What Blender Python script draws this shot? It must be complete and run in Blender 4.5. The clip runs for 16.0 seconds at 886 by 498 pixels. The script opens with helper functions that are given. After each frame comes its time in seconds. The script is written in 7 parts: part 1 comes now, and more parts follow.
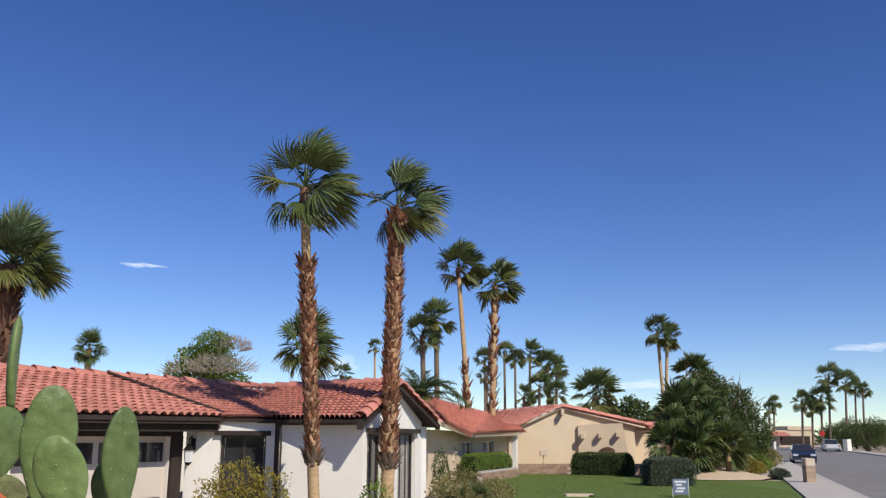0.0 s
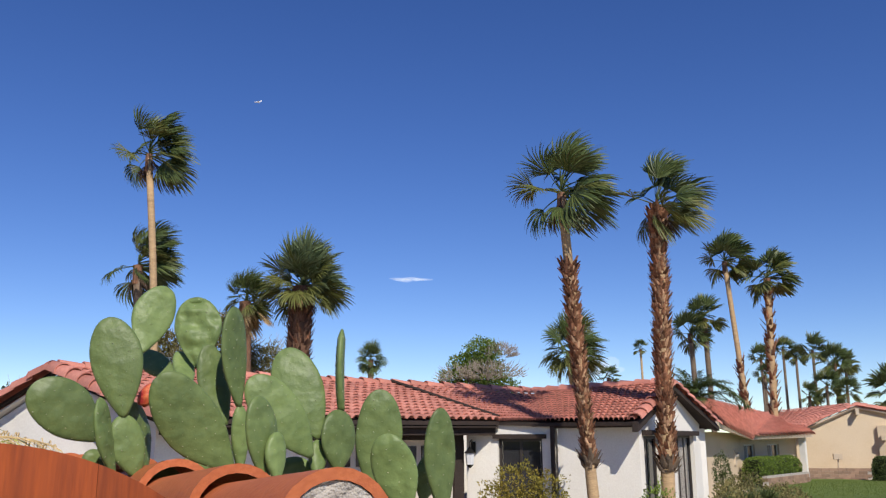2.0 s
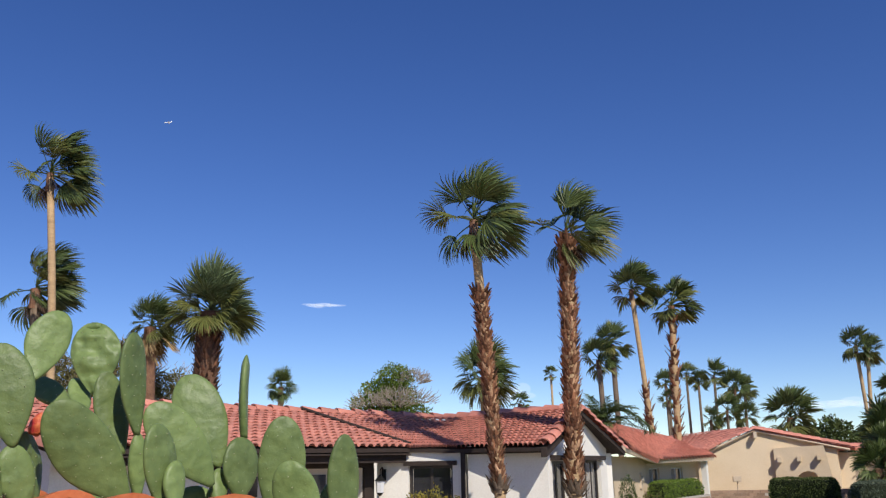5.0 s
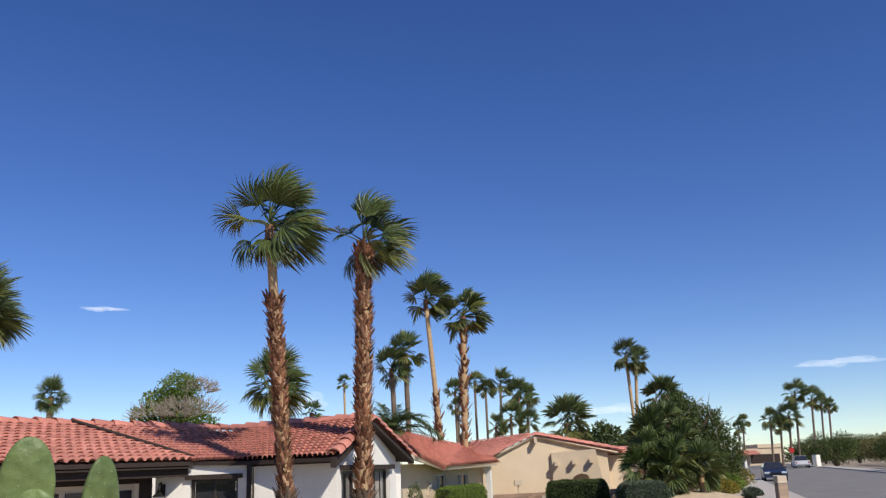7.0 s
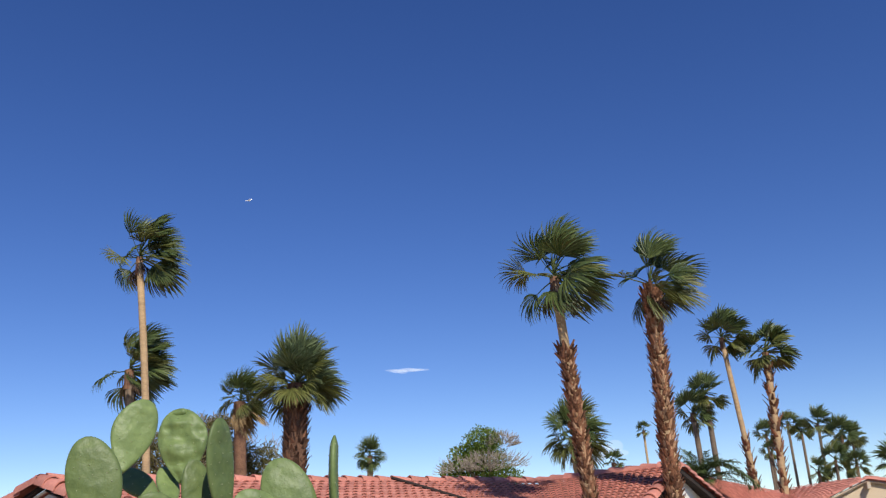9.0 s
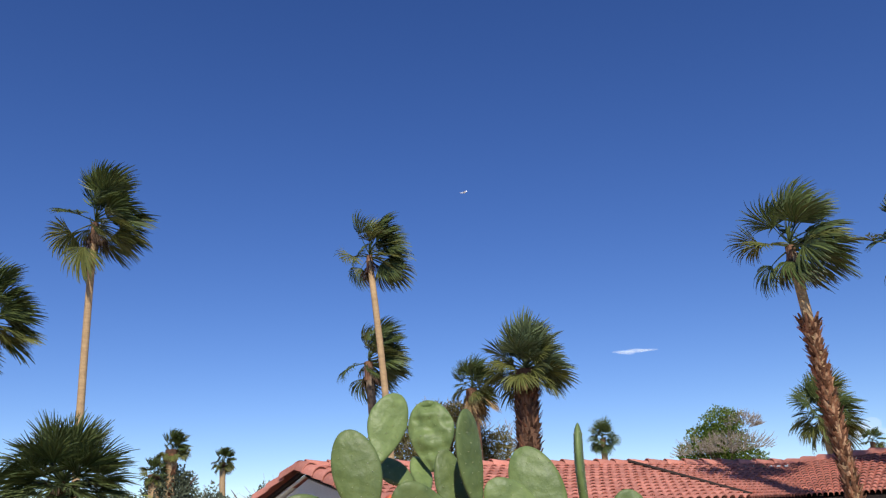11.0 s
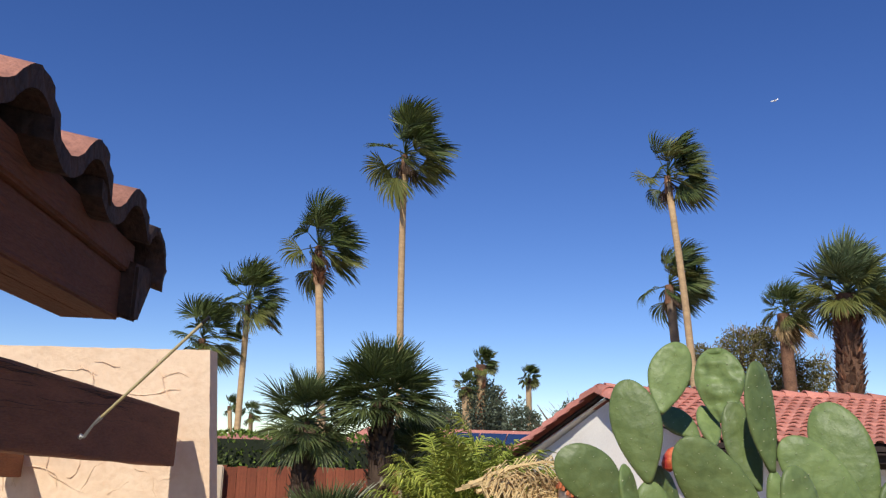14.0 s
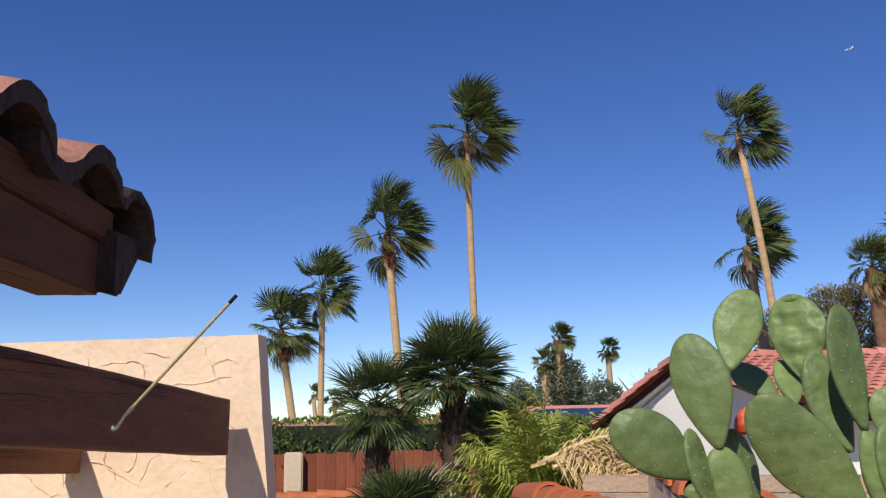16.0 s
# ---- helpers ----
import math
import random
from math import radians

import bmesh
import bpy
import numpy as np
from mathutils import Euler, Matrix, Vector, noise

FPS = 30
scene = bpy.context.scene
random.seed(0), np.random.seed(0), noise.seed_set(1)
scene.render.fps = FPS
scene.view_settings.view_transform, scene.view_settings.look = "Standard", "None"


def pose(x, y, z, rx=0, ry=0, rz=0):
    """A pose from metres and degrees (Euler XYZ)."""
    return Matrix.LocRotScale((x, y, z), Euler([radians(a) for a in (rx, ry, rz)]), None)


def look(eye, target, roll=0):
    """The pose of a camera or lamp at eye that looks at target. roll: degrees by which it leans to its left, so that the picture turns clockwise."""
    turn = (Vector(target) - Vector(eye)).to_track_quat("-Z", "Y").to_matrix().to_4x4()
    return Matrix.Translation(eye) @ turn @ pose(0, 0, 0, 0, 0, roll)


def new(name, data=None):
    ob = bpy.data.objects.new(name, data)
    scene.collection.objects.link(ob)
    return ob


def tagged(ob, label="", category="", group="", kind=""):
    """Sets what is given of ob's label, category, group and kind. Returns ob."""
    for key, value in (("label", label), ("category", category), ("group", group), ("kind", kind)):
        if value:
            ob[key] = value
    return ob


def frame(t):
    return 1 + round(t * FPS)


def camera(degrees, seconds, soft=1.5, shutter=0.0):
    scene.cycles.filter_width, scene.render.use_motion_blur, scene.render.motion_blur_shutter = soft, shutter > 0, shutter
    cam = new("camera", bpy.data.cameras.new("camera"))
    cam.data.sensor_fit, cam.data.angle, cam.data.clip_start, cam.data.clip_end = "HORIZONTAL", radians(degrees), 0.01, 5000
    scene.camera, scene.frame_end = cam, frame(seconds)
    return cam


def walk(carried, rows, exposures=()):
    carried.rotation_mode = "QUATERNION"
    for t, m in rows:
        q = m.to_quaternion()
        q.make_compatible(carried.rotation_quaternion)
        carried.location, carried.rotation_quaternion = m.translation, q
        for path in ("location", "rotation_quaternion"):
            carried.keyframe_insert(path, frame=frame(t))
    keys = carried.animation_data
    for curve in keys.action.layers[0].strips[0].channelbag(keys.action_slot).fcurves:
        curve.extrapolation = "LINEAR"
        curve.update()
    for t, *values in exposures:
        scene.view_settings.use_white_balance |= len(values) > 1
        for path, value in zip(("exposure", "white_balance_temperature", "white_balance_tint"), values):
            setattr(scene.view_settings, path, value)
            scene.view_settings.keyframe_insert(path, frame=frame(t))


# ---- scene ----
# camera and walk
def cam_pose(x, y, z, yaw, pitch, roll):
    return pose(x, y, z, 90 + pitch, 0, yaw) @ pose(0, 0, 0, 0, 0, roll)


PATH = [
    (0, 0.006, 0.032, 2.11, 0.01, 12.5, 0.18),
    (0.5, -0.013, 0.02, 2.101, 4.85, 12.42, 0.04),
    (1, -0.041, 0, 2.104, 9.04, 12.49, 0.03),
    (1.5, -0.053, -0.034, 2.093, 13.26, 12.71, -0.09),
    (2, -0.07, -0.043, 2.095, 17.73, 12.74, -0.17),
    (2.5, -0.095, -0.025, 2.092, 21.94, 12.49, -0.39),
    (3, -0.104, -0.029, 2.092, 25.45, 12.73, -0.59),
    (3.5, -0.111, -0.045, 2.102, 28.31, 13.8, -0.65),
    (4, -0.115, -0.058, 2.103, 28.32, 14.72, -0.76),
    (4.5, -0.086, -0.058, 2.1, 21.93, 14.79, -0.69),
    (5, -0.042, -0.065, 2.09, 11.69, 14.46, -0.98),
    (5.2, -0.035, -0.043, 2.097, 7.53, 14.18, -1.16),
    (6.2, -0.034, 0.009, 2.107, -4.4, 14.3, -1.5),
    (7.3, -0.034, 0.06, 2.117, -0.31, 14.86, -3.02),
    (7.5, -0.04, 0.067, 2.118, 1.73, 15.12, -3.24),
    (8, -0.037, 0.03, 2.118, 7.12, 16.22, -3.49),
    (8.5, -0.056, 0.025, 2.128, 11.94, 17.56, -3.21),
    (9, -0.087, 0.03, 2.135, 17.07, 18.75, -3.03),
    (9.2, -0.105, 0.05, 2.138, 19.21, 19.24, -3.03),
    (11.3, -0.126, 0.018, 2.153, 35.57, 18.09, -1.42),
    (11.5, -0.13, 0.029, 2.155, 37.88, 17.93, -0.58),
    (12, -0.105, 0.036, 2.161, 43.11, 16.99, 0.55),
    (12.5, -0.083, 0.044, 2.19, 46.52, 15.9, 1.84),
    (13, -0.078, 0.055, 2.22, 49.26, 13.64, 2.36),
    (13.5, -0.078, 0.07, 2.228, 51.46, 12.43, 1.91),
    (14, -0.088, 0.081, 2.228, 53.56, 13.13, 1.75),
    (14.5, -0.088, 0.101, 2.238, 57.25, 13.71, 1.09),
    (15, -0.085, 0.121, 2.236, 59.12, 12.98, 0.68),
    (15.5, -0.124, 0.185, 2.233, 58.15, 12.26, 0.44),
    (16, -0.212, 0.292, 2.215, 58.5, 11.78, -1.05),
]
cam = camera(55.55, 16.0, soft=1.3)
walk(cam, [(r[0], cam_pose(*r[1:])) for r in PATH])

# world, sun, exposure
SUN_AZ, SUN_EL = 217.0, 42.0          # degrees left of +y, and above the horizon
world = bpy.data.worlds.new("world")
scene.world = world
world.use_nodes = True
wn = world.node_tree.nodes
sky = wn.new("ShaderNodeTexSky")
sky.sky_type, sky.sun_disc = "NISHITA", False
sky.sun_elevation, sky.sun_rotation = radians(SUN_EL), radians(-SUN_AZ)
sky.altitude, sky.air_density, sky.dust_density, sky.ozone_density = 150, 0.79, 0.0, 3.0
wn["Background"].inputs["Strength"].default_value = 0.125
tone = wn.new("ShaderNodeHueSaturation")
tone.inputs["Hue"].default_value, tone.inputs["Saturation"].default_value, tone.inputs["Value"].default_value = 0.5165, 1.23, 0.98
world.node_tree.links.new(sky.outputs[0], tone.inputs["Color"])
world.node_tree.links.new(tone.outputs[0], wn["Background"].inputs[0])
sun_data = bpy.data.lights.new("sun", "SUN")
sun_data.energy, sun_data.angle, sun_data.color = 4.6, radians(0.53), (1.0, 0.94, 0.84)
sun = new("sun", sun_data)
sd = Vector((-math.sin(radians(SUN_AZ)) * math.cos(radians(SUN_EL)), math.cos(radians(SUN_AZ)) * math.cos(radians(SUN_EL)), math.sin(radians(SUN_EL))))
sun.matrix_world = look(sd * 50, (0, 0, 0))
scene.view_settings.exposure = 0.0

# materials
def mat(name, c1, c2, rough=0.85, scale=4.0, fine=50.0, bump=0.25, metal=0.0, spread=0.0, stretch=(1, 1, 1), spec=0.35, trans=0.0):
    m = bpy.data.materials.new(name)
    m.use_nodes = True
    n, l = m.node_tree.nodes, m.node_tree.links
    b = n["Principled BSDF"]
    b.inputs["Roughness"].default_value, b.inputs["Metallic"].default_value = rough, metal
    b.inputs["Specular IOR Level"].default_value = spec
    tc, mp = n.new("ShaderNodeTexCoord"), n.new("ShaderNodeMapping")
    mp.inputs["Scale"].default_value = stretch
    l.new(tc.outputs["Object"], mp.inputs[0])
    big, small = n.new("ShaderNodeTexNoise"), n.new("ShaderNodeTexNoise")
    for tex, s, d in ((big, scale, 4.0), (small, fine, 6.0)):
        tex.inputs["Scale"].default_value, tex.inputs["Detail"].default_value = s, d
        l.new(mp.outputs[0], tex.inputs["Vector"])
    add = n.new("ShaderNodeMath")
    add.operation = "ADD"
    l.new(big.outputs[0], add.inputs[0]), l.new(small.outputs[0], add.inputs[1])
    ramp = n.new("ShaderNodeMapRange")
    ramp.inputs[1].default_value, ramp.inputs[2].default_value = 0.72, 1.28
    l.new(add.outputs[0], ramp.inputs[0])
    mix = n.new("ShaderNodeMix")
    mix.data_type = "RGBA"
    mix.inputs[6].default_value, mix.inputs[7].default_value = (*c1, 1), (*c2, 1)
    l.new(ramp.outputs[0], mix.inputs[0])
    out = mix.outputs[2]
    if spread:
        info, geo, hsv = n.new("ShaderNodeObjectInfo"), n.new("ShaderNodeNewGeometry"), n.new("ShaderNodeHueSaturation")
        s1, fr, mr = n.new("ShaderNodeMath"), n.new("ShaderNodeMath"), n.new("ShaderNodeMapRange")
        fr.operation = "FRACT"
        l.new(info.outputs["Random"], s1.inputs[0]), l.new(geo.outputs["Random Per Island"], s1.inputs[1])
        l.new(s1.outputs[0], fr.inputs[0]), l.new(fr.outputs[0], mr.inputs[0])
        mr.inputs[3].default_value, mr.inputs[4].default_value = 1 - spread, 1 + spread
        l.new(mr.outputs[0], hsv.inputs["Value"]), l.new(out, hsv.inputs["Color"])
        out = hsv.outputs[0]
    l.new(out, b.inputs["Base Color"])
    if bump:
        bp = n.new("ShaderNodeBump")
        bp.inputs["Strength"].default_value, bp.inputs["Distance"].default_value = bump, 0.02
        l.new(add.outputs[0], bp.inputs["Height"]), l.new(bp.outputs[0], b.inputs["Normal"])
    if trans:
        tr, ms = n.new("ShaderNodeBsdfTranslucent"), n.new("ShaderNodeMixShader")
        ms.inputs[0].default_value = trans
        l.new(out, tr.inputs[0]), l.new(b.outputs[0], ms.inputs[1]), l.new(tr.outputs[0], ms.inputs[2])
        l.new(ms.outputs[0], n["Material Output"].inputs[0])
    return m


def glass(name, tint):
    m = mat(name, tint, tuple(c * 0.7 for c in tint), rough=0.06, bump=0.0, spec=0.8)
    return m


M = dict(
    stucco_white=mat("white_stucco", (0.84, 0.80, 0.72), (0.74, 0.69, 0.61), scale=1.2, fine=40, bump=0.12),
    stucco_tan=mat("tan_stucco", (0.66, 0.53, 0.37), (0.58, 0.45, 0.30), scale=0.7, fine=25, bump=0.3),
    stucco_peach=mat("peach_stucco", (0.79, 0.60, 0.415), (0.71, 0.51, 0.335), scale=4, fine=30, bump=0.3),
    roof_tile=mat("clay_roof_tile", (0.58, 0.245, 0.18), (0.46, 0.17, 0.125), rough=0.8, scale=3, fine=30, bump=0.3, spread=0.22),
    cap_tile=mat("orange_clay_tile", (0.52, 0.152, 0.053), (0.40, 0.107, 0.040), rough=0.55, scale=7, fine=70, bump=0.15, spread=0.1),
    # darker copy of the weathered tile: the eave's shade is put into its colour
    eave_shade=mat("shaded_weathered_tile", (0.075, 0.040, 0.029), (0.028, 0.018, 0.015), scale=12, fine=60, bump=0.6),
    old_tile=mat("weathered_clay_tile", (0.46, 0.21, 0.145), (0.26, 0.12, 0.085), scale=9, fine=60, bump=0.5, spread=0.15),
    mortar=mat("mortar", (0.55, 0.50, 0.44), (0.36, 0.32, 0.28), scale=20, fine=90, bump=0.9),
    gate_wood=mat("orange_stained_wood", (0.34, 0.070, 0.013), (0.19, 0.037, 0.009), rough=0.55, scale=3.0, fine=14, bump=0.15, stretch=(9, 9, 0.7), spread=0.08),
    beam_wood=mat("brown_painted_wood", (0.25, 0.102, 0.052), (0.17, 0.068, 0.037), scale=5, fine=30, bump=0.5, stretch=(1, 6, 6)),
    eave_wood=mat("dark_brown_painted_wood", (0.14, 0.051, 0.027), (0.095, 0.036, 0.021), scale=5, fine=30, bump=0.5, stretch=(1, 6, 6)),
    dark_wood=mat("dark_brown_wood", (0.045, 0.030, 0.024), (0.028, 0.020, 0.016), scale=5, fine=40, bump=0.3),
    fence_wood=mat("redwood_fence", (0.30, 0.085, 0.040), (0.17, 0.050, 0.026), scale=3, fine=25, bump=0.3, stretch=(8, 8, 1), spread=0.2),
    garage=mat("beige_garage_door", (0.60, 0.53, 0.45), (0.54, 0.47, 0.39), scale=2, fine=30, bump=0.1),
    frame=mat("bronze_frame", (0.05, 0.04, 0.035), (0.035, 0.03, 0.025), rough=0.4, bump=0.0),
    frame_white=mat("white_frame", (0.75, 0.73, 0.69), (0.68, 0.66, 0.62), rough=0.5, bump=0.05),
    glass=glass("window_glass", (0.035, 0.035, 0.04)),
    curtain=mat("grey_curtain", (0.42, 0.38, 0.33), (0.30, 0.27, 0.23), scale=3, fine=20, bump=0.2, stretch=(6, 6, 0.4)),
    iron=mat("black_iron", (0.02, 0.02, 0.02), (0.03, 0.028, 0.025), rough=0.5, metal=0.6, bump=0.2),
    brass=mat("brass_rod", (0.60, 0.50, 0.25), (0.46, 0.37, 0.18), rough=0.4, metal=0.3, bump=0.1, scale=20),
    steel=mat("galvanised_steel", (0.55, 0.55, 0.53), (0.35, 0.35, 0.34), rough=0.45, metal=0.9, bump=0.1),
    pad=mat("cactus_skin", (0.166, 0.222, 0.074), (0.104, 0.150, 0.050), spec=0.3, rough=0.46, scale=8, fine=45, bump=0.17, spread=0.22),
    pad_dry=mat("corky_cactus_skin", (0.17, 0.20, 0.075), (0.11, 0.11, 0.05), scale=9, fine=40, bump=0.6),
    pale_stub=mat("pale_cut_leaf_stub", (0.55, 0.47, 0.34), (0.40, 0.32, 0.22), bump=0.2),
    hedge_core=mat("hedge_inside", (0.020, 0.026, 0.010), (0.012, 0.018, 0.007), bump=0.0),
    areole=mat("pale_areole", (0.46, 0.48, 0.30), (0.34, 0.34, 0.20), bump=0.0),
    straw=mat("straw_dry_frond", (0.74, 0.56, 0.28), (0.50, 0.35, 0.16), rough=0.8, scale=3, fine=20, bump=0.1, spread=0.25, trans=0.15),
    fruit=mat("red_cactus_fruit", (0.44, 0.030, 0.028), (0.74, 0.24, 0.09), rough=0.5, scale=38, fine=60, bump=0.3),
    frond=mat("palm_frond", (0.108, 0.136, 0.036), (0.052, 0.080, 0.023), rough=0.48, spec=0.4, scale=3, fine=20, bump=0.1, spread=0.35, trans=0.14),
    frond_grey=mat("grey_green_palm_frond", (0.175, 0.215, 0.105), (0.105, 0.145, 0.066), rough=0.42, scale=3, fine=20, bump=0.1, spread=0.3, trans=0.15),
    frond_stiff=mat("stiff_palm_frond", (0.125, 0.150, 0.050), (0.062, 0.088, 0.030), rough=0.4, scale=3, fine=20, bump=0.1, spread=0.3, trans=0.12),
    frond_olive=mat("olive_palm_frond", (0.165, 0.165, 0.042), (0.088, 0.108, 0.030), rough=0.5, scale=3, fine=20, bump=0.1, spread=0.3, trans=0.18),
    frond_dry=mat("dry_palm_frond", (0.36, 0.25, 0.12), (0.22, 0.14, 0.065), rough=0.8, scale=3, fine=20, bump=0.2, spread=0.3),
    dead_leaf=mat("dead_brown_palm_leaf", (0.11, 0.068, 0.042), (0.055, 0.034, 0.022), scale=5, fine=30, bump=0.3, spread=0.35),
    areca=mat("yellow_green_frond", (0.42, 0.43, 0.070), (0.20, 0.26, 0.042), rough=0.5, scale=3, fine=20, bump=0.1, spread=0.3, trans=0.2),
    trunk_bare=mat("bare_palm_trunk", (0.54, 0.37, 0.20), (0.36, 0.24, 0.13), scale=2, fine=16, bump=0.5, stretch=(1, 1, 5)),
    boot_pale=mat("pale_palm_leaf_base", (0.58, 0.36, 0.21), (0.40, 0.22, 0.12), scale=6, fine=30, bump=0.5, spread=0.3),
    boot=mat("palm_leaf_base", (0.34, 0.155, 0.078), (0.13, 0.058, 0.032), scale=6, fine=30, bump=0.5, spread=0.55),
    trunk_grey=mat("grey_brown_palm_trunk", (0.22, 0.16, 0.11), (0.14, 0.10, 0.07), scale=2, fine=16, bump=0.5, stretch=(1, 1, 5)),
    boot_dark=mat("dark_palm_leaf_base", (0.20, 0.105, 0.06), (0.10, 0.05, 0.03), scale=6, fine=30, bump=0.5, spread=0.35),
    leaf=mat("green_leaf", (0.112, 0.140, 0.046), (0.064, 0.088, 0.030), rough=0.8, spec=0.12, scale=2, fine=15, bump=0.1, spread=0.35, trans=0.15),
    leaf_bright=mat("bright_green_leaf", (0.20, 0.27, 0.05), (0.11, 0.17, 0.032), rough=0.8, spec=0.12, scale=2, fine=15, bump=0.1, spread=0.35, trans=0.2),
    leaf_olive=mat("olive_green_leaf", (0.25, 0.21, 0.085), (0.13, 0.125, 0.05), rough=0.8, spec=0.12, scale=2, fine=15, bump=0.1, spread=0.35, trans=0.15),
    leaf_yellow=mat("yellow_flowering_leaf", (0.34, 0.25, 0.045), (0.15, 0.15, 0.035), rough=0.8, spec=0.12, scale=2, fine=15, bump=0.1, spread=0.35, trans=0.2),
    leaf_grey=mat("grey_green_leaf", (0.15, 0.175, 0.115), (0.085, 0.105, 0.07), rough=0.8, spec=0.12, scale=2, fine=15, bump=0.1, spread=0.3, trans=0.1),
    twig=mat("grey_twig", (0.42, 0.36, 0.28), (0.28, 0.23, 0.18), scale=4, fine=30, bump=0.3),
    bark=mat("brown_bark", (0.16, 0.11, 0.075), (0.09, 0.06, 0.045), scale=4, fine=30, bump=0.6),
    ground=mat("sandy_ground", (0.42, 0.34, 0.25), (0.32, 0.25, 0.18), scale=0.4, fine=20, bump=0.4),
    lawn=mat("lawn_soil", (0.125, 0.170, 0.030), (0.092, 0.136, 0.025), scale=0.6, fine=60, bump=0.6),
    grass=mat("grass_blade", (0.145, 0.190, 0.036), (0.108, 0.155, 0.028), scale=0.6, fine=30, bump=0.0, spread=0.12, trans=0.2),
    asphalt=mat("asphalt", (0.235, 0.215, 0.195), (0.175, 0.162, 0.15), scale=0.5, fine=80, bump=0.3),
    concrete=mat("concrete", (0.50, 0.45, 0.39), (0.42, 0.38, 0.33), scale=0.8, fine=40, bump=0.2),
    sand=mat("tan_gravel", (0.60, 0.47, 0.32), (0.48, 0.36, 0.23), scale=3, fine=90, bump=0.6),
    brick=mat("brown_block", (0.34, 0.22, 0.15), (0.26, 0.17, 0.12), scale=4, fine=40, bump=0.4, spread=0.2),
    block=mat("tan_block", (0.46, 0.33, 0.23), (0.36, 0.25, 0.17), scale=4, fine=40, bump=0.5, spread=0.12),
    paint_blue=mat("dark_blue_car_paint", (0.020, 0.030, 0.065), (0.016, 0.025, 0.055), rough=0.18, bump=0.0, spec=0.6),
    paint_white=mat("white_car_paint", (0.75, 0.75, 0.74), (0.70, 0.70, 0.69), rough=0.25, bump=0.0, spec=0.5),
    paint_grey=mat("grey_car_paint", (0.30, 0.31, 0.32), (0.26, 0.27, 0.28), rough=0.25, bump=0.0, spec=0.5),
    rubber=mat("black_rubber", (0.015, 0.015, 0.015), (0.022, 0.022, 0.022), rough=0.8, bump=0.1),
    lamp_glass=mat("clear_headlamp", (0.70, 0.72, 0.74), (0.6, 0.62, 0.64), rough=0.1, bump=0.0, spec=0.8),
    red_lens=mat("red_lens", (0.45, 0.02, 0.02), (0.35, 0.015, 0.015), rough=0.2, bump=0.0),
    sign_white=mat("sign_white", (0.72, 0.72, 0.72), (0.65, 0.65, 0.66), rough=0.5, bump=0.0),
    sign_blue=mat("sign_grey_blue", (0.16, 0.19, 0.26), (0.13, 0.16, 0.22), rough=0.5, bump=0.0),
    sign_red=mat("sign_red", (0.45, 0.03, 0.025), (0.40, 0.025, 0.02), rough=0.5, bump=0.0),
    plane_white=mat("white_aircraft_paint", (0.85, 0.85, 0.85), (0.8, 0.8, 0.8), rough=0.3, bump=0.0),
    solar=mat("dark_solar_panel", (0.020, 0.026, 0.05), (0.016, 0.02, 0.04), rough=0.15, bump=0.0, spec=0.6),
    beige_trim=mat("beige_trim", (0.62, 0.50, 0.37), (0.55, 0.44, 0.32), scale=3, fine=30, bump=0.2),
)


# building helpers
def mesh_of(bm, name, material, smooth=False):
    me = bpy.data.meshes.new(name)
    bm.to_mesh(me)
    bm.free()
    if smooth:
        me.shade_smooth()
    me.materials.append(material)
    return me


def part(name, bm, material, parent=None, label="", smooth=False):
    ob = new(name, mesh_of(bm, name, material, smooth))
    ob.parent = parent
    return tagged(ob, label) if label else ob


def empty(name, at, label, category, group="", turn=0.0):
    ob = new(name)
    ob.empty_display_size = 0.2
    ob.matrix_world = pose(*at, 0, 0, turn)
    return tagged(ob, label, category, group)


def box(bm, lo, hi, m=None, bevel=0.0):
    vs = [bm.verts.new((x, y, z)) for x in (lo[0], hi[0]) for y in (lo[1], hi[1]) for z in (lo[2], hi[2])]
    fs = [bm.faces.new([vs[i] for i in f]) for f in ((0, 1, 3, 2), (4, 6, 7, 5), (0, 4, 5, 1), (2, 3, 7, 6), (0, 2, 6, 4), (1, 5, 7, 3))]
    if bevel:
        es = list({e for f in fs for e in f.edges})
        vs = list({v for f in bmesh.ops.bevel(bm, geom=es, offset=bevel, segments=2, affect="EDGES")["faces"] for v in f.verts} | {v for v in vs if v.is_valid})
    if m is not None:
        bmesh.ops.transform(bm, matrix=m, verts=vs)
    return bm


def along(p0, p1):
    """Local frame: x from p0 to p1 on the level, y to the left of it, z up."""
    p0, p1 = Vector(p0), Vector(p1)
    return Matrix.Translation(p0) @ Matrix.Rotation(math.atan2(p1.y - p0.y, p1.x - p0.x), 4, "Z")


def tube(bm, pts, radii, seg=8, cap=True):
    pts = [Vector(p) for p in pts]
    rings = []
    for i, p in enumerate(pts):
        d = (pts[min(i + 1, len(pts) - 1)] - pts[max(i - 1, 0)]).normalized()
        a = d.orthogonal().normalized() if abs(d.z) > 0.95 else d.cross(Vector((0, 0, 1))).normalized()
        if abs(d.z) > 0.95:
            a = Vector((1, 0, 0)) - d * d.x
            a.normalize()
        b = d.cross(a)
        rings.append([bm.verts.new(p + (a * math.cos(k * 2 * math.pi / seg) + b * math.sin(k * 2 * math.pi / seg)) * radii[i]) for k in range(seg)])
    for r0, r1 in zip(rings, rings[1:]):
        for k in range(seg):
            bm.faces.new((r0[k], r0[(k + 1) % seg], r1[(k + 1) % seg], r1[k]))
    if cap:
        bm.faces.new(rings[0][::-1]), bm.faces.new(rings[-1])
    return bm


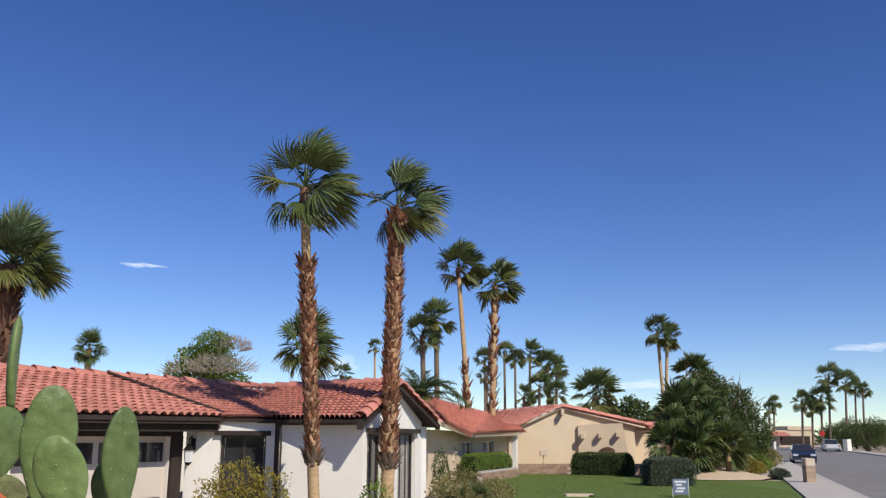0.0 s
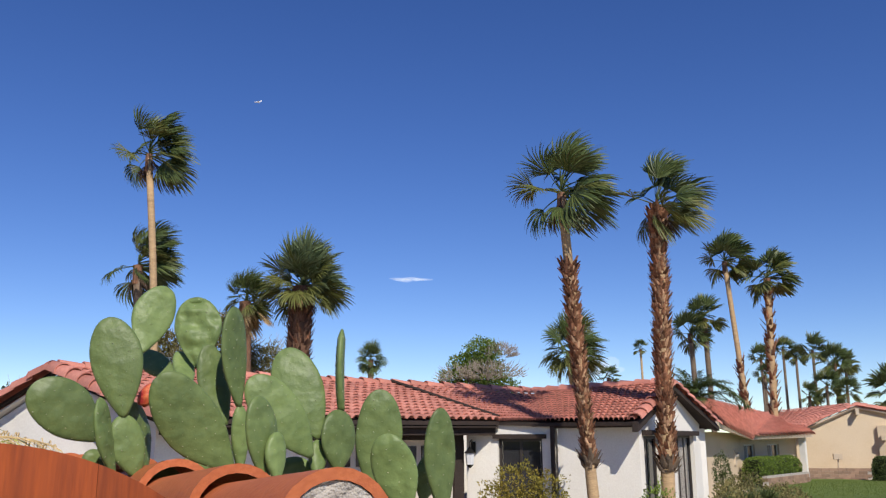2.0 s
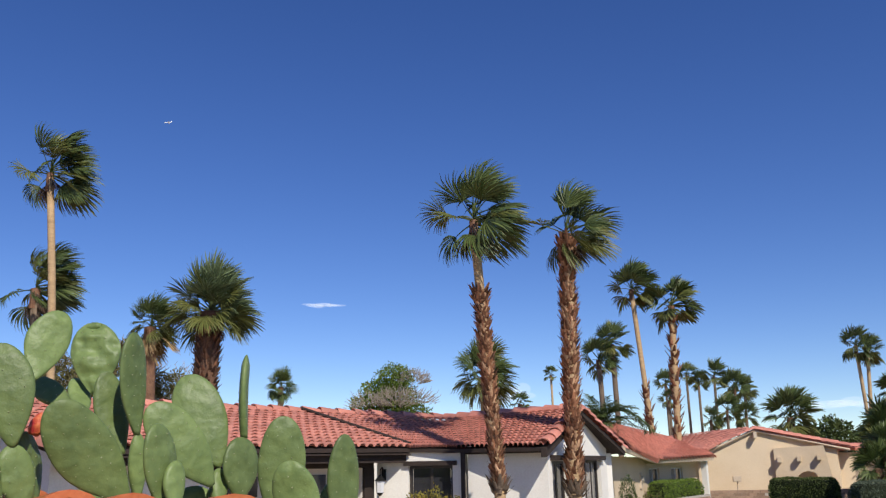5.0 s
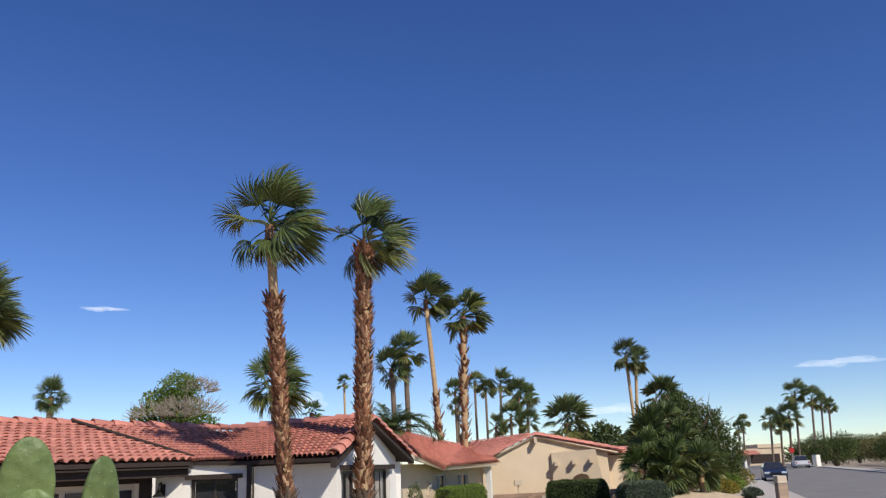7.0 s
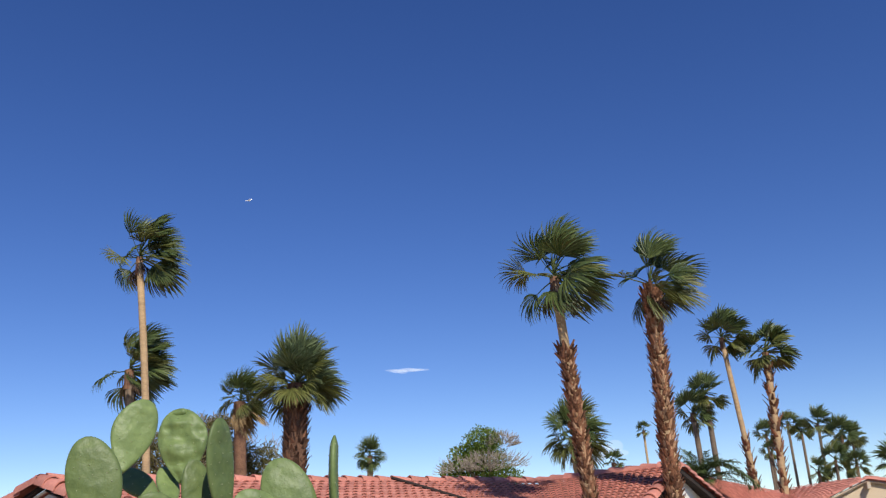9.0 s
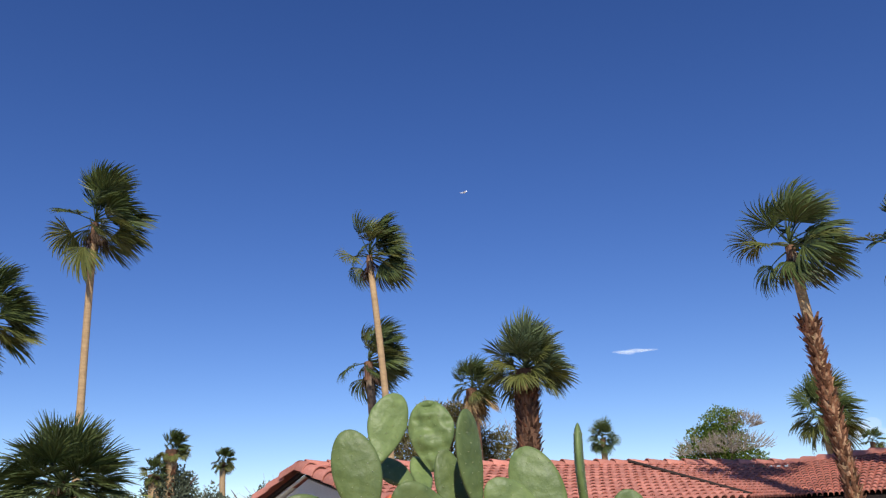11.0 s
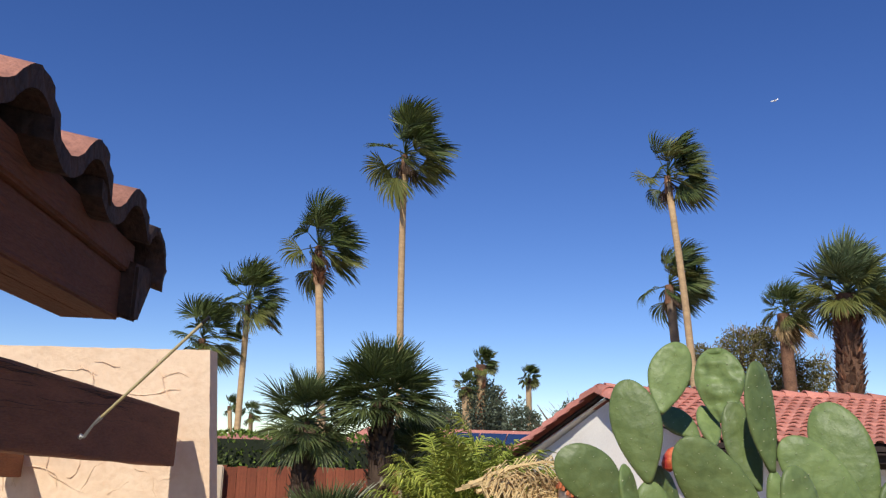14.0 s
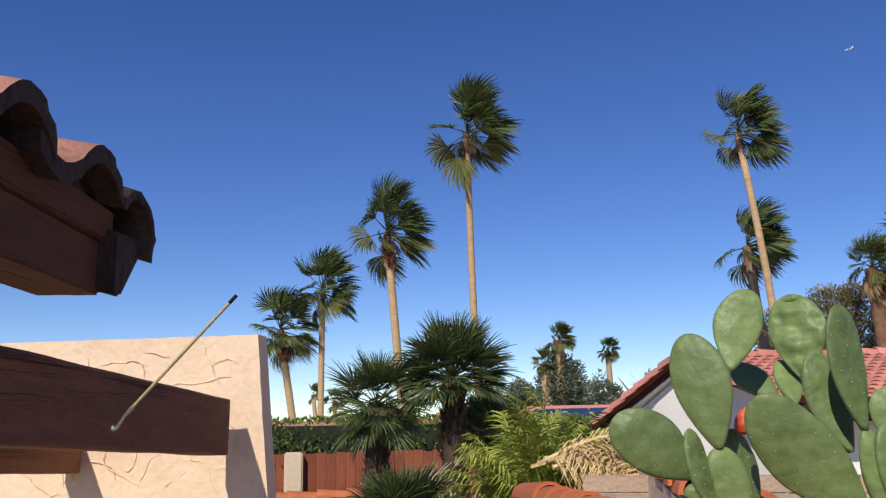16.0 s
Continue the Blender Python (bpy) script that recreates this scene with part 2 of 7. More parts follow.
def slab(bm, pts, thick):
    """A thick sheet: corners of its top, extruded straight down."""
    top = [bm.verts.new(p) for p in pts]
    low = [bm.verts.new(Vector(p) - Vector((0, 0, thick))) for p in pts]
    bm.faces.new(top), bm.faces.new(low[::-1])
    for i in range(len(pts)):
        j = (i + 1) % len(pts)
        bm.faces.new((top[j], top[i], low[i], low[j]))
    return bm


def holed_wall(name, p0, p1, z0, z1, thick, holes, material, parent):
    """A wall from p0 to p1 (thickness to the left), with holes (s0, s1, z0, z1) that go through it."""
    m, length = along((*p0, 0), (*p1, 0)), math.dist(p0, p1)
    bm = bmesh.new()
    cuts = sorted({0.0, length, *[h[0] for h in holes], *[h[1] for h in holes]})
    for a, b in zip(cuts, cuts[1:]):
        zs = sorted((h[2], h[3]) for h in holes if h[0] <= a + 1e-6 and h[1] >= b - 1e-6)
        low = z0
        for h0, h1 in [*zs, (z1, z1)]:
            if h0 > low + 1e-4:
                box(bm, (a, 0, low), (b, thick, h0), m)
            low = h1
    bmesh.ops.remove_doubles(bm, verts=bm.verts, dist=1e-4)
    return part(name, bm, material, parent), m


# barrel tile of a roof: width w, length t, arched, with its own thickness
def tile_mesh(name, w, t, rise, material, seg=6):
    bm = bmesh.new()
    rows = []
    for y, s in ((0.0, 1.0), (t, 0.86)):
        out = [bm.verts.new((math.cos(math.pi * k / seg) * -w / 2 * s, y, math.sin(math.pi * k / seg) * rise * s + (0.03 if y == 0 else 0.0))) for k in range(seg + 1)]
        ins = [bm.verts.new((math.cos(math.pi * k / seg) * -(w / 2 - 0.018) * s, y, math.sin(math.pi * k / seg) * (rise - 0.018) * s + (0.03 if y == 0 else 0.0))) for k in range(seg + 1)]
        rows.append((out, ins))
    (o0, i0), (o1, i1) = rows
    for k in range(seg):
        bm.faces.new((o0[k], o0[k + 1], o1[k + 1], o1[k]))
        bm.faces.new((i0[k + 1], i0[k], o0[k], o0[k + 1])[::-1])
    me = mesh_of(bm, name, material)
    me.shade_smooth()
    me.set_sharp_from_angle(angle=radians(40))
    return me


def roof_patch(roof, a, b, c, d, material_deck, tile, limit=0, pitch=0.30, gauge=0.36):
    """Tiles over the four-cornered slope a b (eave, left to right) c d (ridge, right to left)."""
    a, b, c, d = map(Vector, (a, b, c, d))
    nu, nv = max(2, round(max((b - a).length, (c - d).length) / pitch)), max(2, round(max((d - a).length, (c - b).length) / gauge))
    bm = bmesh.new()
    pt = lambda u, v: (a * (1 - u) + b * u) * (1 - v) + (d * (1 - u) + c * u) * v
    g = 8
    up, dn = ([[bm.verts.new(pt(i / g, j / g) - Vector((0, 0, z))) for i in range(g + 1)] for j in range(g + 1)] for z in (0.0, 0.06))
    for j in range(g):
        for i in range(g):
            bm.faces.new((up[j][i], up[j][i + 1], up[j + 1][i + 1], up[j + 1][i])), bm.faces.new((dn[j][i], dn[j + 1][i], dn[j + 1][i + 1], dn[j][i + 1]))
    for k in range(g):
        bm.faces.new((up[0][k + 1], up[0][k], dn[0][k], dn[0][k + 1])), bm.faces.new((up[g][k], up[g][k + 1], dn[g][k + 1], dn[g][k]))
        bm.faces.new((up[k][0], up[k + 1][0], dn[k + 1][0], dn[k][0])), bm.faces.new((up[k + 1][g], up[k][g], dn[k][g], dn[k + 1][g]))
    part("roof_deck", bm, material_deck, roof)
    count, rest = 0, bmesh.new()
    for j in range(nv):
        for i in range(nu):
            u, v = (i + 0.5) / nu, j / nv
            p, q = pt(u, v), pt(u, v + 1 / nv)
            wide = (pt(u + 0.5 / nu, v) - pt(u - 0.5 / nu, v)).length / pitch
            y = (q - p)
            x = (pt(u + 0.5 / nu, v) - pt(u - 0.5 / nu, v)).normalized()
            n = x.cross(y).normalized()
            x = y.normalized().cross(n)
            m = Matrix((x, y.normalized(), n)).transposed().to_4x4()
            m = Matrix.Translation(p + n * 0.012 + y * random.uniform(-0.04, 0.02)) @ m @ Matrix.Rotation(random.uniform(-0.02, 0.02), 4, "Z") @ Matrix.Diagonal((wide, y.length / gauge, 1, 1))
            if count < limit:
                ob = new("roof_tile", tile)
                ob.parent = roof
                ob.matrix_parent_inverse = roof.matrix_world.inverted()
                ob.matrix_basis = m
                count += 1
            else:
                k = len(rest.verts)
                rest.from_mesh(tile)
                rest.verts.ensure_lookup_table()
                bmesh.ops.transform(rest, matrix=m, verts=rest.verts[k:])
    if len(rest.verts):
        ob = part("roof_tiles", rest, tile.materials[0], roof, smooth=True)
        ob.data.set_sharp_from_angle(angle=radians(40))
        tagged(ob, kind="stuff")
    else:
        rest.free()


def tile_run(thing, name, pts, tile, step, lift=0.0):
    """Cap tiles, one after another along a line, each overlapping the next."""
    pts = [Vector(p) for p in pts]
    for p, q in zip(pts, pts[1:]):
        n = max(1, round((q - p).length / step))
        for i in range(n):
            a = p + (q - p) * i / n
            y = (q - p).normalized()
            x = y.cross(Vector((0, 0, 1))).normalized()
            m = Matrix((x, y, x.cross(y))).transposed().to_4x4()
            ob = new(name, tile)
            ob.parent = thing
            ob.matrix_parent_inverse = thing.matrix_world.inverted()
            ob.matrix_basis = Matrix.Translation(a + Vector((0, 0, lift + random.uniform(-0.006, 0.006)))) @ m @ Matrix.Rotation(random.uniform(-0.03, 0.03), 4, "Z")


# palm fronds
WIND = Vector((0.87, 0.49, 0.0))


def strips(verts, faces, path, widths, across):
    """A leaflet: a strip along path, as wide as widths, lying along across."""
    k = len(verts)
    for p, w in zip(path, widths):
        verts.append(p - across * w), verts.append(p + across * w)
    for i in range(len(path) - 1):
        faces.append((k + 2 * i, k + 2 * i + 1, k + 2 * i + 3, k + 2 * i + 2))


def fan_frond(name, material, d, stalk, blade, n, spread, wind, sag, solid, rnd, roll=0.0, steps=5):
    """A fan leaf that starts at the origin towards d: a stalk, then a pleated blade whose split tips hang and blow down the wind."""
    verts, faces = [], []
    down, p, x = Vector((0, 0, -1)), Vector((0, 0, 0)), Vector(d).normalized()
    pts = [p.copy()]
    for _ in range(4):
        x = (x + WIND * wind * 0.10 + down * sag * 0.09).normalized()
        p = p + x * stalk / 4
        pts.append(p.copy())
    for r in (Vector((0, 0, 1)), WIND.cross(Vector((0, 0, 1)))):
        strips(verts, faces, pts, [0.020, 0.015, 0.012, 0.010, 0.008], (r - x * r.dot(x)).normalized() if abs(r.dot(x)) < 0.97 else Vector((1, 0, 0)))
    side = x.cross(Vector((0, 0, 1)))
    side = (side if side.length > 0.15 else x.cross(WIND)).normalized()
    side = Matrix.Rotation(roll, 3, x) @ side
    up = side.cross(x)
    step = 2 * radians(spread) / max(1, n - 1)
    for k in range(n):
        f = k / (n - 1) * 2 - 1
        a = f * radians(spread) + rnd.uniform(-0.25, 0.25) * step
        dd = (x * math.cos(a) + side * math.sin(a) + up * (0.22 * abs(f) + rnd.uniform(-0.06, 0.06))).normalized()
        across = (side * math.cos(a) - x * math.sin(a) + up * 0.55 * (-1) ** k).normalized()
        ln = blade * (1 - 0.30 * f * f) * rnd.uniform(0.84, 1.10)
        q, path, widths = p.copy(), [p.copy()], [0.004]
        for j in range(1, steps + 1):
            t = j / steps
            dd = (dd + WIND * wind * (0.05 + 0.42 * t * t) * rnd.uniform(0.7, 1.3) + down * sag * (0.03 + 0.42 * t * t) * rnd.uniform(0.7, 1.3)).normalized()
            q = q + dd * ln / steps
            path.append(q.copy())
            full = ln * min(t, solid) * step * 0.68
            widths.append(max(0.003, full if t <= solid else full * (1 - (t - solid) / (1.02 - solid)) ** 0.8))
        strips(verts, faces, path, widths, across)
    me = bpy.data.meshes.new(name)
    me.from_pydata(verts, [], faces)
    me.materials.append(M[material])
    return me


def feather_frond(name, material, length, arch, leaf, n=26, seed=0, curl=0.0, wide=0.0075, droop=0.28):
    rnd = random.Random(seed)
    bm = bmesh.new()
    spine = lambda s: Vector((math.cos(0.5) * s * length, curl * s * s * length, math.sin(1.0) * s * length * 0.75 - arch * s * s * length))
    tube(bm, [spine(k / 6) for k in range(7)], [0.016 * (1 - k / 7) + 0.003 for k in range(7)], 4, False)
    for k in range(n):
        s = 0.15 + 0.85 * k / (n - 1)
        base = spine(s)
        d = (spine(min(1, s + 0.02)) - spine(s - 0.02)).normalized()
        for sgn in (-1, 1):
            out = (d.cross(Vector((0, 0, 1))).normalized() * sgn + d * rnd.uniform(0.5, 1.0) + Vector((0, 0, rnd.uniform(-0.25, 0.40)))).normalized()
            ln = leaf * (1 - 0.55 * s) * rnd.uniform(0.7, 1.2)
            fall = droop * rnd.uniform(0.55, 1.3)
            w = Vector((0, 0, 1)).cross(out).normalized() * wide
            a, b = base + out * ln * 0.5 + Vector((0, 0, -0.25 * max(0, fall - 0.28) * ln)), base + out * ln * (1 - 0.3 * max(0, fall - 0.28)) + Vector((0, 0, -fall * ln))
            v = [bm.verts.new(p) for p in (base - w * 0.5, base + w * 0.5, a + w, a - w, b)]
            bm.faces.new((v[0], v[1], v[2], v[3])), bm.faces.new((v[3], v[2], v[4]))
    return mesh_of(bm, name, material)


FRONDS = {"green": "frond", "olive": "frond_olive", "grey": "frond_grey", "dry": "frond_dry", "stiff": "frond_stiff"}
POOL = {}


def place(ob, parent, m):
    ob.parent = parent
    ob.matrix_basis = parent.matrix_world.inverted() @ m
    return ob


def heading(f, az, low, rnd, top=84):
    el = radians(top - (top - low) * f + rnd.uniform(-8, 8))
    return Vector((math.cos(az) * math.cos(el), math.sin(az) * math.cos(el), math.sin(el)))


def far_pool(kind, wind):
    """Fronds for palms far off, shared between them, set all round the head."""
    key = kind, round(wind * 2.5)
    if key not in POOL:
        rnd = random.Random(500 + len(POOL))
        POOL[key] = [fan_frond("frond_" + kind, FRONDS[kind], heading(k / 29, k * 2.39996, -42, rnd) + WIND * 0.5 * wind, 0.44, 0.64, 22, 76, 0.9 * wind, 0.25 + 0.7 * k / 29, 0.62, rnd, rnd.uniform(-1.0, 1.0), 4) for k in range(30)]
    return POOL[key]


def crown_of(tree, top, size, n, wind, kinds, rnd, far=False, dome=1.0, low=-32, lift=0.24, skirt=0):
    """Fronds round the head of a palm, swept down the wind; skirt: dead ones that hang on the trunk."""
    for k in range(n):
        f = k / max(1, n - 1)
        kind = kinds[min(len(kinds) - 1, int(f * len(kinds) + rnd.uniform(-0.3, 0.3)))] if rnd.random() > 0.08 else kinds[-1]
        s = size * rnd.uniform(0.86, 1.08)
        at = Matrix.Translation(top + Vector((0, 0, (lift * (1 - 0.9 * f)) * size)))
        if far:
            pool = far_pool(kind, wind)
            pick = pool[min(len(pool) - 1, max(0, round(f * ((low - 84) / -126) * (len(pool) - 1) + rnd.uniform(-0.6, 0.6))))]
            m = at @ Matrix.Rotation(rnd.uniform(-0.5, 0.5), 4, "Z")
        elif kind == "stiff":
            pick = fan_frond("frond_stiff", "frond_stiff", heading(f, k * 2.39996 + rnd.uniform(-0.2, 0.2), low, rnd, 70), 0.46, 0.62, 44, 88, 0.06, 0.16 + 0.30 * f, 0.50, rnd, rnd.uniform(-0.5, 0.5), 4)
            m = at
        else:
            d = heading(f, k * 2.39996 + rnd.uniform(-0.3, 0.3), low, rnd) + WIND * wind * rnd.uniform(0.35, 0.75) * min(1.0, 0.25 + 2.5 * f)
            stiff = 0.6 if kind == "grey" else 1.0
            pick = fan_frond("frond_" + kind, FRONDS[kind], d, 0.42 * rnd.uniform(0.75, 1.2), 0.64 * rnd.uniform(0.85, 1.1), 42, rnd.uniform(58, 88), wind * rnd.uniform(0.7, 1.3), (0.22 + 0.75 * f * rnd.uniform(0.6, 1.4)) * stiff, 0.62, rnd, rnd.uniform(-1.1, 1.1))
            m = at
        place(new("frond", pick), tree, m @ Matrix.Diagonal((s, s, s, 1)))
    for k in range(skirt):
        az = k * 2.39996 + 1.0
        d = Vector((math.cos(az), math.sin(az), -1.3 - 0.8 * rnd.random())) + WIND * 0.35 * wind
        pick = fan_frond("dead_frond", "dead_leaf", d, 0.22, 0.48, 26, 40, 0.35 * wind, 0.8, 0.5, rnd, rnd.uniform(-0.4, 0.4))
        s = size * rnd.uniform(0.7, 1.0)
        place(new("dead_frond", pick), tree, Matrix.Translation(top + Vector((0, 0, 0.05 * size))) @ Matrix.Diagonal((s, s, s, 1)))


def boots(tree, pts, rad, n, size, material, rnd, name="leaf_base"):
    """Old leaf stubs that cover a stretch of the trunk."""
    bm = bmesh.new()
    pts = [Vector(p) for p in pts]
    for k in range(n):
        f = min(0.999, max(0.0, (k + rnd.uniform(-6, 6)) / n)) * (len(pts) - 1)
        i = min(int(f), len(pts) - 2)
        p = pts[i].lerp(pts[i + 1], f - i)
        ax = (pts[i + 1] - pts[i]).normalized()
        az = k * 2.39996 + rnd.uniform(-0.7, 0.7)
        o = Vector((math.cos(az), math.sin(az), 0))
        t = Vector((-math.sin(az), math.cos(az), 0))
        s = size * rnd.uniform(0.7, 1.3)
        b = p + o * rad * 0.85
        tip = b + o * s * rnd.uniform(0.35, 1.05) + t * s * rnd.uniform(-0.35, 0.35) + ax * s * rnd.uniform(0.5, 1.15)
        v = [bm.verts.new(q) for q in (b - t * s * 0.36 - ax * s * 0.35, b + t * s * 0.36 - ax * s * 0.35, tip + t * s * 0.12, tip - t * s * 0.12, b + o * s * 0.28 - ax * s * 0.1)]
        for q in ((0, 1, 4), (1, 2, 4), (2, 3, 4), (3, 0, 4), (0, 3, 2, 1)):
            bm.faces.new([v[i_] for i_ in q])
    return tagged(part(name, bm, material, tree), kind="stuff")


def fan_palm(label, base, top, r0, r1, size, n, wind, kinds=("green", "green", "olive"), booted=(0, 0), boot=0.14, bootmat="boot", far=False, seed=1, bow=0.0, group="", dome=1.0, low=-32, bare="trunk_bare", skirt=0, flare=False):
    rnd = random.Random(seed)
    base, top = Vector(base), Vector(top)
    tree = empty("palm_tree", base, label, "palm tree", group)
    pts = [base.lerp(top, k / 8) + Vector((bow * math.sin(math.pi * k / 8), 0, 0)) for k in range(9)]
    bm = bmesh.new()
    loc = [p - base for p in pts]
    tube(bm, [Vector((0, 0, -0.2)), *loc], [r0 * 1.25, *[(r0 * (1 - k / 8) + r1 * k / 8) * (1 + 0.25 * (k == 0)) for k in range(9)]], 7 if far else 12)
    part("trunk", bm, M[bare], tree, smooth=True)
    if booted[1] > booted[0]:
        at_ = lambda f: loc[min(7, int(f * 8))].lerp(loc[min(7, int(f * 8)) + 1], f * 8 - min(7, int(f * 8)))
        zone = [at_(booted[0] + (booted[1] - booted[0]) * k / 8) for k in range(9)]
        ln = (zone[-1] - zone[0]).length
        boots(tree, zone, (r0 + r1) / 2 * 1.05, int(ln / boot * (5 if far else 21)), boot, M[bootmat], rnd)
        if not far:
            boots(tree, zone, (r0 + r1) / 2 * 1.12, int(ln / boot * 9), boot * 0.85, M["boot_pale" if bootmat == "boot" else "boot"], rnd, "pale_leaf_base")
        if flare:
            for q in (0, 8):
                c = zone[q]
                boots(tree, [c - Vector((0, 0, 0.10)), c + Vector((0, 0, 0.10))], (r0 + r1) / 2 * 1.35, 46, boot * 1.15, M["boot" if q else "trunk_grey"], rnd, "frayed_leaf_base")
    bm = bmesh.new()
    tube(bm, [loc[-1] - Vector((0, 0, 0.30 * size)), loc[-1] + Vector((0, 0, 0.1 * size)), loc[-1] + Vector((0, 0, 0.12 * size))], [r1 * 1.05, r1 * 1.05, r1 * 0.4], 8)
    part("crown_shaft", bm, M["boot_dark"], tree)
    crown_of(tree, top, size, n, wind, kinds, rnd, far, dome, low, 0.24, skirt)
    return tree


# leafy plants
def leaf_cloud(bm, blobs, n, size, rnd, aspect=0.5, shell=0.75):
    """Small pointed leaves scattered through ellipsoids (centre, radii), thinned to leave an uneven outline."""
    tot = sum(b[1][0] * b[1][1] + b[1][0] * b[1][2] for b in blobs)
    for c, r in blobs:
        for _ in range(int(n * (r[0] * r[1] + r[0] * r[2]) / tot)):
            d = Vector((rnd.gauss(0, 1), rnd.gauss(0, 1), rnd.gauss(0, 1))).normalized()
            k = shell + (1 - shell) * rnd.random() if rnd.random() < 0.75 else rnd.random()
            lump = 0.84 + 0.32 * noise.noise(Vector(c) * 0.7 + d * 2.3)
            p = Vector(c) + Vector((d.x * r[0], d.y * r[1], d.z * r[2])) * k * lump
            o = (d + Vector((rnd.gauss(0, 0.6), rnd.gauss(0, 0.6), rnd.gauss(0, 0.6)))).normalized()
            s = o.cross(Vector((rnd.random() - 0.5, rnd.random() - 0.5, rnd.random() - 0.5))).normalized() * size * aspect * 0.5
            ln = size * rnd.uniform(0.7, 1.3)
            v = [bm.verts.new(q) for q in (p, p + o * ln * 0.5 + s, p + o * ln, p + o * ln * 0.5 - s)]
            bm.faces.new(v)
    return bm


def bush(name, label, category, base, blobs, n, size, material, seed=3, stems=5, aspect=0.5, group="", stem_mat="bark"):
    rnd = random.Random(seed)
    ob = empty(name, base, label, category, group)
    bm = bmesh.new()
    for k in range(stems):
        c, r = blobs[k % len(blobs)]
        e = Vector(c) + Vector((rnd.uniform(-0.5, 0.5) * r[0], rnd.uniform(-0.5, 0.5) * r[1], rnd.uniform(-0.2, 0.5) * r[2]))
        s = Vector((rnd.uniform(-0.12, 0.12) * r[0], rnd.uniform(-0.12, 0.12) * r[1], -0.05))
        th = 0.02 + 0.025 * r[2]
        tube(bm, [s, s.lerp(e, 0.5) + Vector((rnd.uniform(-0.1, 0.1), rnd.uniform(-0.1, 0.1), 0)) * r[2], e], [th, th * 0.7, th * 0.25], 5, False)
    part("stems", bm, M[stem_mat], ob)
    part("foliage", leaf_cloud(bmesh.new(), blobs, n, size, rnd, aspect), M[material], ob)
    return ob


def hedge_box(label, a, b, depth, z0, z1, n, size, material, seed=7):
    """A clipped hedge from a to b: a dark inside and a skin of small leaves with rounded, uneven edges."""
    rnd = random.Random(seed)
    ob = empty("hedge", (*a, z0), label, "hedge")
    bpy.context.view_layer.update()
    m, L, h, d = along((*a, z0), (*b, z0)), math.dist(a, b), z1 - z0, depth
    core = part("inside", box(bmesh.new(), (0.08, 0.08, 0.0), (L - 0.08, d - 0.08, h - 0.09), None, 0.06), M["hedge_core"], ob)
    core.matrix_basis = ob.matrix_world.inverted() @ m
    bm = bmesh.new()
    for _ in range(n):
        f = rnd.random() * (L * h * 2 + L * d + 2 * d * h)
        if f < L * h * 2:
            p, o = Vector((rnd.random() * L, 0 if f < L * h else d, rnd.random() * h)), Vector((0, -1 if f < L * h else 1, 0))
        elif f < L * h * 2 + L * d:
            p, o = Vector((rnd.random() * L, rnd.random() * d, h)), Vector((0, 0, 1))
        else:
            e = rnd.random() < 0.5
            p, o = Vector((0 if e else L, rnd.random() * d, rnd.random() * h)), Vector((-1 if e else 1, 0, 0))
        c = Vector((L / 2, d / 2, h / 2))
        q = p - c
        k = max(0.0, q.z / (h / 2) - 0.35) * 1.5
        ex = max(0.0, abs(q.x) - (L / 2 - d / 2)) / (d / 2)
        p = p - Vector((math.copysign(0.10 * d * k * ex, q.x), q.y * 0.16 * k, max(0, q.z) * 0.20 * ((abs(q.y) / (d / 2)) ** 4 + ex ** 4))) + o * (0.05 * noise.noise(p * 2.2) - rnd.random() * 0.07)
        o = (o * 0.9 + Vector((rnd.gauss(0, 0.6), rnd.gauss(0, 0.6), rnd.gauss(0.3, 0.6)))).normalized()
        s = o.cross(Vector((rnd.random() - 0.5, rnd.random() - 0.5, rnd.random() - 0.5))).normalized() * size * 0.28
        ln = size * rnd.uniform(0.7, 1.3)
        bm.faces.new([bm.verts.new(m @ v - ob.matrix_world.translation) for v in (p, p + o * ln * 0.5 + s, p + o * ln, p + o * ln * 0.5 - s)])
    part("foliage", bm, M[material], ob)
    return ob


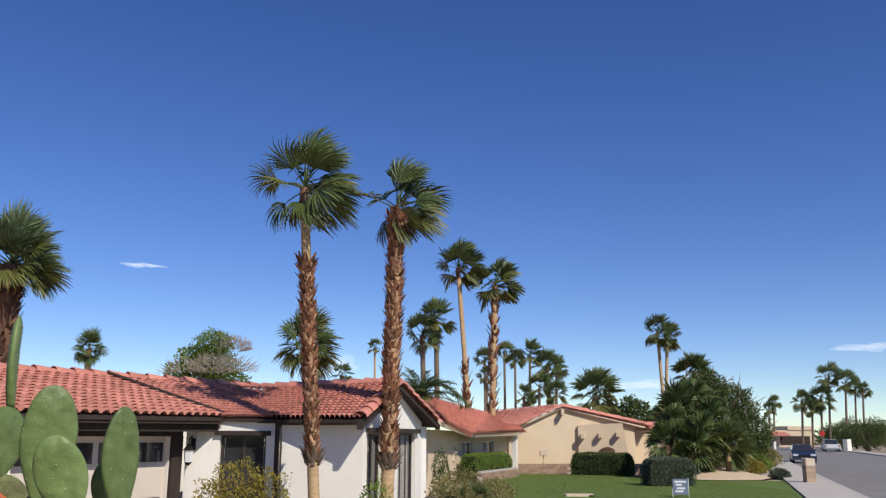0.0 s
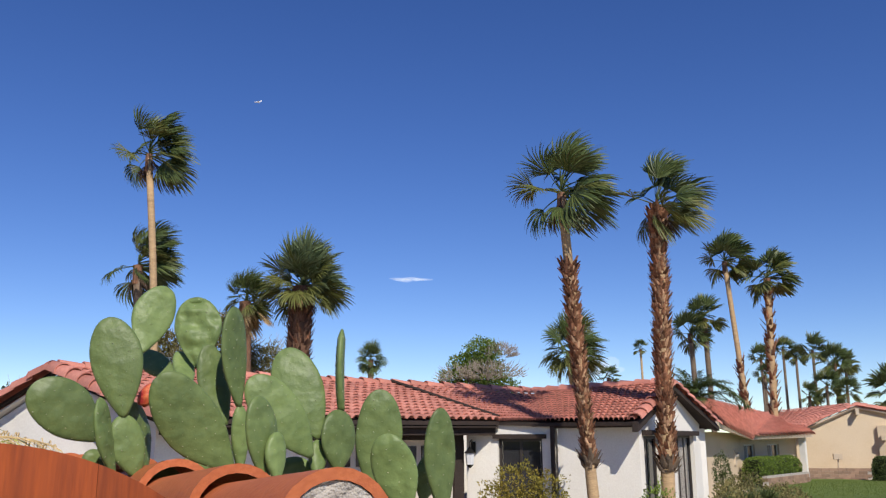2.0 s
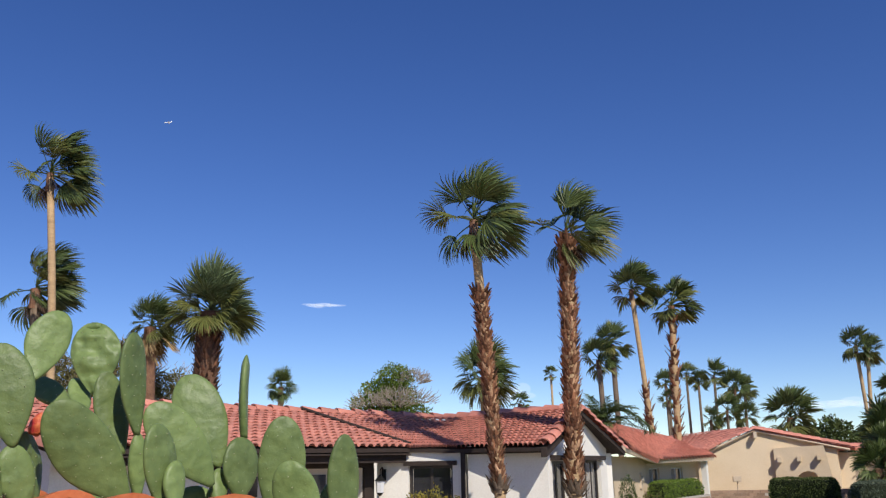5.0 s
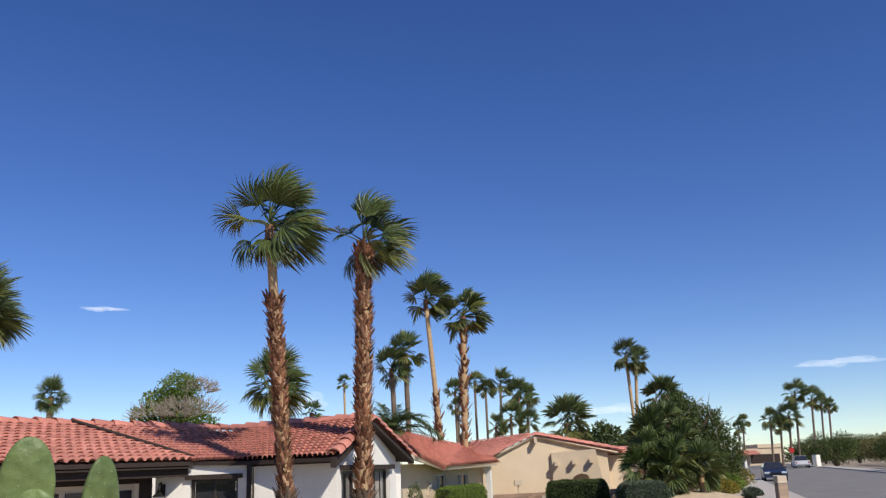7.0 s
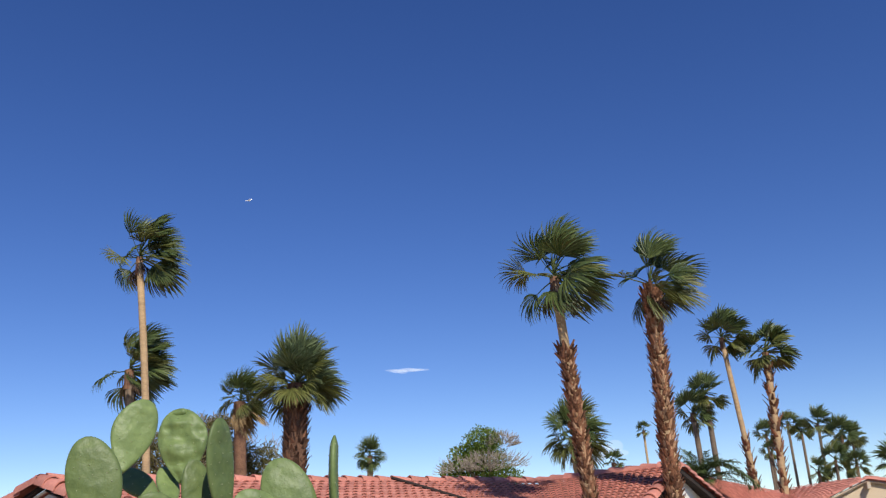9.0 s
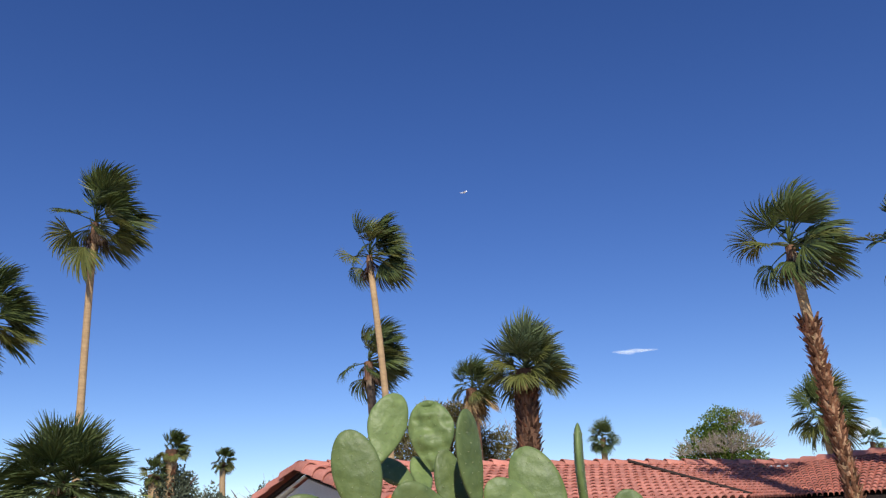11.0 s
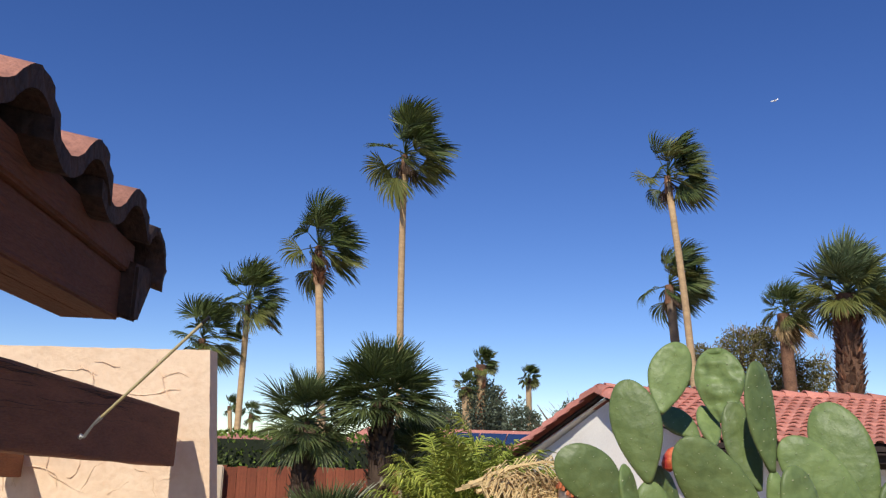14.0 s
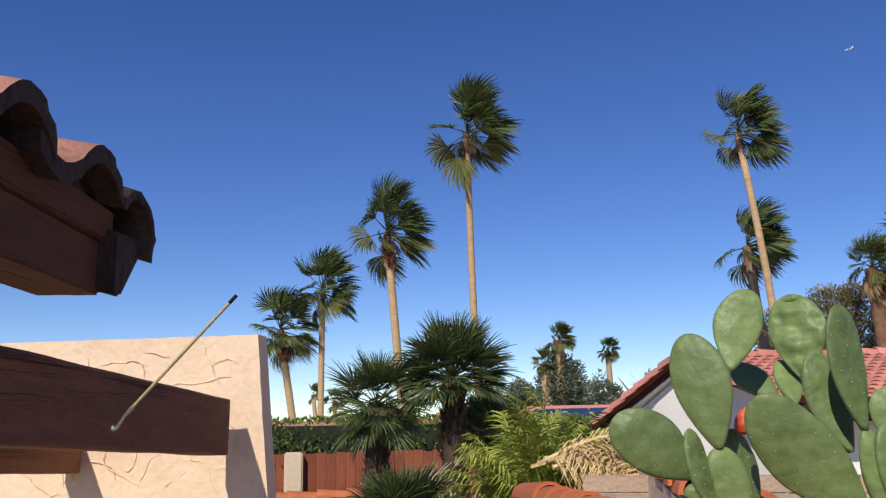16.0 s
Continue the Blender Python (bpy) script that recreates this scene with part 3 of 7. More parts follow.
def tree(label, base, trunk, blobs, n, size, material, seed=5, twigs=0, name="tree", bare=None):
    rnd = random.Random(seed)
    ob = empty(name, base, label, "tree")
    bm = bmesh.new()
    fork = Vector((0, 0, blobs[0][0][2] * 0.45))
    tube(bm, [(0, 0, -0.2), fork * 0.5 + Vector((0.05, 0, 0)), fork], [trunk * 1.2, trunk, trunk * 0.85], 9)
    for c, r in blobs:
        for k in range(3):
            e = Vector(c) + Vector((rnd.uniform(-0.7, 0.7) * r[0], rnd.uniform(-0.7, 0.7) * r[1], rnd.uniform(0, 0.8) * r[2]))
            mid = fork.lerp(e, 0.5) + Vector((rnd.uniform(-0.2, 0.2), rnd.uniform(-0.2, 0.2), 0.15)) * r[2]
            tube(bm, [fork, mid, e], [trunk * 0.6, trunk * 0.35, trunk * 0.08], 6, False)
    part("trunk", bm, M["bark"], ob, smooth=True)
    part("crown", leaf_cloud(bmesh.new(), blobs, n, size, rnd, 0.5, 0.55), M[material], ob)
    if twigs:
        bm = bmesh.new()
        for c, r in bare or blobs:
            for k in range(twigs):
                d = Vector((rnd.gauss(0, 1), rnd.gauss(0, 1), abs(rnd.gauss(0.3, 0.8)))).normalized()
                p = Vector(c) + Vector((d.x * r[0], d.y * r[1], d.z * r[2])) * rnd.uniform(0.5, 0.95)
                q = p + (d + Vector((0, 0, 0.4))).normalized() * r[2] * rnd.uniform(0.2, 0.5)
                tube(bm, [p, p.lerp(q, 0.5) + Vector((rnd.uniform(-.1, .1), 0, 0)), q], [trunk * 0.07, trunk * 0.05, trunk * 0.02], 4, False)
        tagged(part("twig", bm, M["twig"], ob), kind="stuff")
    return ob

# ---- ground, street ----
RD, RN = Vector((0.32, 0.947, 0)), Vector((0.947, -0.32, 0))      # along the street, and across it to its far side
KERB = Vector((14.4, 30.1, 0))


def strip(name, lo, hi, s0, s1, z, thick, material, label):
    bm = bmesh.new()
    slab(bm, [KERB + RN * lo + RD * s0 + Vector((0, 0, z)), KERB + RN * hi + RD * s0 + Vector((0, 0, z)), KERB + RN * hi + RD * s1 + Vector((0, 0, z)), KERB + RN * lo + RD * s1 + Vector((0, 0, z))], thick)
    return tagged(part(name, bm, material), label, name.replace("_", " "), kind="structure")


bm = bmesh.new()
bmesh.ops.create_grid(bm, x_segments=60, y_segments=60, size=1500)
tagged(part("ground", bm, M["ground"]), "sandy desert ground round the houses", "ground", kind="structure")
strip("road", 0.15, 11.5, -40, 260, 0.012, 0.05, M["asphalt"], "worn grey asphalt residential street")
strip("kerb", 0.0, 0.15, -40, 260, 0.13, 0.15, M["concrete"], "pale concrete kerb along the street")
strip("kerb", 11.5, 11.65, -40, 260, 0.13, 0.15, M["concrete"], "pale concrete kerb along the street")
strip("pavement", -1.85, 0.0, -40, 260, 0.125, 0.14, M["concrete"], "pale concrete pavement beside the street")
strip("pavement", 11.65, 13.4, -40, 260, 0.125, 0.14, M["concrete"], "pale concrete pavement beside the street")
bm = bmesh.new()
slab(bm, [KERB + RN * -1.9 + RD * -14 + Vector((0, 0, 0.07)), KERB + RN * -1.9 + RD * 11 + Vector((0, 0, 0.07)), (13.2, 41.5, 0.07), (11.8, 44.5, 0.07), (10, 46.2, 0.07), (4.5, 48.5, 0.07), (3.2, 44, 0.07), (1.6, 38.5, 0.07), (1.2, 31, 0.07), (2.5, 20, 0.07)], 0.2)
lawn = tagged(part("lawn", bm, M["lawn"]), "trimmed green lawn in front of the tan house", "lawn", kind="structure")
rnd = random.Random(4)
bm = bmesh.new()
for _ in range(40000):
    y = 27 + 20 * rnd.random()
    x = rnd.uniform(1.8, 13.2)
    if x > 12.3 + (y - 30.1) * 0.338 - 0.0 or x < 1.5 + max(0, y - 38) * 0.3 or y > 47.5 - (x - 4) * 0.33:
        continue
    h, a = rnd.uniform(0.012, 0.028), rnd.uniform(0, 6.28)
    w = Vector((math.cos(a), math.sin(a), 0)) * 0.016
    p = Vector((x, y, 0.065))
    bm.faces.new([bm.verts.new(q) for q in (p - w, p + w, p + Vector((rnd.uniform(-.03, .03), rnd.uniform(-.03, .03), h)))])
tagged(part("grass", bm, M["grass"]), "short mown green grass", "grass", kind="stuff")
bm = bmesh.new()
n_ = 26
ring = [Vector((13.6 + 2.9 * math.cos(a) * (1 + 0.15 * math.sin(3 * a)), 43.6 + 2.6 * math.sin(a), 0.10)) for a in [k * 2 * math.pi / n_ for k in range(n_)]]
c_ = bm.verts.new((13.6, 43.8, 0.5))
vs = [bm.verts.new(p) for p in ring]
mid_ = [bm.verts.new(p.lerp(c_.co, 0.5) + Vector((0, 0, 0.1))) for p in ring]
for k in range(n_):
    j = (k + 1) % n_
    bm.faces.new((vs[k], vs[j], mid_[j], mid_[k])), bm.faces.new((mid_[k], mid_[j], c_))
tagged(part("gravel_bed", bm, M["sand"], smooth=True), "raised bed of tan gravel beside the lawn", "gravel bed", kind="structure")
# driveways that cross to the street
for s in (14.0, 46.0):
    bm = bmesh.new()
    q = KERB + RN * -1.9 + RD * s
    slab(bm, [q + Vector((0, 0, 0.10)), q + RD * 4.5 + Vector((0, 0, 0.10)), q + RD * 4.5 - RN * 6 + Vector((0, 0, 0.10)), q - RN * 6 + Vector((0, 0, 0.10))], 0.12)
    tagged(part("driveway", bm, M["concrete"]), "pale concrete driveway", "driveway", kind="structure")

# ---- white house with the clay roof ----
TILE = tile_mesh("roof_tile", 0.19, 0.31, 0.065, M["roof_tile"])
TILE_FAR = tile_mesh("roof_tile_far", 0.50, 0.62, 0.12, M["roof_tile"], 4)
RIDGE = tile_mesh("ridge_tile", 0.26, 0.42, 0.11, M["roof_tile"], 6)
EL, ER, RR, RL = (-6.86, 9.41, 2.36), (-3.85, 15.12, 2.40), (-6.3, 16.0, 3.14), (-9.68, 10.54, 3.15)
P2B, P2C, WB, WC = (-2.97, 15.01, 2.37), (-3.86, 18.4, 3.06), (-1.37, 14.33, 2.36), (-0.88, 16.78, 3.1)
WF, LF = (-0.10, 19.4, 2.34), (-12.45, 10.9, 1.95)
house = empty("white_house", (-5, 15, 0), "white stucco bungalow with a pinkish clay tile roof", "house")


def under(ob, parent=house):
    ob.matrix_parent_inverse = parent.matrix_world.inverted()
    return ob


def hpart(name, bm, material, label="", parent=None, smooth=False):
    return under(part(name, bm, material, parent or house, label, smooth), parent or house)


roof = hpart("roof", slab(bmesh.new(), [LF, (-9.58, 10.58, 3.13), (-5.5, 17.6, 3.10), (-8.6, 19.2, 2.0)], 0.06), M["roof_tile"], "weathered pinkish-red clay barrel tile roof")
bpy.context.view_layer.update()
roof_patch(roof, EL, ER, RR, RL, M["dark_wood"], TILE, limit=290, pitch=0.19, gauge=0.25)
roof_patch(roof, ER, P2B, P2C, RR, M["dark_wood"], TILE, pitch=0.19, gauge=0.25)
roof_patch(roof, P2B, WB, WC, P2C, M["dark_wood"], TILE, pitch=0.19, gauge=0.25)
roof_patch(roof, WF, (-3.5, 21.0, 2.4), P2C, WC, M["dark_wood"], TILE, pitch=0.19, gauge=0.25)
OUT = Vector((-0.02, -0.08, 0.0))
RAKE = tile_mesh("rake_tile", 0.30, 0.46, 0.16, M["roof_tile"], 7)
tile_run(roof, "rake_tile", [Vector(LF) + OUT, Vector(RL) + OUT], RAKE, 0.36, -0.02)
tile_run(roof, "rake_tile", [Vector((-6.70, 9.28, 2.34)) + OUT, Vector(RL) + OUT], RAKE, 0.36, -0.01)
tile_run(roof, "ridge_tile", [RL, RR, P2C], RIDGE, 0.38, 0.02)
tile_run(roof, "ridge_tile", [P2C, WC], RIDGE, 0.38, 0.02)
tile_run(roof, "ridge_tile", [WB, WC], RIDGE, 0.36, 0.02)
tile_run(roof, "ridge_tile", [WF, WC], RIDGE, 0.36, 0.02)
bm = bmesh.new()
tube(bm, [Vector(RR) + Vector((0.05, -0.1, 0.10)), Vector(RR).lerp(Vector(ER), 0.5) + Vector((0, 0, 0.10)), Vector(ER) + Vector((0, 0, 0.09))], [0.035] * 3, 6)
hpart("valley_flashing", bm, M["dark_wood"], "dark metal valley strip", roof)
# pale soffits under the overhangs
for q in ((LF, RL, RR, (-8.6, 19.2, 2.0)), (EL, ER, RR, RL)):
    bm = bmesh.new()
    slab(bm, [Vector(p) - Vector((0, 0, 0.085)) for p in q], 0.02)
    hpart("soffit", bm, M["stucco_white"] if q[0] is LF else M["dark_wood"])
# fascia under the eaves
for a, b, deep in ((EL, ER, 0.20), (ER, P2B, 0.09), (P2B, WB, 0.09)):
    bm = bmesh.new()
    box(bm, (0.0, 0.10, -deep), (math.dist(a[:2], b[:2]), 0.16, -0.02), Matrix.Translation((0, 0, a[2])) @ along((a[0], a[1], 0), (b[0], b[1], 0)))
    hpart("fascia", bm, M["dark_wood"], "dark brown eave board")
# dark strips that stand in for the shade under the rake tiles
for a, b, deep, mt in ((LF, RL, 0.05, "dark_wood"), ((-6.78, 9.32, 2.34), RL, 0.05, "dark_wood"), (WB, WC, 0.16, "dark_wood"), (WF, WC, 0.09, "dark_wood")):
    bm = bmesh.new()
    a_, b_ = Vector(a), Vector(b)
    n_ = (b_ - a_).cross(Vector((0, 0, 1))).normalized() * 0.05
    dn = Vector((0, 0, -deep))
    v = [bm.verts.new(p) for p in (a_ - n_, a_ + n_, b_ + n_, b_ - n_, a_ - n_ + dn, a_ + n_ + dn, b_ + n_ + dn, b_ - n_ + dn)]
    for q in ((0, 3, 2, 1), (4, 5, 6, 7), (0, 1, 5, 4), (1, 2, 6, 5), (2, 3, 7, 6), (3, 0, 4, 7)):
        bm.faces.new([v[i] for i in q])
    hpart("rake_board", bm, M[mt])


def window(parent, m, s0, s1, z0, z1, cols=2, frame_mat="frame", curtain=0.0, depth=0.12, label="dark window with thin bronze frame"):
    f = 0.05
    bm = bmesh.new()
    box(bm, (s0, depth - 0.04, z0), (s0 + f, depth + 0.02, z1), m), box(bm, (s1 - f, depth - 0.04, z0), (s1, depth + 0.02, z1), m)
    box(bm, (s0 + f, depth - 0.04, z0), (s1 - f, depth + 0.02, z0 + f), m), box(bm, (s0 + f, depth - 0.04, z1 - f), (s1 - f, depth + 0.02, z1), m)
    win = under(part("window", bm, M[frame_mat], parent, label), parent)
    w = (s1 - s0 - 2 * f) / cols
    for k in range(cols):
        x0 = s0 + f + w * k
        bm = bmesh.new()
        box(bm, (x0 + 0.012, depth - 0.012, z0 + f), (x0 + w - 0.012, depth - 0.004, z1 - f), m)
        under(part("pane", bm, M["glass"], win), win)
        if k:
            bm = bmesh.new()
            box(bm, (x0 - 0.022, depth - 0.035, z0 + f), (x0 + 0.022, depth + 0.015, z1 - f), m)
            under(part("mullion", bm, M[frame_mat], win), win)
    if curtain:
        bm = bmesh.new()
        n = 40
        prev = None
        for k in range(n + 1):
            x, y = s0 + f + (s1 - s0 - 2 * f) * k / n * curtain, depth + 0.012 + 0.010 * (k % 2)
            cur = [bm.verts.new(m @ Vector((x, y - 0.03, z))) for z in (z0 + f, z1 - f)]
            if prev:
                bm.faces.new((prev[0], cur[0], cur[1], prev[1]))
            prev = cur
        under(part("curtain", bm, M["curtain"], win, "pale grey curtain"), win)
    return win


# front wall along the garage, then the recessed entry, then the wing
GW0, GW1 = (-6.95, 10.55), (-4.55, 15.05)
wall_g, mg = holed_wall("wall", GW0, GW1, 0, 2.36, 0.2, [(1.9, 4.85, 0.0, 2.08)], M["stucco_white"], house)
under(wall_g)
door = hpart("garage_door", box(bmesh.new(), (1.9, 0.10, 0.03), (4.85, 0.14, 2.08), mg), M["garage"], "beige panelled garage door with small windows")
for k in range(4):
    x0 = 1.95 + k * 0.725
    for r in range(3):
        hpart("panel", box(bmesh.new(), (x0 + 0.04, 0.075, 0.08 + r * 0.5), (x0 + 0.68, 0.10, 0.52 + r * 0.5), mg, 0.008), M["garage"], "", door)
    hpart("pane", box(bmesh.new(), (x0 + 0.06, 0.08, 1.66), (x0 + 0.66, 0.096, 1.98), mg), M["glass"], "dark garage door pane", door)
hpart("garage_header", box(bmesh.new(), (1.0, -0.05, 2.08), (5.1, -0.004, 2.34), mg), M["dark_wood"], "dark brown header beam")
hpart("post", box(bmesh.new(), (4.86, -0.06, 0.0), (5.10, 0.05, 2.08), mg), M["dark_wood"], "dark brown wooden post")
F0, F1 = (-4.50, 15.20), (-2.85, 15.13)
wall_f, mf = holed_wall("wall", F0, F1, 0, 2.36, 0.2, [(0.60, 1.42, 0.55, 2.10)], M["stucco_white"], house)
under(wall_f)
window(house, mf, 0.60, 1.42, 0.55, 2.10, 2)
hpart("window_header", box(bmesh.new(), (0.52, -0.07, 2.10), (1.50, 0.02, 2.18), mf), M["dark_wood"], "dark brown timber lintel")
hpart("post", box(bmesh.new(), (0.03, -0.06, 0.0), (0.10, 0.02, 2.3), along((-2.93, 15.02, 0), (-2.8, 15.02, 0))), M["dark_wood"], "slim dark brown post")
S0, S1 = (-2.80, 15.12), (-1.36, 14.86)
wall_s, ms_ = holed_wall("wall", S0, S1, 0, 2.42, 0.2, [], M["stucco_white"], house)
under(wall_s)
G0, G1 = (-1.36, 14.86), (-0.46, 19.15)
wall_e, me_ = holed_wall("wall", G0, G1, 0, 2.42, 0.2, [(0.25, 1.25, 0.3, 2.14), (2.35, 3.80, 0.1, 2.16)], M["stucco_white"], house)
under(wall_e)
window(house, me_, 0.25, 1.25, 0.3, 2.14, 2, curtain=0.55, label="tall window with a half-drawn blind")
window(house, me_, 2.35, 3.80, 0.1, 2.16, 3, curtain=0.8, label="tall patio window with curtains")
for s0, s1 in ((0.15, 1.35), (2.2, 3.95)):
    hpart("window_header", box(bmesh.new(), (s0, -0.09, 2.15), (s1, 0.02, 2.24), me_), M["dark_wood"], "dark brown timber lintel")
bm = bmesh.new()
gl = math.dist(G0, G1)
v = [bm.verts.new(me_ @ Vector(p)) for p in ((0, 0.0, 2.42), (gl, 0.0, 2.42), (gl * 0.47, 0.0, 3.0), (0, 0.2, 2.42), (gl, 0.2, 2.42), (gl * 0.47, 0.2, 3.0))]
for q in ((0, 1, 2), (5, 4, 3), (1, 4, 5, 2), (2, 5, 3, 0), (0, 3, 4, 1)):
    bm.faces.new([v[i] for i in q])
hpart("gable", bm, M["stucco_white"])
# gable end that looks at the garden
K0, K1, KP = Vector((-12.0, 11.05, 0)), Vector((-7.32, 9.86, 0)), Vector((-9.66, 10.60, 0))
bm = bmesh.new()
f_ = [K0, K1, K1 + Vector((0, 0, 2.33)), KP + Vector((0, 0, 3.0)), K0 + Vector((0, 0, 2.0))]
b_ = [p + Vector((0.1, 0.2, 0)) for p in f_]
fv, bv = [bm.verts.new(p) for p in f_], [bm.verts.new(p) for p in b_]
bm.faces.new(fv), bm.faces.new(bv[::-1])
for i in range(5):
    bm.faces.new((fv[(i + 1) % 5], fv[i], bv[i], bv[(i + 1) % 5]))
hpart("gable_wall", bm, M["stucco_white"])
under(holed_wall("wall", (-7.32, 9.86), GW0, 0, 2.34, 0.2, [], M["stucco_white"], house)[0])
# back walls that close the house
for p, q in (((-12.0, 11.05), (-8.2, 19.2)), ((-8.2, 19.2), (-3.6, 21.0)), ((-3.6, 21.0), (-0.46, 19.15))):
    under(holed_wall("back_wall", p, q, 0, 1.95 if p[0] < -9 else 2.3, 0.2, [], M["stucco_white"], house)[0])
# wall lantern and roof vent
lan = empty("wall_lantern", (-4.36, 15.08, 1.75), "black iron wall lantern on a curled bracket", "lantern")
bm = bmesh.new()
tube(bm, [(0, 0.08, 0.22), (0.0, -0.02, 0.33), (0, -0.14, 0.30), (0, -0.16, 0.2)], [0.012] * 4, 6), box(bm, (-0.04, 0.07, 0.1), (0.04, 0.1, 0.3))
part("bracket", bm, M["iron"], lan)
bm = bmesh.new()
tube(bm, [(0, -0.16, -0.16), (0, -0.16, -0.12), (0, -0.16, -0.1)], [0.015, 0.05, 0.07], 6), tube(bm, [(0, -0.16, 0.1), (0, -0.16, 0.14), (0, -0.16, 0.21)], [0.11, 0.07, 0.012], 6)
part("cap", bm, M["iron"], lan)
part("glass", tube(bmesh.new(), [(0, -0.16, -0.1), (0, -0.16, 0.1)], [0.065, 0.085], 6), M["sign_white"], lan, "frosted lantern glass")
vent = tagged(part("roof_vent", tube(bmesh.new(), [(-3.99, 16.38, 2.60), (-3.99, 16.38, 2.82), (-3.99, 16.38, 2.84)], [0.045, 0.045, 0.06], 10), M["roof_tile"]), "short clay-coloured roof vent pipe", "vent pipe")

# ---- middle house ----
mid = empty("middle_house", (3, 40, 0), "beige stucco bungalow with a clay tile roof", "house")
mroof = under(part("roof", slab(bmesh.new(), [(-0.85, 30.1, 3.30), (2.0, 44.2, 3.02), (-3, 46, 2.2), (-5, 31, 2.2)], 0.06), M["roof_tile"], mid, "pinkish clay tile roof"), mid)
bpy.context.view_layer.update()
roof_patch(mroof, (-0.10, 27.0, 2.58), (1.13, 35.98, 2.2), (2.27, 43.94, 3.11), (-0.72, 29.99, 3.38), M["beige_trim"], TILE_FAR, limit=150, pitch=0.42, gauge=0.46)
roof_patch(mroof, (1.13, 35.98, 2.2), (4.0, 42.8, 2.3), (3.6, 44.2, 2.75), (2.27, 43.94, 3.11), M["beige_trim"], TILE_FAR, pitch=0.42, gauge=0.46)
tile_run(mroof, "ridge_tile", [(1.13, 35.98, 2.2), (2.27, 43.94, 3.11)], TILE_FAR, 0.55, -0.02)
for a, b in (((-0.10, 27.0, 2.58), (1.13, 35.98, 2.2)), ((1.13, 35.98, 2.2), (4.0, 42.8, 2.3))):
    bm = bmesh.new()
    a_, b_ = Vector(a), Vector(b)
    n_ = (b_ - a_).cross(Vector((0, 0, 1))).normalized() * 0.04
    v = [bm.verts.new(p) for p in (a_ - n_, a_ + n_, b_ + n_, b_ - n_)] + [bm.verts.new(p - Vector((0, 0, 0.16))) for p in (a_ - n_, a_ + n_, b_ + n_, b_ - n_)]
    for q in ((0, 3, 2, 1), (4, 5, 6, 7), (0, 1, 5, 4), (1, 2, 6, 5), (2, 3, 7, 6), (3, 0, 4, 7)):
        bm.faces.new([v[i] for i in q])
    under(part("fascia", bm, M["beige_trim"], mid, "beige eave board"), mid)
wl, ml = holed_wall("wall", (-0.6, 28.0), (0.72, 36.9), 0, 2.3, 0.25, [], M["stucco_tan"], mid)
under(wl, mid)
wr, mr_ = holed_wall("wall", (0.72, 36.9), (3.3, 42.9), 0, 2.2, 0.25, [(0.35, 1.5, 0.25, 1.85), (2.9, 4.3, 0.15, 1.85)], M["stucco_tan"], mid)
under(wr, mid)
window(mid, mr_, 0.35, 1.5, 0.25, 1.85, 2, "frame_white", 0.6, label="white framed window with pale curtains")
window(mid, mr_, 2.9, 4.3, 0.15, 1.85, 2, "frame_white", 0.6, label="white framed window with pale curtains")
bm = bmesh.new()
box(bm, (6.0, -0.55, 0.0), (6.25, -0.3, 2.2), mr_)
under(part("porch_post", bm, M["frame_white"], mid, "white porch post"), mid)
under(holed_wall("back_wall", (-0.6, 28.0), (-5, 32), 0, 2.1, 0.2, [], M["stucco_tan"], mid)[0], mid)
under(holed_wall("back_wall", (3.3, 42.9), (-2.6, 45), 0, 2.1, 0.2, [], M["stucco_tan"], mid)[0], mid)
mb = empty("meter_box", (0.36, 35.1, 1.45), "beige electricity meter box on the house wall", "meter box", turn=-8)
part("box", box(bmesh.new(), (0.0, -0.3, -0.35), (0.16, 0.15, 0.25), None, 0.01), M["beige_trim"], mb)
part("dial", tube(bmesh.new(), [(0.16, -0.1, 0.0), (0.26, -0.1, 0.0)], [0.12, 0.11], 10), M["steel"], mb)
part("conduit", tube(bmesh.new(), [(0.05, 0.05, 0.25), (0.05, 0.05, 0.72)], [0.03, 0.03], 6), M["beige_trim"], mb)

# the whole house stands a little further off
FAR = Matrix.Translation((0, 0, 2.1)) @ Matrix.Scale(1.12, 4) @ Matrix.Translation((0, 0, -2.1))
for ob in (mid, mb):
    ob.matrix_world = FAR @ ob.matrix_world
bpy.context.view_layer.update()

# ---- tan house with the gable ----
tan = empty("tan_house", (7, 51, 0), "tan stucco gabled house with a clay tile roof", "house")
TL, TP, TR = Vector((3.9, 49.85, 2.50)), Vector((6.95, 50.25, 3.82)), Vector((11.9, 50.6, 2.70))
SA, SB, SC, SD = (2.38, 46.44, 2.68), (4.20, 48.42, 2.67), (7.34, 54.51, 3.97), (2.53, 51.94, 3.48)
troof = under(part("roof", slab(bmesh.new(), [TP + Vector((0, .1, 0)), TR + Vector((.3, .1, 0)), TR + Vector((3, 9, 0)), TP + Vector((3, 9, 0))], 0.08), M["roof_tile"], tan, "pinkish clay tile roof"), tan)
bpy.context.view_layer.update()
roof_patch(troof, SA, SB, SC, SD, M["beige_trim"], TILE_FAR, limit=80, pitch=0.45, gauge=0.5)
tile_run(troof, "ridge_tile", [TL + Vector((0, 0.1, 0.1)), TP], TILE_FAR, 0.5, -0.04)
tile_run(troof, "ridge_tile", [TR + Vector((0.5, 0.1, 0)), TP], TILE_FAR, 0.5, -0.02)
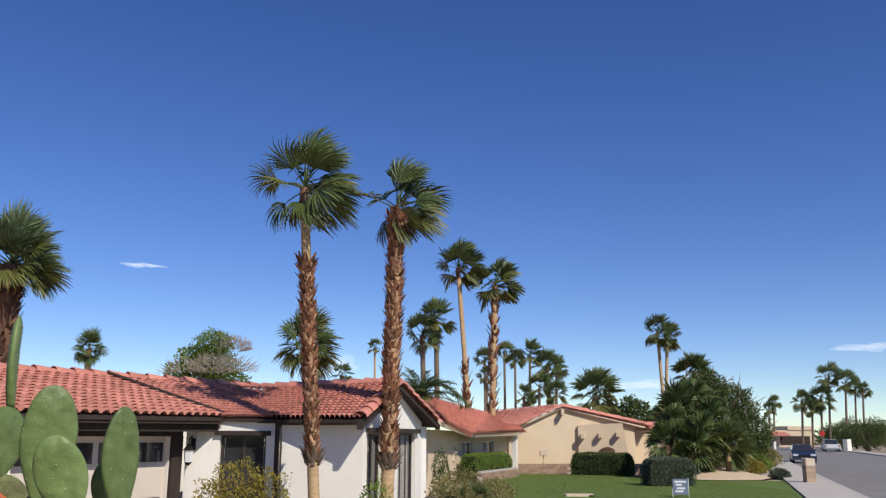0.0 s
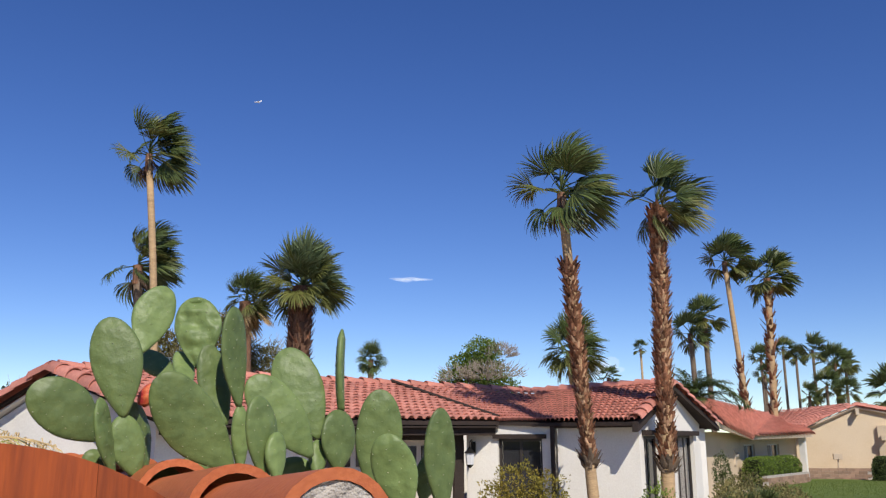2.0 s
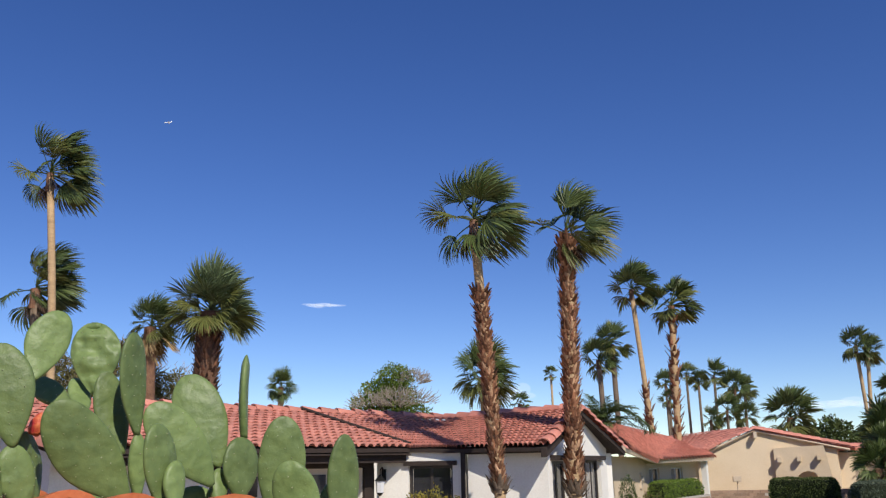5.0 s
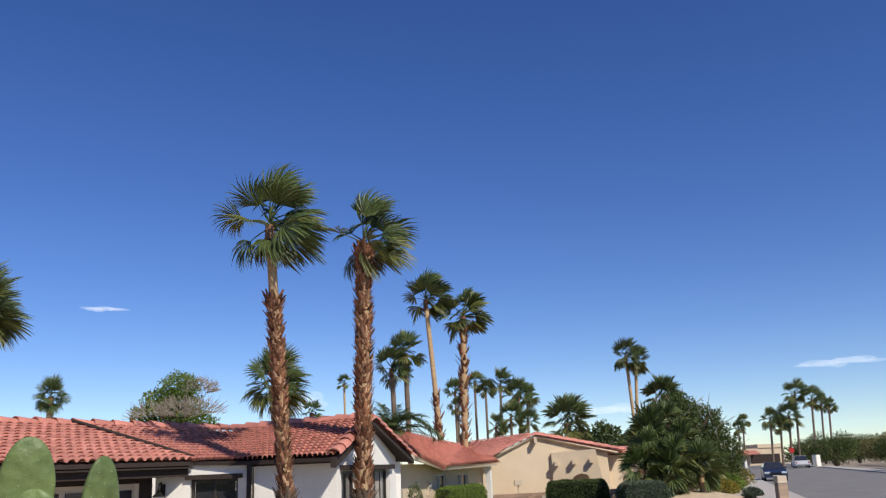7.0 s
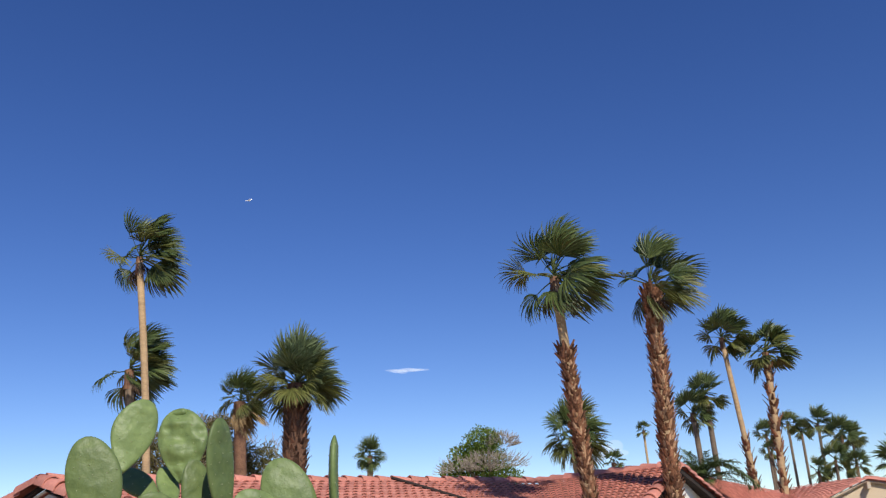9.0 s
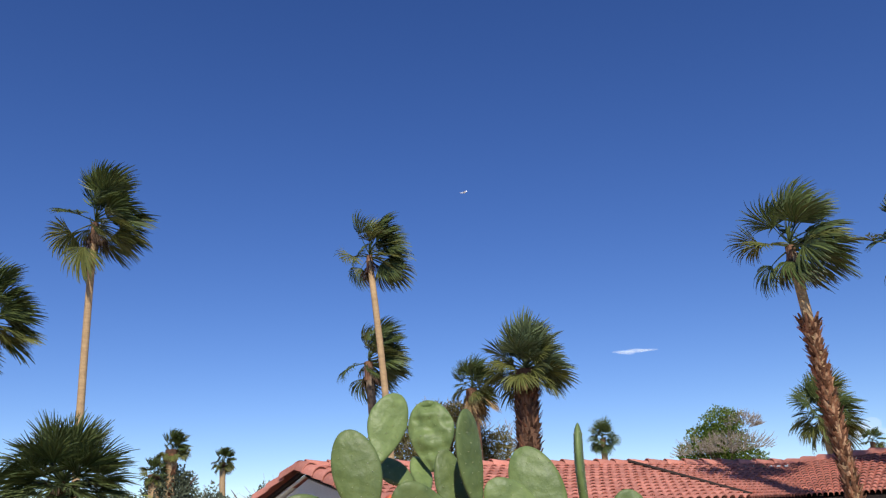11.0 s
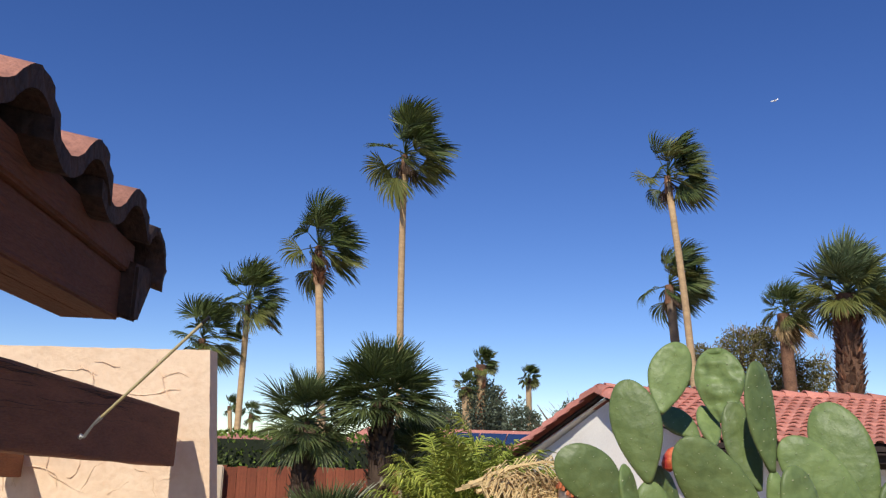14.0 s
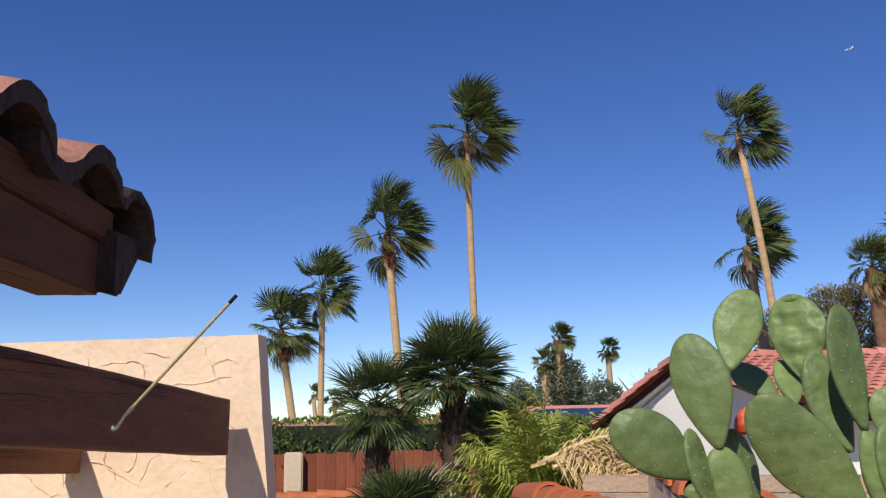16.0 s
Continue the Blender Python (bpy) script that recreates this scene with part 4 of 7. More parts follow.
tile_run(troof, "ridge_tile", [TR + Vector((0.5, 0.5, 0.05)), TP + Vector((0.2, 0.5, 0.05))], TILE_FAR, 0.5, 0.0)
bm = bmesh.new()
fl = [Vector((3.3, 50.0, 0)), Vector((11.3, 50.75, 0)), Vector((11.3, 50.75, 2.62)), Vector((7.05, 50.352, 3.70)), Vector((4.0, 50.066, 2.45)), Vector((3.3, 50.0, 2.3))]
fv, bv = [bm.verts.new(p) for p in fl], [bm.verts.new(p + Vector((-0.05, 0.3, 0))) for p in fl]
bm.faces.new(fv), bm.faces.new(bv[::-1])
for i in range(6):
    bm.faces.new((fv[(i + 1) % 6], fv[i], bv[i], bv[(i + 1) % 6]))
under(part("gable_wall", bm, M["stucco_tan"], tan), tan)
for a, b in ((TL, TP), (TR, TP)):
    bm = bmesh.new()
    tube(bm, [a + Vector((0, -0.05, -0.12)), b + Vector((0, -0.05, -0.12))], [0.07, 0.07], 4)
    under(part("rake_board", bm, M["beige_trim"], tan), tan)
under(part("ridge_beam", box(bmesh.new(), (6.9, 49.8, 3.3), (7.07, 50.4, 3.62)), M["beige_trim"], tan), tan)
mw = along((7.9, 50.2, 0), (10.55, 49.65, 0))
wb = under(part("arcade_wall", bmesh.new(), M["stucco_tan"], tan), tan)
bm = bmesh.new()
prof = [(0, 0), (0, 2.72), (2.55, 2.84), (3.0, 0), (2.35, 0)] + [(1.65 + 0.7 * math.cos(a), 0.75 + 0.75 * math.sin(a)) for a in [k * math.pi / 8 for k in range(9)]] + [(0.95, 0)]
fv, bv = [bm.verts.new(mw @ Vector((x, 0, z))) for x, z in prof], [bm.verts.new(mw @ Vector((x, 0.35, z))) for x, z in prof]
bm.faces.new(fv), bm.faces.new(bv[::-1])
for i in range(len(prof)):
    j = (i + 1) % len(prof)
    bm.faces.new((fv[j], fv[i], bv[i], bv[j]))
bm.to_mesh(wb.data)
bm.free()
wb.data.materials.clear(), wb.data.materials.append(M["stucco_tan"])
for k in range(3):
    under(part("beam_stub", box(bmesh.new(), (0.15 + k * 1.0, -0.36, 1.95 + k * 0.05), (0.38 + k * 1.0, 0.02, 2.25 + k * 0.05), mw, 0.02), M["stucco_tan"], tan, "stucco beam end that juts from the wall"), tan)
under(holed_wall("side_wall", (11.3, 50.75), (14.0, 60.0), 0, 2.6, 0.25, [], M["stucco_tan"], tan)[0], tan)
under(part("garage_wing", box(bmesh.new(), (11.35, 51.5, 0), (16.5, 60, 2.45)), M["stucco_tan"], tan), tan)
under(part("wing_roof", slab(bmesh.new(), [(11.2, 51.2, 2.7), (17, 51.2, 2.7), (17, 60, 3.1), (11.2, 60, 3.1)], 0.15), M["roof_tile"], tan), tan)
mbx = empty("mail_box", (5.75, 49.3, 0), "beige box on a slim post by the wall", "mail box")
part("post", tube(bmesh.new(), [(0, 0, 0), (0, 0, 1.05)], [0.04, 0.035], 6), M["beige_trim"], mbx)
part("box", box(bmesh.new(), (-0.22, -0.15, 1.0), (0.22, 0.15, 1.3), None, 0.02), M["beige_trim"], mbx)
# planter walls of brown block
for p, q, h in (((1.75, 39.0), (3.95, 44.8), 0.55), ((3.4, 47.8), (7.2, 48.4), 0.6), ((10.2, 48.7), (12.6, 49.2), 0.6)):
    pl = empty("planter_wall", (*p, 0), "low planter wall of brown blocks", "planter wall")
    bm = bmesh.new()
    L = math.dist(p, q)
    box(bm, (0, 0.03, 0), (L, 0.22, h - 0.02))
    core = part("core", bm, M["mortar"], pl)
    core.matrix_basis = pl.matrix_world.inverted() @ along((*p, 0), (*q, 0))
    stone = bmesh.new()
    box(stone, (0, 0, 0), (0.39, 0.24, 0.145), None)
    sm = mesh_of(stone, "block", M["brick"])
    for r in range(int(h / 0.15)):
        for c in range(int(L / 0.4)):
            ob = new("block", sm)
            place(ob, pl, along((*p, 0), (*q, 0)) @ Matrix.Translation((c * 0.4 + (0.2 if r % 2 else 0), random.uniform(-0.008, 0.008), r * 0.15)))

# ---- wall with clay coping, arched gate ----
CAP = tile_mesh("coping_tile", 0.19, 0.56, 0.09, M["cap_tile"], 12)
C0, C1 = Vector((-0.60, 1.11, 1.935)), Vector((-5.2, 5.2, 1.90))
gw = empty("garden_wall", (C0.x, C0.y, 0), "stucco garden wall topped with orange clay barrel tiles", "garden wall")
bpy.context.view_layer.update()
m_ = along(C0, C1)
part("wall", box(bmesh.new(), (0.05, -0.08, -1.93), ((C1 - C0).length, 0.08, 0.0), None, 0.01), M["stucco_peach"], gw).matrix_basis = gw.matrix_world.inverted() @ m_
tile_run(gw, "coping_tile", [C0, C1], CAP, 0.47, 0.0)
bm = bmesh.new()
tube(bm, [(-0.06, 0, 0.0), (0.08, 0, 0.0)], [0.083, 0.083], 18)
for v in bm.verts:
    v.co.x += 0.012 * noise.noise(v.co * 40)
part("mortar_plug", bm, M["mortar"], gw, "rough grey mortar in the open tile end").matrix_basis = gw.matrix_world.inverted() @ m_ @ Matrix.Translation((0.065, 0, 0.020))

gate = empty("arched_gate", (-1.22, 1.04, 0), "orange-stained wooden garden gate with an arched top", "gate", turn=43.5)
bpy.context.view_layer.update()
GT, GR, GH = 2.093, 0.56, 0.40        # top, radius of its arch, half width
edges = [-GH + 2 * GH * k / 4 for k in range(5)]
arch = lambda x: GT - GR + math.sqrt(GR * GR - x * x)
for a, b in zip(edges, edges[1:]):
    bm = bmesh.new()
    n_ = 9
    xs = [a + 0.0003 + (b - a - 0.0006) * k / n_ for k in range(n_ + 1)]
    front = [bm.verts.new((x, -0.022, arch(x))) for x in xs]
    back = [bm.verts.new((x, 0.022, arch(x))) for x in xs]
    f0, f1 = bm.verts.new((xs[0], -0.022, 0.03)), bm.verts.new((xs[-1], -0.022, 0.03))
    b0, b1 = bm.verts.new((xs[0], 0.022, 0.03)), bm.verts.new((xs[-1], 0.022, 0.03))
    bm.faces.new([f0, f1, *front[::-1]]), bm.faces.new([b1, b0, *back])
    for i in range(n_):
        bm.faces.new((front[i], front[i + 1], back[i + 1], back[i]))
    bm.faces.new((f0, front[0], back[0], b0)), bm.faces.new((front[-1], f1, b1, back[-1]))
    part("board", bm, M["gate_wood"], gate)
for z in (0.35, 1.55):
    part("rail", box(bmesh.new(), (-GH + 0.02, 0.022, z), (GH - 0.02, 0.06, z + 0.12), None, 0.004), M["gate_wood"], gate)
part("gate_post", box(bmesh.new(), (GH + 0.002, -0.03, 0), (GH + 0.05, 0.03, 1.88), None, 0.006), M["gate_wood"], gate, "orange-stained gate post")

# ---- pergola wall, beams, eave of the house beside the camera ----
pw = empty("pergola_wall", (-3.90, 1.56, 0), "peach stucco wall with rough trowelled texture", "wall")
bpy.context.view_layer.update()
WD = Vector((-0.64, -0.77, 0)).normalized()
pm = along((-3.90, 1.56, 0), Vector((-3.90, 1.56, 0)) + WD)
bm = bmesh.new()
nx, nz = 60, 50
grid = {}
for i in range(nx + 1):
    for k in range(nz + 1):
        s, z = 3.2 * i / nx, 2.63 * k / nz
        lean = -0.09 * (2.63 - z) * max(0, 1 - s / 0.6)
        d = 0.006 * noise.noise(Vector((s * 7, z * 7, 1))) + 0.0015 * noise.noise(Vector((s * 23, z * 23, 5)))
        ridge_ = noise.noise(Vector((s * 2.6 + 0.6 * noise.noise(Vector((s * 5, z * 5, 9))), z * 3.1, 3)))
        d -= 0.010 * max(0, 1 - abs(ridge_) / 0.035)
        grid[i, k] = bm.verts.new((s + lean, -d, z - 0.01 * (abs(noise.noise(Vector((s * 9, 2, 0)))) if k == nz else 0)))
for i in range(nx):
    for k in range(nz):
        bm.faces.new((grid[i, k], grid[i, k + 1], grid[i + 1, k + 1], grid[i + 1, k]))
bk = {}
for key in [(0, k) for k in range(nz + 1)] + [(i, nz) for i in range(1, nx + 1)]:
    c = grid[key].co
    bk[key] = bm.verts.new((c.x, c.y - 0.11, c.z))
for k in range(nz):
    bm.faces.new((grid[0, k + 1], grid[0, k], bk[0, k], bk[0, k + 1]))
for i in range(nx):
    bm.faces.new((grid[i + 1, nz], grid[i, nz], bk[i, nz], bk[i + 1, nz]))
bm.faces.new((bk[0, 0], bk[nx, nz], bk[0, nz]))
ob = part("stucco_wall", bm, M["stucco_peach"], pw, smooth=True)
ob.data.set_sharp_from_angle(angle=radians(35))
ob.matrix_basis = pw.matrix_world.inverted() @ pm


# raised trowel ridges on the stucco
rnd = random.Random(21)
bm = bmesh.new()
for k in range(120):
    p = Vector((rnd.uniform(0.05, 2.6), 0.0, rnd.uniform(1.7, 2.6)))
    a = rnd.uniform(-0.9, 0.9) + (math.pi if rnd.random() < 0.5 else 0)
    pts = []
    for q in range(rnd.randint(4, 11)):
        pts.append((p.x, 0.003 + 0.006 * noise.noise(Vector((p.x * 7, p.z * 7, 1))), p.z))
        a += rnd.gauss(0, 0.45)
        p = p + Vector((math.cos(a), 0, math.sin(a))) * rnd.uniform(0.015, 0.045)
        if p.x < 0.03 or p.z > 2.60:
            break
    if len(pts) > 2:
        tube(bm, pts, [0.001] + [rnd.uniform(0.0012, 0.0028) for _ in pts[2:]] + [0.001], 5, False)
ob = tagged(part("trowel_ridge", bm, M["stucco_peach"], pw), kind="stuff")
ob.matrix_basis = pw.matrix_world.inverted() @ pm


def beam(name, label, e, d, length, w, h, ztop, seed, rise=0.05):
    """A rough timber whose far end is at e; it runs along d towards the camera's side."""
    th = empty(name, (*e, ztop), label, "beam")
    bpy.context.view_layer.update()
    bm = bmesh.new()
    n = 40
    rings = []
    for k in range(n + 1):
        x = length * k / n
        j = lambda q: 0.004 * noise.noise(Vector((x * 3, q, seed)))
        rings.append([bm.verts.new((x, sy * w / 2 + j(sy * 3 + sz), -h / 2 + sz * h / 2 + j(sz * 5 + sy + 9))) for sy, sz in ((-1, -1), (-1, -0.93), (-1, 0.0), (-1, 0.93), (-0.93, 1), (0.93, 1), (1, 0.93), (1, -0.93), (0.93, -1), (-0.93, -1))])
    for a, b in zip(rings, rings[1:]):
        for q in range(10):
            bm.faces.new((a[q], b[q], b[(q + 1) % 10], a[(q + 1) % 10]))
    bm.faces.new(rings[0]), bm.faces.new(rings[-1][::-1])
    ob = part("timber", bm, M["beam_wood"], th)
    ob.matrix_basis = th.matrix_world.inverted() @ along((*e, ztop), Vector((*e, ztop)) + Vector((*d, 0))) @ Matrix.Rotation(-rise, 4, "Y")
    # cracks along the grain
    bm = bmesh.new()
    rnd = random.Random(seed)
    for k in range(46):
        x, z = rnd.uniform(0.05, 2.2), -h * (0.03 + 0.45 * rnd.random() ** 2)
        pts = [(x + s * 0.07, w / 2 + 0.002, z - 0.003 * s + rnd.uniform(-0.004, 0.004)) for s in range(rnd.randint(3, 8))]
        tube(bm, pts, [0.0003] + [rnd.uniform(0.0004, 0.0010)] * (len(pts) - 2) + [0.0003], 4, False)
    ob = part("cracks", bm, M["dark_wood"], th, "dark cracks along the grain")
    ob.matrix_basis = th.matrix_world.inverted() @ along((*e, ztop), Vector((*e, ztop)) + Vector((*d, 0))) @ Matrix.Rotation(-rise, 4, "Y")
    return th


beam("pergola_beam", "rough brown-painted timber pergola beam with cracked grain", (-3.87, 1.385), (0.805, -0.593), 3.4, 0.10, 0.235, 2.338, 3)
beam("pergola_beam", "brown-painted lower pergola beam", (-4.42, 0.88), (0.86, -0.51), 1.2, 0.10, 0.13, 2.16, 8)
rodt = empty("metal_rod", (-2.93, 0.80, 2.22), "thin brass-coloured rod hooked to the beam", "rod")
bpy.context.view_layer.update()
R0, R1 = Vector((-2.86, 0.773, 2.221)), Vector((-2.625, 1.033, 2.575))
bm = bmesh.new()
tube(bm, [R0.lerp(R1, 0.16), R1], [0.0048, 0.0048], 10)
place(part("rod", bm, M["brass"]), rodt, Matrix.Identity(4))
bm = bmesh.new()
tube(bm, [R1, R1 + (R1 - R0).normalized() * 0.03], [0.006, 0.006], 8)
place(part("tip", bm, M["iron"]), rodt, Matrix.Identity(4))
bm = bmesh.new()
tube(bm, [R0.lerp(R1, 0.17), R0.lerp(R1, 0.1), R0.lerp(R1, 0.03) + Vector((0, 0.0, -0.012)), R0], [0.007, 0.004, 0.005, 0.007], 6), bmesh.ops.create_icosphere(bm, subdivisions=1, radius=0.010, matrix=Matrix.Translation(R0))
place(part("hook", bm, M["steel"]), rodt, Matrix.Identity(4))

# eave above the camera
ev = empty("eave", (-1.78, 0.60, 2.45), "tiled roof eave with brown-painted boards and weathered clay tiles", "eave")
bpy.context.view_layer.update()
E0 = Vector((-1.73, 0.537, 0))
ED = Vector((0.866, -0.50, 0)).normalized()           # along the eave, towards the camera's side
EU = Vector((-0.50, -0.866, 0)).normalized()          # up the slope, away from the garden
em = Matrix((ED, EU, Vector((0, 0, 1)))).transposed().to_4x4()
em.translation = E0


def epart(name, bm, material, label="", smooth=False):
    ob = part(name, bm, M[material], ev, label, smooth)
    ob.matrix_basis = ev.matrix_world.inverted() @ em
    return ob


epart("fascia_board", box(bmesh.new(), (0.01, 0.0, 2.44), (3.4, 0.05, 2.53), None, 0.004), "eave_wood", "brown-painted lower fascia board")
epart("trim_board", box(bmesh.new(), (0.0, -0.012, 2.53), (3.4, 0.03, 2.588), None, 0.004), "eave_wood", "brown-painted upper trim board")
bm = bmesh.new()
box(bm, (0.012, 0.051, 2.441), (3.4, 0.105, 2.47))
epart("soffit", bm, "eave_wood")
bm = bmesh.new()
v = [bm.verts.new((x, y, z + 0.3 * max(0, y))) for y in (-0.03, 0.9) for x, z in ((-0.105, 2.560), (-0.088, 2.520), (-0.006, 2.437), (0.034, 2.437), (0.034, 2.545))]
for k in range(5):
    bm.faces.new((v[k], v[(k + 1) % 5], v[(k + 1) % 5 + 5], v[k + 5]))
bm.faces.new(v[:5][::-1]), bm.faces.new(v[5:])
bmesh.ops.recalc_face_normals(bm, faces=bm.faces[:])
bmesh.ops.bevel(bm, geom=bm.edges[:], offset=0.006, segments=2, affect="EDGES")
epart("barge_board", bm, "eave_shade", "weathered end board with a slanted foot, coloured shade-dark")
DROP = 0.30
bm = bmesh.new()
slab(bm, [(0.0, 0.02, 2.585), (3.4, 0.02, 2.585), (3.4, 1.1, 2.585 + 1.1 * DROP), (0.0, 1.1, 2.585 + 1.1 * DROP)], 0.02)
epart("roof_deck", bm, "eave_wood")
# S-shaped tiles: a barrel and the pan beside it, in one thick sheet
bm = bmesh.new()
prof = []
for k in range(19):
    a = k / 18
    prof.append((-0.02 + 0.30 * a, 0.041 * math.cos(2 * math.pi * (a - 0.28)) ** 0.75 if math.cos(2 * math.pi * (a - 0.28)) > 0 else -0.028 * abs(math.cos(2 * math.pi * (a - 0.28)))))
rows_ = []
for y, dz in ((-0.05, -0.004), (0.04, 0.012), (0.22, 0.070), (0.42, 0.120)):
    jag = 0.007 if y < 0 else 0
    rows_.append(([bm.verts.new((x, y + jag * noise.noise(Vector((x * 60, 0, 0))), z + dz + 0.05)) for x, z in prof], [bm.verts.new((x, y, z + dz + 0.05 - 0.03)) for x, z in prof]))
for (o0, i0), (o1, i1) in zip(rows_, rows_[1:]):
    for k in range(18):
        bm.faces.new((o0[k], o0[k + 1], o1[k + 1], o1[k])), bm.faces.new((i0[k + 1], i0[k], i1[k], i1[k + 1]))
o0, i0 = rows_[0]
for k in range(18):
    bm.faces.new((i0[k], i0[k + 1], o0[k + 1], o0[k]))
for k in (0, 18):
    for (a0, c0), (a1, c1) in zip(rows_, rows_[1:]):
        bm.faces.new((a0[k], a1[k], c1[k], c0[k]))
bm.normal_update()
# ends, undersides and side faces get the darker copy, standing in for shade
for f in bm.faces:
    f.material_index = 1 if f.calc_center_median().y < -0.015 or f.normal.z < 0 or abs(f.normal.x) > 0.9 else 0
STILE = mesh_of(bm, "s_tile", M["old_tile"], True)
STILE.materials.append(M["eave_shade"])
STILE.set_sharp_from_angle(angle=radians(40))
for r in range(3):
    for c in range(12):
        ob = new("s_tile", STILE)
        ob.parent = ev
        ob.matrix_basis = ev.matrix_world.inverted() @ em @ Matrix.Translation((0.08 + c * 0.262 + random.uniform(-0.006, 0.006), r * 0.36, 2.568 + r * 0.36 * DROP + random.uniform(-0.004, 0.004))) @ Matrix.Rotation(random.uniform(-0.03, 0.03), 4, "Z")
# mortar packed into the open barrels along the eave, in the same shade-dark colour
bm = bmesh.new()
bmesh.ops.create_icosphere(bm, subdivisions=3, radius=1.0, matrix=Matrix.Translation((0.064, 0.03, 0.020)) @ Matrix.Diagonal((0.080, 0.030, 0.042, 1)))
for v in bm.verts:
    v.co.y = max(v.co.y, 0.004) + 0.012 * noise.noise(v.co * 30)
    v.co += Vector((0.6, 0.8, 0.8)) * 0.008 * noise.noise(v.co * 70)
STOP = mesh_of(bm, "mortar_stop", M["eave_shade"], True)
for c in range(12):
    ob = new("mortar_stop", STOP)
    ob.parent = ev
    ob.matrix_basis = ev.matrix_world.inverted() @ em @ Matrix.Translation((0.08 + c * 0.262, random.uniform(-0.006, 0.006), 2.568 + random.uniform(-0.004, 0.004)))
# half-round rake tiles that close the end of the roof; the lowest is coloured shade-dark
arc_ = [(-0.018 + 0.089 * math.cos(radians(g)), 0.068 * math.sin(radians(g)) - (0.012 * (g - 180) / 30 if g > 180 else 0.0)) for g in range(20, 211, 10)]
for k in range(3):
    bm = bmesh.new()
    rows_ = []
    for y in (-0.05, 0.0, 0.38):
        w_ = 1.0 if y < 0.1 else 0.9
        chip = 0.006 if y < 0 else 0.0
        rows_.append([[bm.verts.new((-0.018 + (x + 0.018) * w_ * q, y + chip * noise.noise(Vector((x * 70, z * 70, q))), 2.575 + z * w_ * q + y * DROP + 0.004 * noise.noise(Vector((x * 40, y * 20, z * 40))))) for x, z in arc_] for q in (1.0, 0.76)])
    for (o0, i0), (o1, i1) in zip(rows_, rows_[1:]):
        for j in range(len(arc_) - 1):
            bm.faces.new((o0[j], o0[j + 1], o1[j + 1], o1[j])), bm.faces.new((i0[j + 1], i0[j], i1[j], i1[j + 1]))
    o0, i0 = rows_[0]
    for j in range(len(arc_) - 1):
        bm.faces.new((i0[j], i0[j + 1], o0[j + 1], o0[j]))
    for j in (0, len(arc_) - 1):
        for (o0, i0), (o1, i1) in zip(rows_, rows_[1:]):
            bm.faces.new((o0[j], o1[j], i1[j], i0[j]))
    bmesh.ops.recalc_face_normals(bm, faces=bm.faces[:])
    ob = epart("rake_tile", bm, "eave_shade" if k == 0 else "old_tile", "weathered half-round rake tile, coloured shade-dark" if k == 0 else "", True)
    ob.matrix_basis = ob.matrix_basis @ Matrix.Translation((0, 0.35 * k, 0.35 * k * DROP + 0.012 * k))
# house wall that carries the eave, behind the camera
hw = empty("stucco_house", (-2.2, -1.6, 0), "peach stucco house under the tiled eave", "house")
bpy.context.view_layer.update()
place(part("wall", box(bmesh.new(), (0.3, 1.0, 0.0), (3.6, 1.2, 2.75)), M["stucco_peach"]), hw, em)

# ---- prickly pear ----
cactus = empty("prickly_pear_cactus", (-1.25, 2.1, 0), "large prickly pear cactus with flat green pads", "cactus")
bpy.context.view_layer.update()


